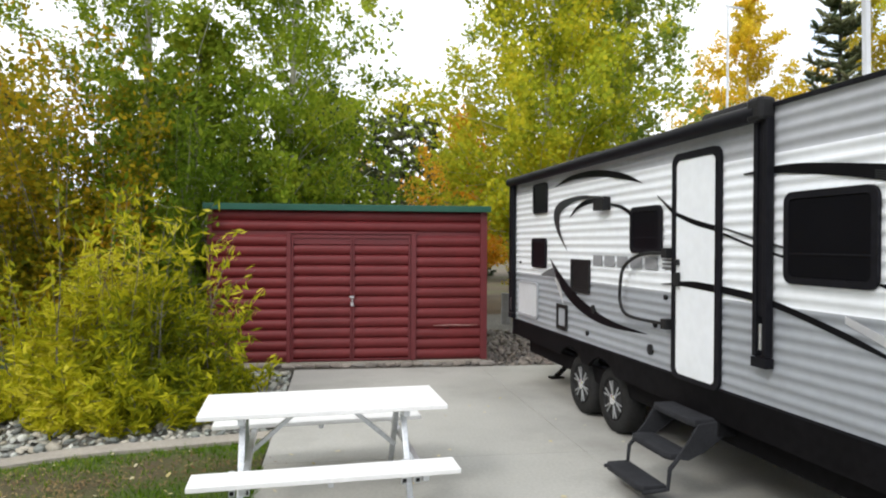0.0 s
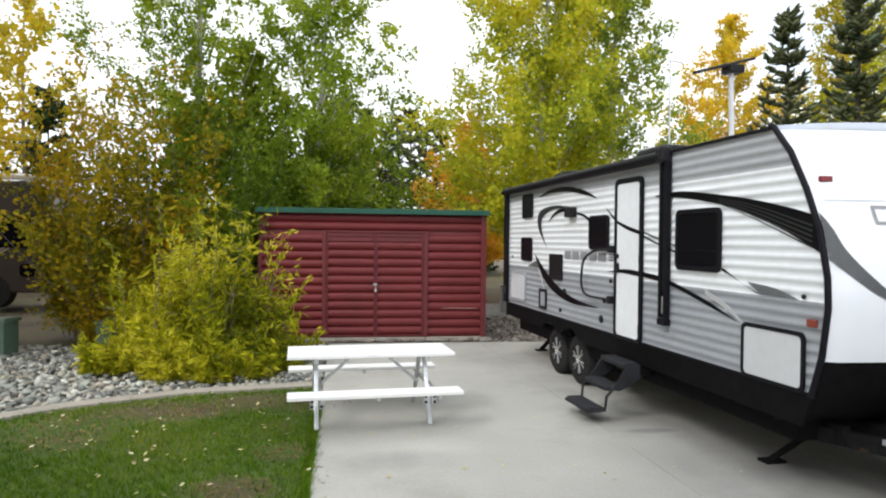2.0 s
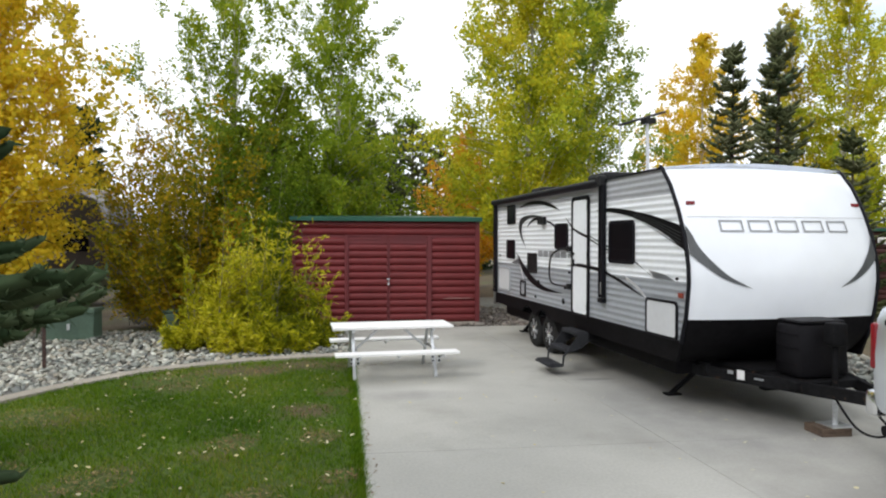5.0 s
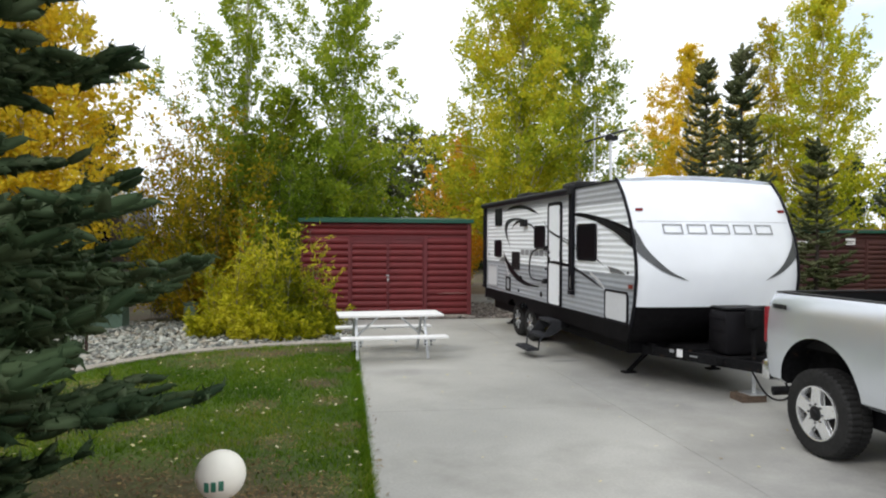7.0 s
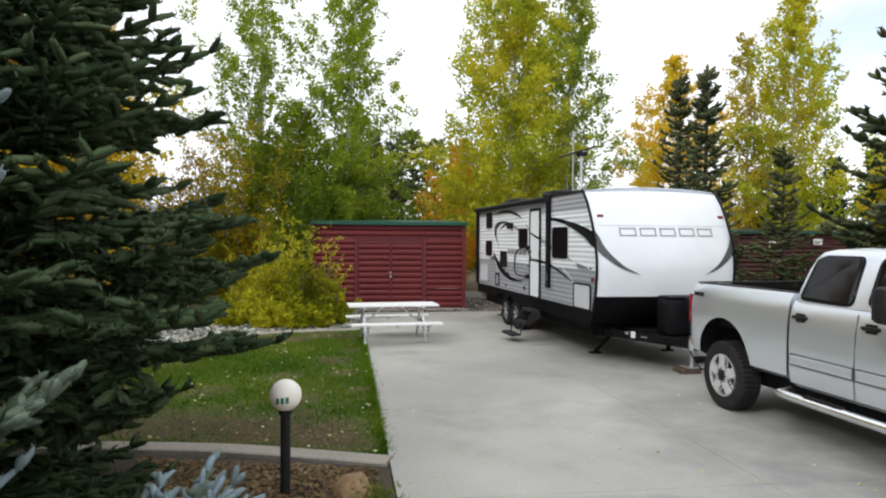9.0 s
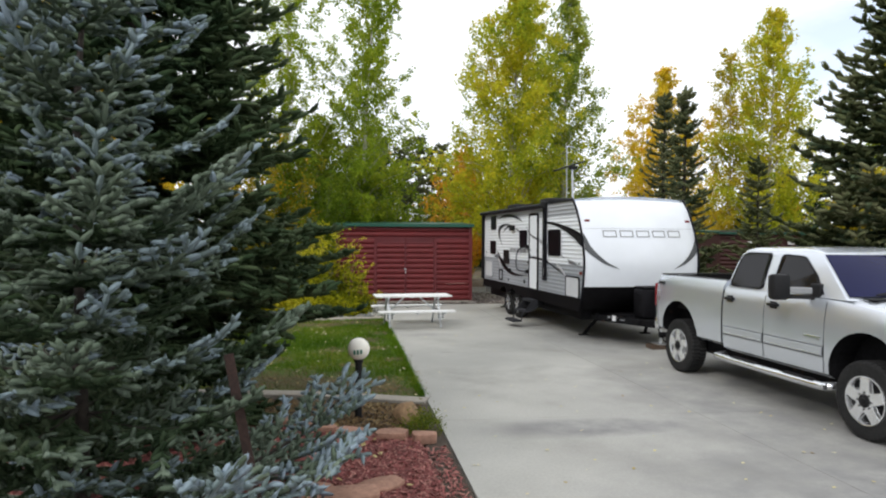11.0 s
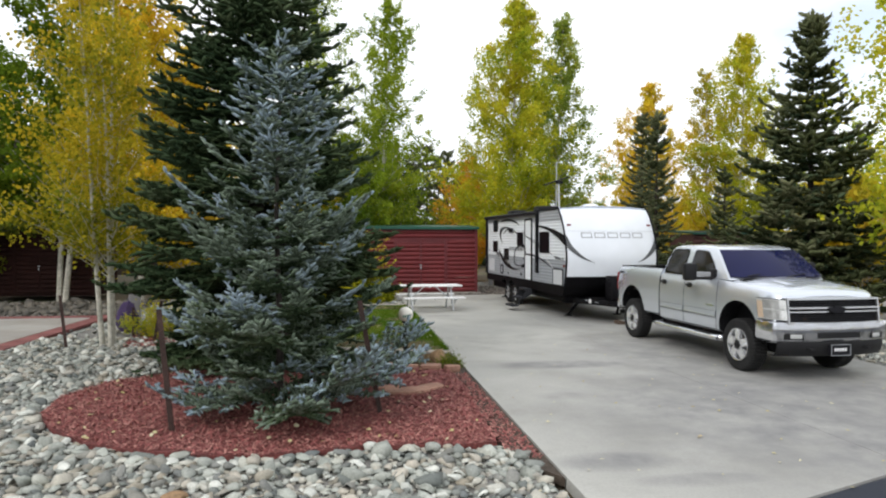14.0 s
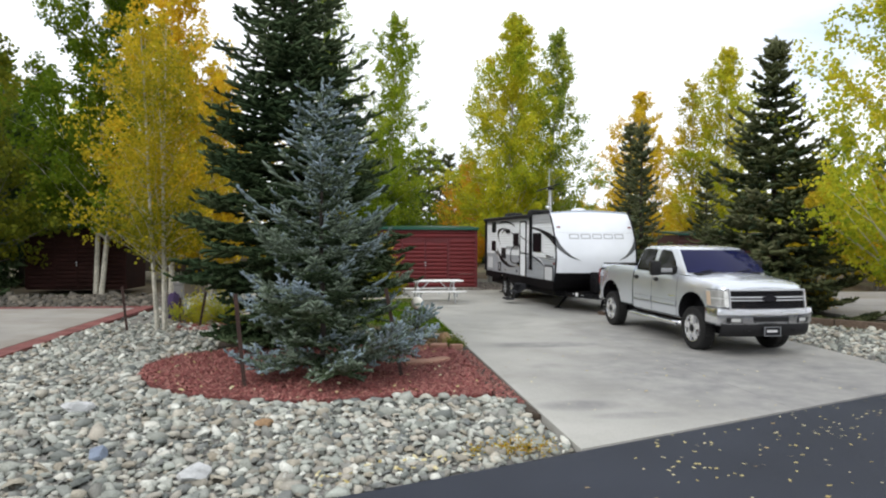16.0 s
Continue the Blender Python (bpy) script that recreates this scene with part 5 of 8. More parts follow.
    swoosh(t, [(5.62, 1.93), (5.95, 2.18), (6.05, 2.39), (5.86, 2.53), (5.3, 2.57), (4.74, 2.53)], [(5.62, 1.94), (5.83, 2.16), (5.86, 2.36), (5.66, 2.46), (5.3, 2.52), (4.74, 2.50)], chr_, "curled charcoal side stripe")
    swoosh(t, [(5.55, 2.34), (5.35, 2.45), (5.1, 2.51), (4.74, 2.50)], [(5.55, 2.33), (5.3, 2.42), (5.0, 2.46), (4.74, 2.46)], blk, "black side stripe")
    swoosh(t, [(4.50, 2.44), (4.25, 2.40), (4.06, 2.33)], [(4.50, 2.42), (4.25, 2.36), (4.06, 2.28)], blk, "black side stripe")
    swoosh(t, [(3.60, 2.46), (3.32, 2.31), (3.27, 2.29)], [(3.60, 2.45), (3.33, 2.27), (3.27, 2.25)], blk, "thin black stripe")
    swoosh(t, [(3.26, 2.29), (3.0, 2.22), (2.73, 2.165)], [(3.26, 2.255), (3.0, 2.175), (2.73, 2.12)], blk, "black door stripe", 14, 0.017)
    swoosh(t, [(2.66, 2.15), (2.3, 2.07), (1.99, 2.0)], [(2.66, 2.135), (2.3, 2.05), (1.99, 1.985)], chr_, "thin charcoal stripe")
    swoosh(t, [(2.66, 2.11), (2.3, 2.01), (1.99, 1.94)], [(2.66, 2.09), (2.3, 1.99), (1.99, 1.92)], blk, "thin black stripe")
    swoosh(t, [(3.52, 1.665), (3.34, 1.685)], [(3.52, 1.66), (3.34, 1.665)], blk, "black side stripe")
    swoosh(t, [(3.26, 1.70), (3.0, 1.715), (2.73, 1.705)], [(3.26, 1.67), (3.0, 1.66), (2.73, 1.645)], blk, "black door stripe", 14, 0.017)
    swoosh(t, [(2.66, 1.70), (2.3, 1.67), (2.02, 1.62), (1.47, 1.49), (1.03, 1.35)], [(2.66, 1.645), (2.3, 1.615), (1.95, 1.56), (1.4, 1.43), (1.03, 1.345)], blk, "black side stripe")
    swoosh(t, [(6.16, 1.83), (5.71, 1.59), (5.19, 1.38), (4.51, 1.23), (3.76, 1.185)], [(6.16, 1.82), (5.84, 1.50), (5.31, 1.27), (4.61, 1.16), (3.76, 1.18)], blk, "curved black rear stripe")
    swoosh(t, [(6.02, 1.595), (5.8, 1.35), (5.68, 1.22)], [(5.88, 1.595), (5.78, 1.42), (5.68, 1.21)], wht, "white stripe")
    swoosh(t, [(6.5, 1.608), (6.2, 1.69), (6.02, 1.72)], [(6.5, 1.606), (6.2, 1.606), (5.95, 1.606)], gry, "grey flash")
    swoosh(t, [(1.30, 1.80), (1.06, 1.72), (0.76, 1.615)], [(1.22, 1.80), (1.0, 1.70), (0.76, 1.605)], blk, "black stripe below the window")
    swoosh(t, [(0.90, 1.705), (0.55, 1.67), (0.30, 1.605)], [(0.74, 1.608), (0.55, 1.606), (0.30, 1.603)], gry, "grey flash")
    swoosh(t, [(1.50, 1.597), (1.18, 1.49), (0.955, 1.36), (0.86, 1.33)], [(1.50, 1.55), (1.22, 1.45), (0.96, 1.34), (0.86, 1.328)], wht, "white stripe")
    # name bars on the side and on the front
    for k in range(5):
        bm = bmesh.new()
        y = 4.90 - 0.275 * k
        box(bm, -0.0165, -0.0125, y - 0.22, y, 1.785, 1.895)
        part("name_bar", bm, "decal_grey", t, "plain grey letter bar")
    for k in range(3):
        bm = bmesh.new()
        box(bm, -0.0165, -0.0125, 3.36, 3.50, 1.80 + 0.035 * k, 1.815 + 0.035 * k)
        part("name_bar", bm, "decal_char", t)

    def on_cap(x, z, off):
        u = (x - 1.23) / 1.235
        e = 1 - abs(u)
        return Vector((x, front_y(z) + 0.05 - 0.10 * (1 - u * u) - 0.05 * (1 - max(0.0, 1 - e / 0.07) ** 2) - off, z))

    def cap_patch(name, up, lo, mat, label, n=20, off=0.011):
        bm = bmesh.new()
        a = [bm.verts.new(on_cap(p.x, p.y, off)) for p in curve_at(up, n)]
        b = [bm.verts.new(on_cap(p.x, p.y, off)) for p in curve_at(lo, n)]
        for i in range(n - 1):
            bm.faces.new((a[i], a[i + 1], b[i + 1], b[i]))
        part(name, bm, mat, t, label)

    cap_patch("stripe", [(0.02, 2.27), (0.14, 1.98), (0.40, 1.70), (0.70, 1.53)], [(0.02, 1.93), (0.12, 1.82), (0.38, 1.64), (0.70, 1.528)], chr_, "charcoal front stripe")
    cap_patch("stripe", [(2.44, 2.27), (2.32, 1.98), (2.10, 1.70), (1.86, 1.53)], [(2.44, 1.93), (2.36, 1.82), (2.13, 1.64), (1.86, 1.528)], chr_, "charcoal front stripe")
    for k in range(5):
        x = 0.40 + 0.345 * k
        for x0, x1, z0, z1 in ((x, x + 0.28, 2.305, 2.325), (x, x + 0.28, 2.185, 2.205), (x, x + 0.022, 2.205, 2.305), (x + 0.258, x + 0.28, 2.205, 2.305)):
            cap_patch("name_bar", [(x0, z1), (x1, z1)], [(x0, z0), (x1, z0)], gry, "outlined plain grey bar", 6)
    cap_patch("cap_seam", [(0.06, 2.365), (1.23, 2.365), (2.40, 2.365)], [(0.06, 2.36), (1.23, 2.36), (2.40, 2.36)], gry, "thin seam line", 20)
    for x in (0.14, 2.32):
        bm = bmesh.new()
        c = on_cap(x, 2.53, 0.012)
        box(bm, x - 0.05, x + 0.05, c.y - 0.012, c.y + 0.02, 2.505, 2.55, 0.006)
        part("clearance_lamp", bm, "lamp_red", t, "small red clearance lamp")
    return t


travel_trailer()
for z in range(2):
    bm = bmesh.new()
    box(bm, 4.24, 4.58, 1.28, 1.58, 0.045 * z, 0.045 * z + 0.043, 0.005)
    tagged(part("wood_block", bm, "timber"), "wooden block under the tongue jack", "block", "jack blocks")


# ---- pickup truck ----
def cut(ob, cutters):
    """Cuts closed shapes out of a part and bakes the result into its mesh."""
    made = []
    for bm in cutters:
        c = new("cutter", finish(bm, "cutter", "chassis"))
        c.parent = ob.parent
        made.append(c)
        md = ob.modifiers.new("cut", "BOOLEAN")
        md.operation, md.object, md.solver, md.material_mode = "DIFFERENCE", c, "EXACT", "TRANSFER"
    bpy.context.view_layer.update()
    me = bpy.data.meshes.new_from_object(ob.evaluated_get(bpy.context.evaluated_depsgraph_get()))
    ob.modifiers.clear()
    ob.data = me
    for c in made:
        bpy.data.objects.remove(c)


def loft(bm, sections):
    """Joins cross-sections of equal length, closed at both ends."""
    rings = [[bm.verts.new(p) for p in s] for s in sections]
    n = len(rings[0])
    for a, b in zip(rings, rings[1:]):
        for i in range(n):
            bm.faces.new((a[i], a[(i + 1) % n], b[(i + 1) % n], b[i]))
    bm.faces.new(rings[0][::-1])
    bm.faces.new(rings[-1])


def body_section(y, w, zb, zt, crown=0.0, shoulder=0.10):
    half = [(0.0, zb), (w - 0.10, zb), (w - 0.02, zb + 0.05), (w + 0.005, zb + 0.22), (w + 0.012, (zb + zt) / 2 + 0.05), (w - 0.005, zt - 0.20), (w - 0.03, zt - 0.09), (w - 0.065, zt - 0.03), (w - shoulder - 0.03, zt), ((w - shoulder) * 0.5, zt + crown * 0.75), (0.0, zt + crown)]
    left = [(-x, z) for x, z in half[1:-1]][::-1]
    return [(x, y, z) for x, z in half + left]


def truck_wheel(parent, side, y, r=0.425):
    """side -1: the outer face looks to -x."""
    w = new("wheel")
    w.parent = parent
    x = 0.985 * side
    s = -side
    bm = bmesh.new()
    # tread lugs: three steps of the ring to a lug, staggered between the two rows
    rings = []
    for rr, a, row in ((0.60, 0.035, 0), (0.64, 0.01, 0), (0.80, -0.004, 0), (0.93, 0.004, 0), (0.965, 0.012, 1), (1.0, 0.03, 1), (1.0, 0.135, 1), (0.975, 0.137, 0), (0.975, 0.145, 0), (1.0, 0.147, 2), (1.0, 0.25, 2), (0.965, 0.268, 2), (0.93, 0.275, 0), (0.62, 0.27, 0)):
        ring = []
        for i in range(132):
            t = 2 * math.pi * i / 132
            q = r * rr - (0.014 if row and (i + 2 * row) % 3 == 0 else 0.0)
            ring.append(bm.verts.new((x + s * a, y + q * math.cos(t), r + q * math.sin(t))))
        rings.append(ring)
    for p, q in zip(rings, rings[1:]):
        for i in range(132):
            bm.faces.new((p[i], p[(i + 1) % 132], q[(i + 1) % 132], q[i]))
    part("tyre", bm, "rubber", w, "black all-terrain tyre", smooth=20)
    q = lambda l: [(a, s * b) for a, b in l]
    bm = bmesh.new()
    lathe(bm, q([(r * 0.63, 0.03), (r * 0.615, -0.003), (r * 0.585, 0.0), (r * 0.565, 0.03), (r * 0.555, 0.12)]), 48, (x, y, r), "x", cap=False)
    rim = part("rim", bm, "alloy", w, "polished five-spoke alloy rim", smooth=True)
    bm = bmesh.new()
    lathe(bm, q([(r * 0.545, 0.062), (r * 0.50, 0.075), (r * 0.16, 0.085)]), 40, (x, y, r), "x")
    part("dish", bm, "chassis", rim, "dark wheel dish", smooth=True)
    for i in range(5):
        a = 2 * math.pi * i / 5 + math.pi / 2
        bm = bmesh.new()
        m = Matrix.Translation((x, y, r)) @ Matrix.Rotation(a - math.pi / 2, 4, "X")
        pts = [(-0.075, r * 0.13), (-0.052, r * 0.32), (-0.060, r * 0.575), (0.060, r * 0.575), (0.052, r * 0.32), (0.075, r * 0.13)]
        plate(bm, pts, s * -0.004, s * 0.05, "x", 0.008)
        bmesh.ops.transform(bm, matrix=m, verts=bm.verts)
        part("spoke", bm, "alloy", rim)
    bm = bmesh.new()
    lathe(bm, q([(r * 0.17, 0.03), (r * 0.17, -0.008), (r * 0.14, -0.014), (r * 0.09, -0.016), (r * 0.085, -0.03), (r * 0.05, -0.034)]), 24, (x, y, r), "x")
    for i in range(8):
        a = 2 * math.pi * i / 8
        rod(bm, (x, y + 0.09 * math.cos(a), r + 0.09 * math.sin(a)), (x - s * 0.014, y + 0.09 * math.cos(a), r + 0.09 * math.sin(a)), 0.010, seg=6)
    part("hub", bm, "plastic_black", rim, "dark hub with wheel nuts", smooth=True)
    bm = bmesh.new()
    lathe(bm, q([(r * 0.54, 0.13), (r * 0.54, 0.24), (0.02, 0.24)]), 24, (x, y, r), "x")
    part("drum", bm, "chassis", rim)


def pickup():
    t = thing("pickup_truck", 4.755, -2.60, 0, 3.2, "silver crew-cab pickup truck parked on the pad", "pickup truck")
    t.scale = (0.955, 1.0, 1.0)
    F, R = -1.865, 1.865  # axles
    W = 0.985
    # lower body, front to tail
    bm = bmesh.new()
    S = [(-2.76, 0.79, 0.62, 1.255, 0.03), (-2.72, 0.865, 0.58, 1.305, 0.04), (-2.64, 0.93, 0.56, 1.34, 0.055), (-2.45, 0.968, 0.55, 1.375, 0.07), (-1.95, W, 0.55, 1.42, 0.075), (-1.66, W, 0.55, 1.455, 0.06), (-1.45, W, 0.55, 1.475, 0.03), (-1.2, W, 0.55, 1.485, 0.0), (0.4, W, 0.55, 1.495, 0.0), (0.655, W, 0.55, 1.50, 0.0)]
    loft(bm, [body_section(*a) for a in S])
    body = part("body", bm, "silver", t, "silver painted front body", smooth=30)

    def arch(y):
        b = bmesh.new()
        pts = [(y + 0.525 * math.cos(a), 0.62 + 0.525 * math.sin(a)) for a in np.linspace(-0.45, math.pi + 0.45, 26)]
        plate(b, pts, -1.3, -0.62, "x")
        plate(b, pts, 0.62, 1.3, "x")
        return b

    cut(body, [arch(F)])
    bm = bmesh.new()
    S = [(0.69, W, 0.60, 1.545, 0.0), (1.0, W, 0.60, 1.545, 0.0), (1.9, W, 0.60, 1.54, 0.0), (2.54, 0.975, 0.60, 1.535, 0.0), (2.63, 0.945, 0.64, 1.52, 0.0)]
    loft(bm, [body_section(*a, 0.06) for a in S])
    bed = part("cargo_bed", bm, "silver", t, "open silver cargo bed", smooth=30)
    inner = bmesh.new()
    box(inner, -0.80, 0.80, 0.76, 2.54, 1.0, 1.9)
    cut(bed, [arch(R), inner])
    bm = bmesh.new()
    for a in ((-0.89, -0.795, 0.73, 2.56), (0.795, 0.89, 0.73, 2.56), (-0.785, 0.785, 0.71, 0.765), (-0.785, 0.785, 2.525, 2.59)):
        box(bm, *a, 1.54, 1.558, 0.006)
    part("bed_rail", bm, "plastic_black", t, "black bed rail caps")
    bm = bmesh.new()
    box(bm, -0.796, -0.79, 0.77, 2.52, 1.0, 1.54)
    box(bm, 0.79, 0.796, 0.77, 2.52, 1.0, 1.54)
    box(bm, -0.789, 0.789, 0.77, 2.52, 1.0, 1.006)
    part("bed_liner", bm, "plastic_black", t)
    # Blocks added below cab and bed to keep light off the ground.
    bm = bmesh.new()
    box(bm, -0.60, 0.60, -1.45, 1.45, 0.36, 0.62, 0.05)
    box(bm, -0.46, 0.46, 1.45, 2.45, 0.50, 0.66, 0.04)
    part("underbody", bm, "chassis", t, "dark blocks added under the truck to deepen the shade")
    # wheel-arch lips and liners
    for y in (F, R):
        for s in (-1, 1):
            bm = bmesh.new()
            arcp = [(y + 0.505 * math.cos(a), 0.62 + 0.48 * math.sin(a)) for a in np.linspace(-0.35, math.pi + 0.35, 24)]
            tube(bm, [(s * 0.60, a, b) for a, b in arcp], 0.02, 6)
            part("arch_liner", bm, "chassis", t, smooth=True)
            bm = bmesh.new()
            plate(bm, [(y + 0.52 * math.cos(a), 0.62 + 0.525 * math.sin(a)) for a in np.linspace(-0.45, math.pi + 0.45, 22)], s * 0.60, s * 0.64, "x")
            part("inner_arch", bm, "chassis", t)
    # cab
    bm = bmesh.new()
    secs = []
    for z, ya, yb, w in ((1.46, -1.60, 0.68, 0.935), (1.60, -1.45, 0.665, 0.90), (1.80, -1.22, 0.615, 0.835), (1.93, -1.07, 0.56, 0.79), (1.99, -0.95, 0.51, 0.755), (2.025, -0.76, 0.40, 0.68), (2.043, -0.5, 0.15, 0.5)):
        ring = []
        for sx, sy, r, a in ((1, yb, 0.12, 0), (-1, yb, 0.12, 90), (-1, ya, 0.05, 180), (1, ya, 0.05, 270)):
            cx, cy = sx * (w - r), sy - r if a < 180 else sy + r
            for k in range(6):
                th = radians(a + 18 * k)
                ex = r * math.cos(th)
                ey = r * math.sin(th)
                yy = cy + ey
                ring.append((cx + ex, yy, z))
        # the windscreen bows forward in the middle
        ring = [(x, y - (0.10 * (1 - (x / w) ** 2) if y < (ya + yb) / 2 else -0.02 * (1 - (x / w) ** 2)), z) for x, y, z in ring]
        secs.append(ring)
    loft(bm, secs)
    part("cab_roof", bm, "silver", t, "silver cab pillars and roof", smooth=45)

    def cab_w(z):
        return float(np.interp(z, [1.46, 1.60, 1.80, 1.93, 1.99], [0.935, 0.90, 0.835, 0.79, 0.755]))

    def side_glass(pts, s):
        bm = bmesh.new()
        out = []
        for off in (0.010, -0.02):
            out.append([bm.verts.new((s * (cab_w(z) + off), y, z)) for y, z in pts])
        bm.faces.new(out[0])
        bm.faces.new(out[1][::-1])
        n = len(pts)
        for i in range(n):
            bm.faces.new((out[0][i], out[1][i], out[1][(i + 1) % n], out[0][(i + 1) % n]))
        return bm

    def smooth_poly(pts, n=6, k=0.16):
        out = []
        m = len(pts)
        for i in range(m):
            p0, p1, p2 = Vector(pts[i - 1]), Vector(pts[i]), Vector(pts[(i + 1) % m])
            a, b = p1 + (p0 - p1) * k, p1 + (p2 - p1) * k
            for j in range(n):
                u = j / (n - 1)
                out.append(tuple((a * (1 - u) + p1 * u) * (1 - u) + (p1 * (1 - u) + b * u) * u))
        return out

    for s in (-1, 1):
        for pts in ([(0.56, 1.50), (0.455, 1.90), (0.36, 1.95), (-0.13, 1.95), (-0.12, 1.49)], [(-0.33, 1.50), (-0.36, 1.94), (-0.76, 1.92), (-1.02, 1.72), (-1.20, 1.50)]):
            rim_pts = smooth_poly(pts)
            c = Vector((sum(p[0] for p in rim_pts), sum(p[1] for p in rim_pts))) / len(rim_pts)
            bm = side_glass([tuple(c + (Vector(p) - c) * 1.075) for p in rim_pts], s)
            for v in bm.verts:
                v.co.x -= s * 0.004
            win = part("window", bm, "black_trim", t, "black-edged side window")
            part("pane", side_glass(rim_pts, s), "dark_glass", win)
    # windscreen
    bm = bmesh.new()
    rows = []
    for z, y in ((1.50, -1.557), (1.60, -1.45), (1.72, -1.312), (1.84, -1.174), (1.955, -1.022)):
        w = cab_w(z) - 0.008
        rows.append([bm.verts.new((w * u, y - 0.10 * (1 - (w * u / cab_w(z)) ** 2) - 0.012, z + 0.006)) for u in np.linspace(-1, 1, 15)])
    for a, b in zip(rows, rows[1:]):
        for i in range(14):
            bm.faces.new((a[i], a[i + 1], b[i + 1], b[i]))
    ws = part("windscreen", bm, "windscreen", t, "tinted windscreen", smooth=True)
    for s in (-1, 1):
        bm = bmesh.new()
        tube(bm, [(s * 0.10, -1.70, 1.505), (s * 0.45 - 0.2, -1.665, 1.53), (s * 0.45 + 0.1, -1.60, 1.555)], 0.009, 6)
        part("wiper", bm, "plastic_black", ws)
    bm = bmesh.new()
    box(bm, -0.80, 0.80, -1.78, -1.64, 1.478, 1.492, 0.004)
    part("cowl", bm, "plastic_black", t)
    # hood shape
    bm = bmesh.new()
    rows = []
    for y, z, w in ((-1.80, 1.505, 0.42), (-2.0, 1.50, 0.44), (-2.35, 1.465, 0.46), (-2.66, 1.372, 0.47)):
        rows.append([bm.verts.new((w * u, y, z + 0.028 * (1 - u ** 6) - 0.03)) for u in np.linspace(-1, 1, 11)])
    for a, b in zip(rows, rows[1:]):
        for i in range(10):
            bm.faces.new((a[i], a[i + 1], b[i + 1], b[i]))
    part("hood_bulge", bm, "silver", t, smooth=True)
    # door seams, handles, mouldings
    for s in (-1, 1):
        x = s * (W + 0.013)
        for y in (-1.29, -0.235, 0.67):
            bm = bmesh.new()
            tube(bm, [(s * (W - 0.028), y, 1.42), (s * (W + 0.006), y, 1.22), (s * (W + 0.013), y + 0.005, 0.95), (s * (W + 0.006), y + 0.01, 0.72), (s * (W - 0.01), y + 0.02, 0.60)], 0.0075 if y > 0.6 else 0.0036, 5)
            part("door_seam", bm, "plastic_black", t)
        for y in (-0.415, 0.495):
            d = new("door_handle")
            d.parent = t
            bm = bmesh.new()
            box(bm, *sorted((s * (W - 0.01), s * (W + 0.035))), y - 0.10, y + 0.10, 1.29, 1.325, 0.012)
            part("grip", bm, "plastic_black", d, smooth=True)
            bm = bmesh.new()
            box(bm, *sorted((s * (W - 0.01), s * (W + 0.012))), y - 0.06, y + 0.06, 1.26, 1.35, 0.006)
            part("recess", bm, "plastic_black", d)
        for y0, y1 in ((-1.265, -0.26), (-0.21, 0.63)):
            bm = bmesh.new()
            box(bm, *sorted((s * (W + 0.002), s * (W + 0.028))), y0, y1, 0.80, 0.90, 0.008)
            part("side_moulding", bm, "silver", t)
            bm = bmesh.new()
            box(bm, *sorted((s * (W + 0.0285), s * (W + 0.032))), y0 + 0.015, y1 - 0.015, 0.81, 0.822, 0.001)
            part("chrome_strip", bm, "chrome", t)
            bm = bmesh.new()
            box(bm, *sorted((s * (W - 0.01), s * (W + 0.018))), y0 - 0.012, y1 + 0.012, 0.785, 0.913, 0.003)
            part("moulding_gasket", bm, "decal_char", t)
        bm = bmesh.new()
        box(bm, *sorted((s * (W + 0.004), s * (W + 0.022))), -1.24, -0.98, 0.985, 1.02, 0.003)
        part("badge_bar", bm, "chrome", t, "plain chrome badge bar")
        # running board
        b = new("running_board")
        b.parent = t
        bm = bmesh.new()
        tube(bm, curve_at([(s * 0.80, 0.86, 0.46), (s * 0.95, 0.78, 0.455), (s * 1.00, 0.6, 0.45), (s * 1.00, -1.1, 0.45), (s * 0.95, -1.29, 0.455), (s * 0.80, -1.36, 0.46)], 24), 0.05, 10)
        part("tube", bm, "chrome", b, "chrome side step tube", smooth=True)
        for y0, y1 in ((-1.15, -0.65), (-0.1, 0.4)):
            bm = bmesh.new()
            box(bm, *sorted((s * 0.965, s * 1.04)), y0, y1, 0.492, 0.51, 0.004)
            part("step_pad", bm, "plastic_black", b)
        # mirror
        mi = new("tow_mirror")
        mi.parent = t
        tagged(mi, "large black tow mirror")
        bm = bmesh.new()
        box(bm, *sorted((s * 1.13, s * 1.37)), -0.92, -0.78, 1.41, 1.725, 0.045)
        part("housing", bm, "plastic_black", mi, smooth=True)
        bm = bmesh.new()
        beam(bm, (s * 0.90, -1.06, 1.455), (s * 1.15, -0.86, 1.455), 0.05, 0.055, 0.008)
        box(bm, *sorted((s * 0.87, s * 0.95)), -1.17, -1.0, 1.46, 1.62, 0.02)
        part("arm", bm, "plastic_black", mi)
        bm = bmesh.new()
        beam(bm, (s * 0.91, -1.05, 1.53), (s * 1.14, -0.86, 1.53), 0.05, 0.075, 0.01)
        part("arm_cover", bm, "decal_grey", mi, "pale mirror arm cover")
        bm = bmesh.new()
        box(bm, *sorted((s * 1.15, s * 1.35)), -0.778, -0.774, 1.44, 1.70)
        part("mirror_glass", bm, "chrome", mi)
        # rear badge and tail lamp
        for k in range(3):
            bm = bmesh.new()
            box(bm, *sorted((s * (W - 0.012), s * (W + 0.010))), 2.30 + 0.07 * k, 2.345 + 0.07 * k, 1.385, 1.43, 0.002)
            part("badge_bar", bm, "plastic_black", t, "plain dark badge bar")
        bm = bmesh.new()
        box(bm, *sorted((s * 0.82, s * 0.974)), 2.60, 2.655, 1.00, 1.39, 0.02)
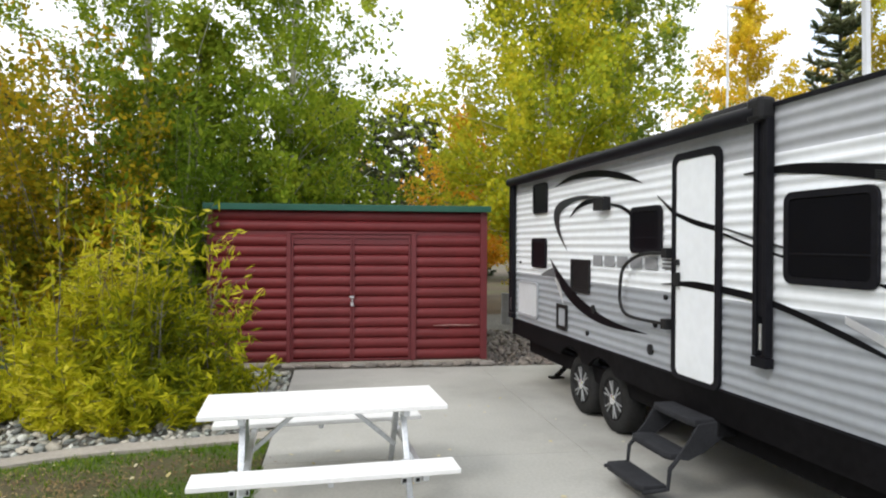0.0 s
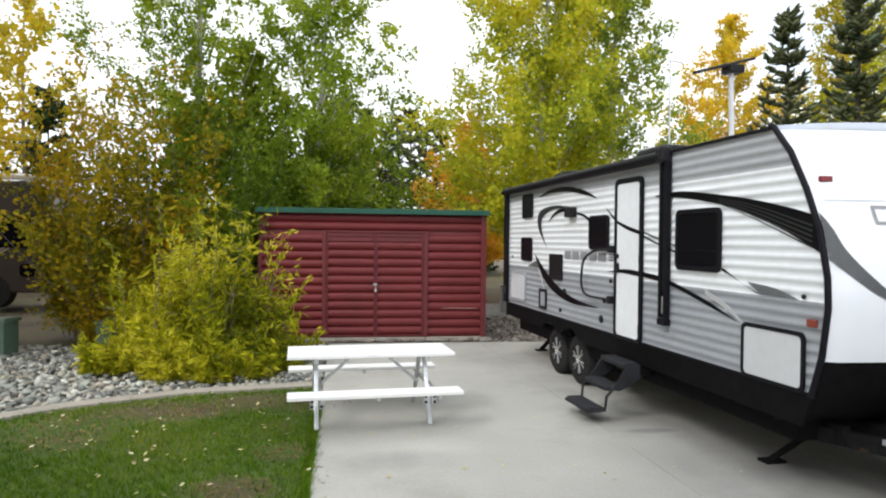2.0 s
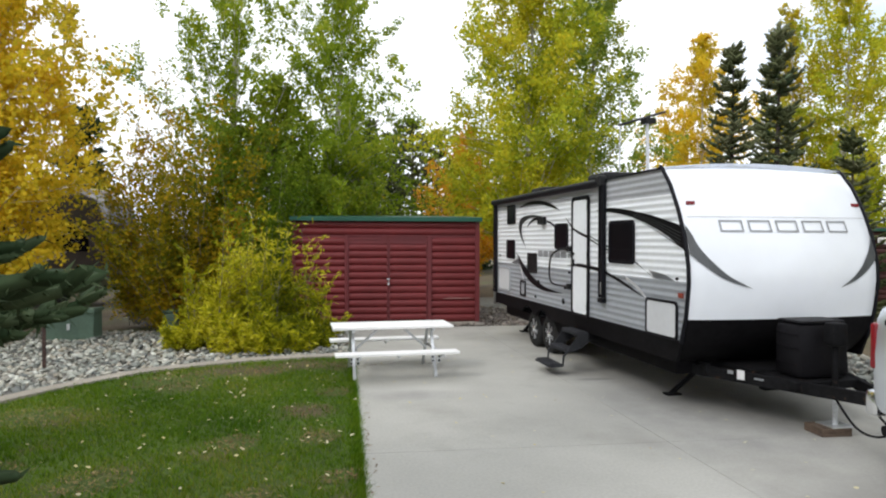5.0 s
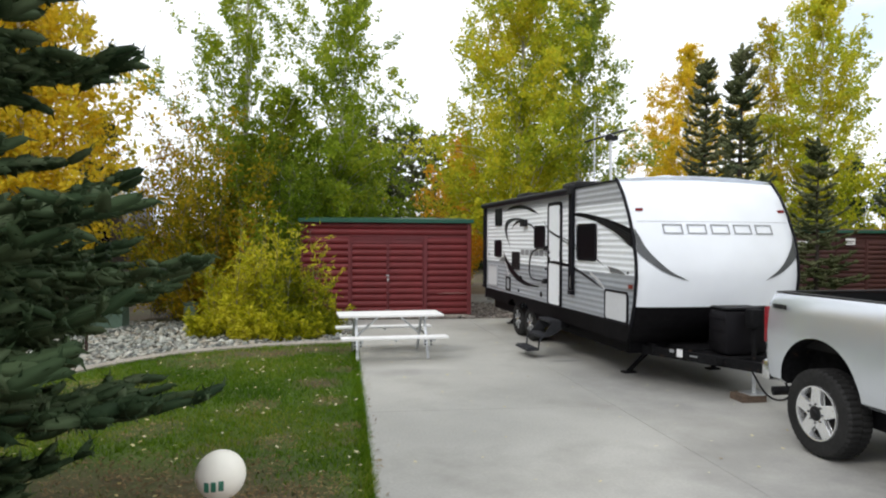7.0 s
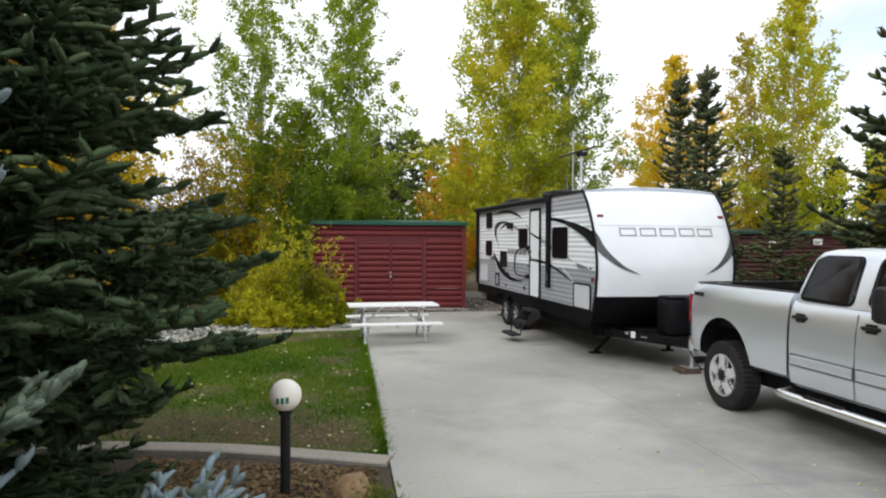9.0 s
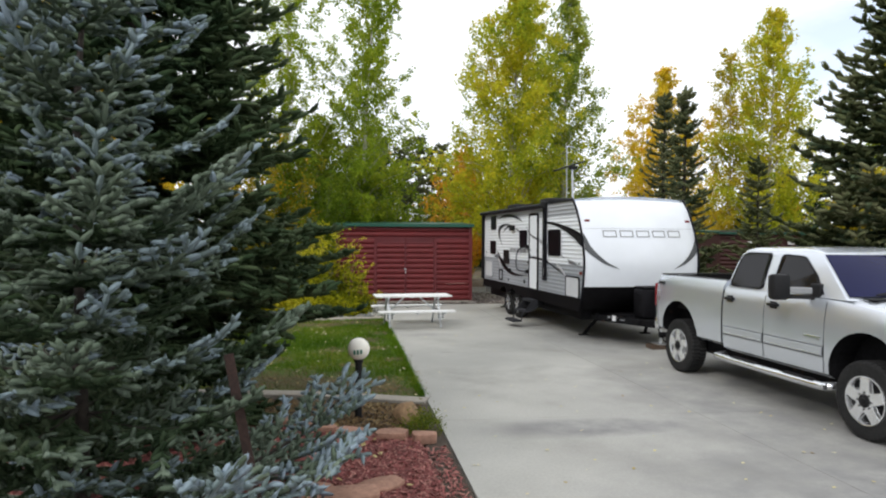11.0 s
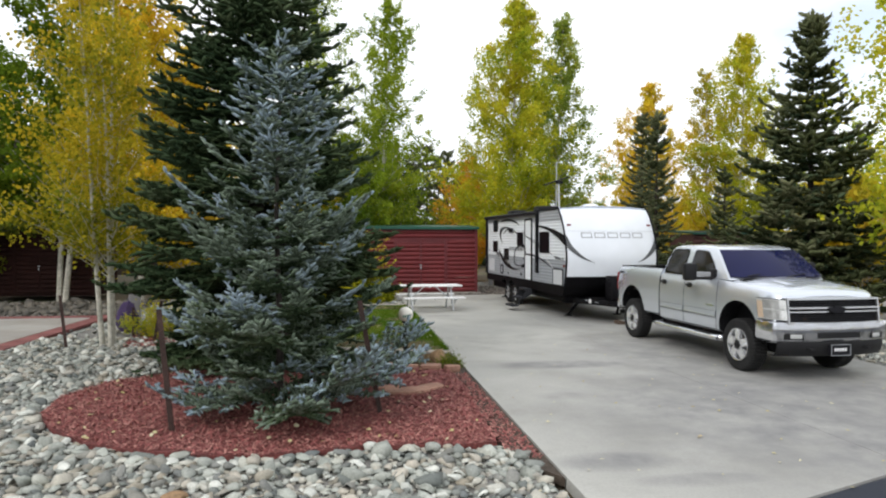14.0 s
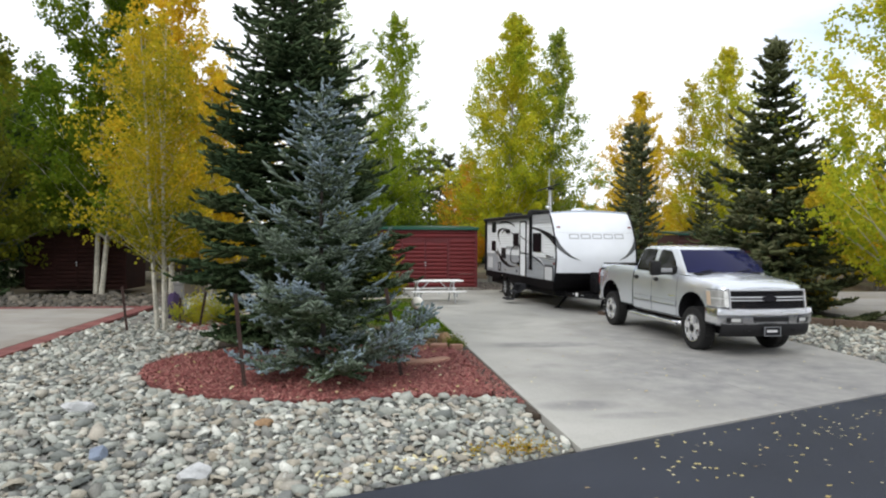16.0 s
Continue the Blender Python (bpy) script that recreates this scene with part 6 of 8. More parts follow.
        part("tail_lamp", bm, "lamp_red", t, "red tail lamp", smooth=True)
        # headlamp
        h = new("headlamp")
        h.parent = t
        plan = [(0.825, -2.85), (0.855, -2.835), (0.885, -2.80), (0.93, -2.735), (0.97, -2.64), (1.0, -2.53), (1.015, -2.42)]

        def lamp_face(i0, i1, z0, z1, off, thick):
            b = bmesh.new()
            rows = [[b.verts.new((s * (x + off * 0.5), y - off + (z - 0.95) * 0.16, z)) for x, y in plan[i0:i1 + 1]] for z in (z0, (z0 + z1) / 2, z1)]
            for p, q in zip(rows, rows[1:]):
                for i in range(len(p) - 1):
                    b.faces.new((p[i], p[i + 1], q[i + 1], q[i]))
            bmesh.ops.recalc_face_normals(b, faces=b.faces)
            bmesh.ops.solidify(b, geom=b.faces[:], thickness=thick)
            return b

        part("lamp_rim", lamp_face(0, 6, 0.915, 1.245, 0.0, 0.02), "plastic_black", h)
        part("lens", lamp_face(0, 6, 0.927, 1.233, 0.010, 0.008), "lamp_clear", h, "clear headlamp lens", smooth=True)
        part("corner_lens", lamp_face(5, 6, 0.945, 1.20, 0.016, 0.006), "lamp_amber", h, "amber corner lens")
        for i0, i1, z0, z1 in ((0, 2, 1.095, 1.222), (2, 5, 1.095, 1.222), (0, 2, 0.94, 1.07), (2, 5, 0.94, 1.07)):
            part("reflector", lamp_face(i0, i1, z0, z1, 0.015, 0.004), "lamp_bowl", h, smooth=True)
    # grille
    g = new("grille")
    g.parent = t
    tagged(g, "chrome grille with dark mesh")
    def lean(bm):
        for v in bm.verts:
            v.co.y += 0.025 * (v.co.x / 0.76) ** 2 + (v.co.z - 0.93) * 0.12
        return bm

    for z0, z1, y, m in ((0.865, 0.90, -2.905, "dull_chrome"), (1.045, 1.065, -2.915, "dull_chrome"), (1.10, 1.125, -2.92, "dull_chrome"), (1.23, 1.258, -2.905, "dull_chrome")):
        bm = bmesh.new()
        loft(bm, [[(x, y, z0), (x, y, z1), (x, -2.81, z1), (x, -2.81, z0)] for x in np.linspace(-0.82, 0.82, 13)])
        part("bar", lean(bm), m, g)
    bm = bmesh.new()
    loft(bm, [[(x, -2.865, 0.88), (x, -2.865, 1.25), (x, -2.74, 1.25), (x, -2.74, 0.88)] for x in np.linspace(-0.82, 0.82, 13)])
    part("mesh", lean(bm), "chassis", g, "black honeycomb mesh")
    for z in (0.93, 0.965, 1.0, 1.03, 1.155, 1.19):
        bm = bmesh.new()
        loft(bm, [[(x, -2.873, z - 0.004), (x, -2.873, z + 0.004), (x, -2.866, z + 0.004), (x, -2.866, z - 0.004)] for x in np.linspace(-0.79, 0.79, 13)])
        part("mesh_bar", lean(bm), "decal_black", g)
    for s in (-1, 1):
        bm = bmesh.new()
        box(bm, *sorted((s * 0.795, s * 0.825)), -2.905, -2.78, 0.87, 1.255, 0.006)
        part("bar", lean(bm), "dull_chrome", g)
    bm = bmesh.new()
    plate(bm, [(-0.15, 1.13), (-0.12, 1.165), (-0.06, 1.165), (-0.06, 1.18), (0.06, 1.18), (0.06, 1.165), (0.12, 1.165), (0.15, 1.13), (0.12, 1.09), (0.06, 1.09), (0.06, 1.075), (-0.06, 1.075), (-0.06, 1.09), (-0.12, 1.09)], -2.935, -2.90, "y", 0.004)
    for v in bm.verts:
        v.co.z -= 0.04
    part("emblem", bm, "decal_black", g, "plain dark emblem")
    # bumper
    b = new("front_bumper")
    b.parent = t
    tagged(b, "chrome front bumper")

    def bow(bm):
        for v in bm.verts:
            v.co.y += 0.17 * abs(v.co.x / 1.0) ** 3

    bm = bmesh.new()
    rows = []
    for z, y in ((0.905, -2.88), (0.895, -2.945), (0.84, -2.97), (0.74, -2.97), (0.64, -2.95), (0.595, -2.92), (0.595, -2.79)):
        rows.append([bm.verts.new((1.0 * u, y, z)) for u in np.linspace(-1.03, 1.03, 29)])
    for p, q in zip(rows, rows[1:]):
        for i in range(28):
            bm.faces.new((p[i], p[i + 1], q[i + 1], q[i]))
    bow(bm)
    bmesh.ops.solidify(bm, geom=bm.faces[:], thickness=0.02)
    part("bumper_bar", bm, "chrome", b, smooth=True)
    for s in (-1, 1):
        bm = bmesh.new()
        box(bm, *sorted((s * 0.92, s * 1.03)), -2.80, -2.36, 0.61, 0.905, 0.035)
        part("bumper_end", bm, "chrome", b, smooth=True)
    bm = bmesh.new()
    box(bm, -0.37, 0.37, -2.98, -2.94, 0.665, 0.755, 0.008)
    part("air_slot", bm, "plastic_black", b, "black air slot")
    bm = bmesh.new()
    rows = []
    for z, y in ((0.63, -2.93), (0.57, -2.945), (0.45, -2.92), (0.38, -2.85), (0.38, -2.7)):
        rows.append([bm.verts.new((0.96 * u, y, z)) for u in np.linspace(-1, 1, 21)])
    for p, q in zip(rows, rows[1:]):
        for i in range(20):
            bm.faces.new((p[i], p[i + 1], q[i + 1], q[i]))
    bow(bm)
    part("valance", bm, "plastic_black", b, "black lower valance", smooth=True)
    for s in (-1, 1):
        bm = bmesh.new()
        box(bm, *sorted((s * 0.60, s * 0.88)), -2.97, -2.85, 0.645, 0.74, 0.012)
        for v in bm.verts:
            v.co.y += 0.17 * abs(v.co.x) ** 3 - 0.008
        part("surround", bm, "plastic_black", b)
        bm = bmesh.new()
        box(bm, *sorted((s * 0.63, s * 0.80)), -2.98, -2.89, 0.66, 0.725, 0.012)
        for v in bm.verts:
            v.co.y += 0.17 * abs(v.co.x) ** 3 - 0.008
        part("fog_lens", bm, "lamp_clear", b, "clear fog lamp lens")
        bm = bmesh.new()
        tube(bm, [(s * 0.48, -2.92, 0.51), (s * 0.48, -3.01, 0.51), (s * 0.53, -3.01, 0.51), (s * 0.53, -2.92, 0.51)], 0.016, 6)
        part("tow_hook", bm, "plastic_black", b)
    n = new("number_plate")
    n.parent = t
    tagged(n, "dark plate with plain pale bars")
    bm = bmesh.new()
    box(bm, -0.17, 0.17, -3.0, -2.925, 0.41, 0.57, 0.004)
    part("plate", bm, "decal_black", n)
    for k in range(5):
        bm = bmesh.new()
        box(bm, -0.115 + 0.045 * k, -0.082 + 0.045 * k, -3.0035, -3.0005, 0.475, 0.52)
        part("plate_bar", bm, "decal_white", n)
    bm = bmesh.new()
    ring_plate(bm, rounded(-0.175, 0.175, 0.405, 0.575, 0.01, 2), rounded(-0.165, 0.165, 0.415, 0.565, 0.01, 2), -3.006, -3.0005, "y")
    part("plate_frame", bm, "decal_grey", n)
    # rear bumper, underside
    bm = bmesh.new()
    box(bm, -0.92, 0.92, 2.62, 2.76, 0.58, 0.80, 0.035)
    part("rear_bumper", bm, "chrome", t, "chrome rear bumper", smooth=True)
    bm = bmesh.new()
    box(bm, -0.04, 0.04, 2.55, 3.0, 0.46, 0.54, 0.008)
    rod(bm, (0, 2.98, 0.5), (0, 2.98, 0.62), 0.028, seg=12)
    part("hitch", bm, "chassis", t)
    bm = bmesh.new()
    rod(bm, (-0.72, 2.42, 0.52), (-0.97, 2.50, 0.50), 0.048, seg=14)
    part("exhaust_tip", bm, "chassis", t, smooth=True)
    # Made wide so that the ground under the truck gets darker.
    bm = bmesh.new()
    box(bm, -0.68, 0.68, -2.6, 2.55, 0.36, 0.62, 0.03)
    part("underbody", bm, "chassis", t)
    for y in (F, R):
        bm = bmesh.new()
        rod(bm, (-0.75, y, 0.42), (0.75, y, 0.42), 0.06, seg=12)
        part("axle", bm, "chassis", t, smooth=True)
        for s in (-1, 1):
            truck_wheel(t, s, y)
    return t


pickup()


# ---- plants ----
def unit_frames(rng, n, flat=0.0):
    """Random pairs of perpendicular unit vectors; flat: how far they keep level."""
    nrm = rng.normal(size=(n, 3))
    nrm[:, 2] += flat * np.sign(nrm[:, 2]) * 1.5
    nrm /= np.linalg.norm(nrm, axis=1, keepdims=True)
    a = np.cross(nrm, rng.normal(size=(n, 3)))
    a /= np.linalg.norm(a, axis=1, keepdims=True)
    return a, np.cross(nrm, a)


def leaf_quads(c, rng, length, width, along=None):
    """Pointed leaves at the centres c, as one quad each."""
    n = len(c)
    a, b = unit_frames(rng, n)
    if along is not None:
        a = along + 0.45 * rng.normal(size=(n, 3))
        a /= np.linalg.norm(a, axis=1, keepdims=True)
        b = np.cross(a, rng.normal(size=(n, 3)))
        b /= np.linalg.norm(b, axis=1, keepdims=True)
    s = rng.uniform(0.7, 1.3, (n, 1))
    l, w = a * length * 0.5 * s, b * width * 0.5 * s
    v = np.stack([c - l, c - l * 0.1 + w, c + l, c - l * 0.1 - w], 1).reshape(-1, 3)
    return v, np.arange(4 * n, dtype=np.int32).reshape(-1, 4)


def limb_path(p, d, length, rng, sag=0.0, steps=5, wander=0.12):
    pts = [Vector(p)]
    d = Vector(d).normalized()
    for i in range(steps):
        d = (d + Vector(rng.normal(size=3)) * wander + Vector((0, 0, -sag))).normalized()
        pts.append(pts[-1] + d * length / steps)
    return pts


def aspen(seed, height, radius, base, leaves, leaf, bark, size=0.075, label="", name="aspen_tree", trunks=1, clump=0.33, limbs=46, trunk_r=0.11, rise=0.75, x=0.0, y=0.0, tilt=0.0, spire=1.8, loose=0.45):
    rng = np.random.default_rng(seed)
    t = thing(name, x, y, -0.1, rng.uniform(0, 360), label, "tree")
    wood = bmesh.new()
    centres = []
    for k in range(trunks):
        ang = rng.uniform(0, 6.28)
        off = Vector((math.cos(ang), math.sin(ang), 0)) * (0.0 if trunks == 1 else rng.uniform(0.1, 0.4))
        lean = Vector((off.x, off.y, 0)) * (0.25 if trunks > 1 else 0) + Vector((rng.normal() * 0.02 + tilt, rng.normal() * 0.02, 0))
        hk = height * rng.uniform(0.8, 1.0) if k else height
        pts, rs = [], []
        for i in range(12):
            u = i / 11
            w = Vector((math.sin(u * 5 + seed + k), math.cos(u * 4 + seed * 2 + k), 0)) * 0.09 * u
            pts.append(off + lean * hk * u + w + Vector((0, 0, hk * u)))
            rs.append(trunk_r * (1 - 0.93 * u) + 0.004)
        tube(wood, pts, rs, 8)

        def on_trunk(u):
            f = min(u, 0.999) * 11
            i = int(f)
            return pts[i].lerp(pts[i + 1], f - i)

        nl = limbs // trunks
        for j in range(nl):
            u = base / height + (1 - base / height) * ((j + rng.uniform(0, 1)) / nl) ** 1.18
            f = (u - base / height) / (1 - base / height)
            env = radius * 1.12 * min(1.0, 0.62 + f / 0.28 * 0.38) * (1 - f ** spire) ** 0.9 * rng.uniform(1 - 1.1 * loose, 1.10) + 0.12
            az = j * 2.4 + rng.uniform(-0.6, 0.6)
            el = rng.uniform(0.75, 1.15) * rise + 0.30 * f
            d = Vector((math.cos(az) * math.cos(el), math.sin(az) * math.cos(el), math.sin(el)))
            reach = env / max(0.42, math.cos(el)) * 0.92
            foot = max(base / height * 0.9, u * 0.99 - 0.75 * reach * math.sin(el) / height)
            path = limb_path(on_trunk(foot), d, reach, rng, 0.03)
            r0 = max(0.008, trunk_r * (1 - u) * 0.38)
            tube(wood, path if size < 0.2 else path[::5], [r0 * (1 - 0.17 * q) for q in range(6)] if size < 0.2 else [r0, r0 * 0.2], 4 if size < 0.2 else 3)
            for q in range(1, 6):
                for _ in range(2 if q < 5 else 3):
                    e = (path[q] - path[q - 1]).normalized() + Vector(rng.normal(size=3)) * 0.62 + Vector((0, 0, 0.45))
                    tw = limb_path(path[q], e, (0.35 + env * 0.26) * rng.uniform(0.5, 1.2), rng, 0.02, 3)
                    if size < 0.1 and rng.uniform() < 0.22:
                        tube(wood, tw[::3], [r0 * 0.22, 0.003], 3)
                    for b in tw[1:]:
                        if rng.uniform() < 0.85:
                            centres.append((b, rng.uniform(0.5, 1.15) * min(1.0, 0.5 + 0.7 * env / radius)))
        for q in range(8):
            centres.append((on_trunk(0.86 + 0.019 * q) + Vector(rng.normal(size=3)) * 0.08, 0.35))
    part("trunk", wood, bark, t, smooth=60)
    per = max(4, leaves // len(centres))
    c = np.array([list(p) for p, _ in centres])
    w = np.array([s for _, s in centres])
    n = rng.poisson(per * rng.uniform(1 - loose * 1.3, 1 + loose * 1.3, len(c)) * w / w.mean())
    idx = np.repeat(np.arange(len(c)), n)
    ball = rng.normal(size=(len(idx), 3))
    ball *= (rng.uniform(0, 1, len(idx)) ** 0.5 / np.linalg.norm(ball, axis=1))[:, None]
    pos = c[idx] + ball * clump * 0.85 * w[idx][:, None] * np.array([0.95, 0.95, 0.9])
    pos = pos[pos[:, 2] > 0.25]
    v, f = leaf_quads(pos, rng, size * 1.1, size)
    if size > 0.2:
        f = f[:, :3]
    raw("crown", v, f, leaf, t)
    return t


def shrub(seed, x, y, height, rx, ry, stems, leaves, leaf, bark="bark_grey", length=0.085, width=0.022, label="", name="shrub", arch=0.10, low=0.0, upright=0.75, fluff=0.065):
    rng = np.random.default_rng(seed)
    t = thing(name, x, y, -0.06, 0, label, "shrub")
    wood = bmesh.new()
    pts_all, dir_all = [], []
    for k in range(stems):
        a = rng.uniform(0, 6.28)
        q = math.sqrt(rng.uniform(0, 1))
        p = Vector((math.cos(a) * rx * q * 0.7, math.sin(a) * ry * q * 0.7, 0))
        h = height * (rng.uniform(0.3, 0.95) + 0.55 * max(0.0, rng.uniform(-1.2, 1.0))) * (1 - 0.3 * q * q)
        d = Vector((math.cos(a) * q * rx * 0.4 / height * 1.3, math.sin(a) * q * ry * 0.4 / height * 1.3, upright)) + Vector(rng.normal(size=3)) * 0.09
        path = limb_path(p, d, h, rng, 0.015, 6, arch)
        tube(wood, path, [0.011 * (1 - 0.14 * i) for i in range(7)], 4)
        for i in range(1, 7):
            for _ in range(3 if i < 6 else 2):
                s = path[i] + Vector(rng.normal(size=3)) * 0.02
                az = rng.uniform(0, 6.28)
                e = Vector((math.cos(az), math.sin(az), rng.uniform(0.1, 0.9)))
                tw = limb_path(s, e, rng.uniform(0.15, 0.42) * min(1.0, height / 2.2), rng, 0.03, 3, 0.12)
                if rng.uniform() < 0.4:
                    tube(wood, tw[::3], [0.004, 0.002], 3)
                for q2 in range(1, 4):
                    pts_all.append(list(tw[q2]))
                    dir_all.append(list((tw[q2] - tw[q2 - 1]).normalized()))
            if i >= 5:
                for _ in range(4):
                    pts_all.append(list(path[i].lerp(path[i - 1], rng.uniform(0, 1))))
                    dir_all.append(list((path[i] - path[i - 1]).normalized()))
    part("stem", wood, bark, t)
    c, d = np.array(pts_all), np.array(dir_all)
    idx = rng.integers(0, len(c), leaves)
    pos = c[idx] + rng.normal(size=(leaves, 3)) * fluff * (1 if length < 0.1 else 1.6)
    keep = pos[:, 2] > 0.05 + low
    v, f = leaf_quads(pos[keep], rng, length, width, d[idx][keep])
    raw("foliage", v, f, leaf, t)
    return t


def needles(p, q, rng, count, length, width, lean=0.75):
    """Needle triangles round every shoot from p to q (arrays)."""
    n = len(p)
    ax = q - p
    ln = np.linalg.norm(ax, axis=1, keepdims=True)
    ax = ax / ln
    u = np.cross(ax, np.array([[0.31, 0.17, 0.93]]))
    u /= np.linalg.norm(u, axis=1, keepdims=True) + 1e-9
    w = np.cross(ax, u)
    t = np.tile(np.linspace(0.0, 1.0, count), n) + rng.uniform(-0.04, 0.04, n * count)
    th = np.tile(np.arange(count) * 2.4, n) + np.repeat(rng.uniform(0, 6.28, n), count)
    r = lambda a: np.repeat(a, count, axis=0)
    side = r(u) * np.cos(th)[:, None] + r(w) * np.sin(th)[:, None]
    base = r(p) + r(ax * ln) * t[:, None]
    d = side + r(ax) * lean
    d /= np.linalg.norm(d, axis=1, keepdims=True)
    s = length * rng.uniform(0.75, 1.2, (n * count, 1))
    tip = base + d * s
    wv = np.cross(d, side + rng.normal(size=side.shape) * 0.6)
    wv /= np.linalg.norm(wv, axis=1, keepdims=True) + 1e-9
    v = np.stack([base - wv * width / 2, base + wv * width / 2, tip], 1).reshape(-1, 3)
    return v, np.arange(3 * n * count, dtype=np.int32).reshape(-1, 3)


def cores(p, q, rng, r):
    """A tapered three-sided body for every shoot from p to q."""
    n = len(p)
    ax = q - p
    ln = np.linalg.norm(ax, axis=1, keepdims=True)
    ax = ax / ln
    u = np.cross(ax, rng.normal(size=(n, 3)))
    u /= np.linalg.norm(u, axis=1, keepdims=True) + 1e-9
    w = np.cross(ax, u)
    rr = r * rng.uniform(0.8, 1.2, (n, 1))
    around = (u, w * 0.87 - u * 0.5, -w * 0.87 - u * 0.5)
    v = [p + d * rr * 0.8 for d in around] + [p + ax * ln * 0.45 + d * rr for d in around] + [p + ax * ln * 0.9 + d * rr * 0.72 for d in around] + [q + ax * rr * 0.45]
    v = np.stack(v, 1).reshape(-1, 3)
    f = []
    for k in (0, 3):
        for i in range(3):
            j = (i + 1) % 3
            f += [(k + i, k + j, k + 3 + j), (k + i, k + 3 + j, k + 3 + i)]
    f += [(6 + i, 6 + (i + 1) % 3, 9) for i in range(3)]
    f = (np.arange(n)[:, None, None] * 10 + np.array(f)[None]).reshape(-1, 3)
    return v, f


def spruce(seed, x, y, height, radius, whorl, branches, shoot, count, needle, nwidth, outer, inner, label, name="spruce_tree", skirt=0.05, droop=0.22, lift=0.3, power=0.85, order2=True, spacing=0.11, ragged=0.18, top_bare=0.3, turn=None, girth=0.0155, twigs=True, tips=(0.45, 2.2), tiers=0.5, core=0.0, low=None, flare=1.06, broad=0.42, step=0.0, gap=None, blue=1.0, shade=0.0, bushy=0.0):
    rng = np.random.default_rng(seed)
    t = thing(name, x, y, -0.08, rng.uniform(0, 360) if turn is None else turn, label, "tree")
    wood = bmesh.new()
    tube(wood, [(0.02 * math.sin(i), 0.02 * math.cos(i * 1.7), height * i / 9) for i in range(10)], [height * girth * (1 - 0.93 * i / 9) + 0.004 for i in range(10)], 9)
    A, B, far = [], [], []
    z = skirt * height + 0.12
    k = 0
    while z < height - top_bare * 0.3:
        f = z / height
        env = radius * (1 - f) ** power * (flare if f < 0.13 else 1.0) + 0.10
        env *= 1 + step * (1.0, -0.8, 0.1, -0.3)[k % 4]
        if gap and gap[0] < z < gap[1]:
            z, k = z + whorl * 0.5, k + 1
            continue
        nb = max(4, int(branches * (0.55 + 0.45 * (1 - f))))
        for j in range(nb):
            az = 6.283 * j / nb + k * 1.1 + rng.uniform(-0.25, 0.25)
            L = env * rng.uniform(1 - ragged * 1.6, 1 + ragged)
            if low and f < 0.13:
                c = math.cos(az - low)
                L *= 1 + 0.20 * c * c if c > 0 else 0.80 + 0.14 * c * c
            fringe = low is not None and f < 0.13 and math.cos(az - low) > 0.55
            side_blue = low is not None and f < 0.13 and math.cos(az - low) < -0.7
            dull = 0.0 if rng.uniform() < blue + 0.8 * f or fringe or side_blue else (0.40 if low is not None and f < 0.40 else 0.24)
            out = Vector((math.cos(az), math.sin(az), 0))
            side = Vector((-out.y, out.x, 0))
            slope = 0.30 * f ** 1.2 - droop * (1 - f) + rng.uniform(-0.07, 0.07) + (0.15 if fringe else 0.0)
            steps = max(3, int(L / spacing))
            p0 = Vector((0, 0, z + rng.uniform(-1, 1) * tiers * whorl))
            path = []
            bend = rng.uniform(-0.10, 0.10)
            for i in range(steps + 1):
                u = i / steps
                path.append(p0 + out * (L * u) + side * (bend * L * u * u) + Vector((0, 0, L * (slope * u * 1.2 - droop * 0.5 * u * (1 - u) + lift * u * u * u * (0.6 if f < 0.7 else 0.2)))))
            if twigs:
                tube(wood, path[::max(1, steps // 4)] + [path[-1]], [max(0.003, 0.012 * L * (1 - i / (len(path[::max(1, steps // 4)]) + 0.5))) for i in range(len(path[::max(1, steps // 4)]) + 1)], 4)
            for i in range(1, steps + 1):
                u = i / steps
                if u < 0.12:
                    continue
                d = (path[i] - path[i - 1]).normalized()
                A.append(path[i - 1]), B.append(path[i]), far.append(u + (0.12 if fringe else 0) - dull)
                reach = (broad * L * (1 - u) ** 0.8 * min(1, u * 2.2) + shoot) * rng.uniform(0.75, 1.2) * (1.3 if fringe else 1.0)
                for s in (-1, 1):
                    dd = (d * 0.75 + side * s * 0.85 + Vector((0, 0, rng.uniform(-0.22, 0.10) + 0.42 * u * u))).normalized()
                    q0 = path[i]
                    ns = max(1, int(reach / shoot))
                    for m in range(ns):
                        q1 = q0 + dd * shoot * rng.uniform(0.85, 1.15)
                        A.append(q0), B.append(q1), far.append(0.3 + 0.7 * max(u, (m + 1) / ns) - dull)
                        if order2 and ns > 1:
                            for s2 in (-1, 1):
                                if rng.uniform() < 0.8:
                                    e = (dd * 0.7 + d * s2 * 0.7 + Vector((0, 0, rng.uniform(-0.35, 0.10)))).normalized()
                                    A.append(q0.lerp(q1, 0.5)), B.append(q0.lerp(q1, 0.5) + e * shoot * rng.uniform(0.7, 1.1)), far.append(0.25 + 0.75 * max(u, (m + 0.6) / ns) - dull)
                        if f < 0.35 and rng.uniform() < (0.8 if fringe else bushy):
                            e = (dd * 0.55 + Vector((rng.normal() * 0.3, rng.normal() * 0.3, 0.75))).normalized()
                            A.append(q0), B.append(q0 + e * shoot * rng.uniform(0.7, 1.1)), far.append(0.3 + 0.7 * max(u, (m + 0.8) / ns) - dull)
                        q0 = q1
                        dd = (dd + Vector((0, 0, rng.uniform(-0.10, 0.12)))).normalized()
        z += whorl * rng.uniform(0.85, 1.15) * (1.0 if f < 0.75 else 0.8)
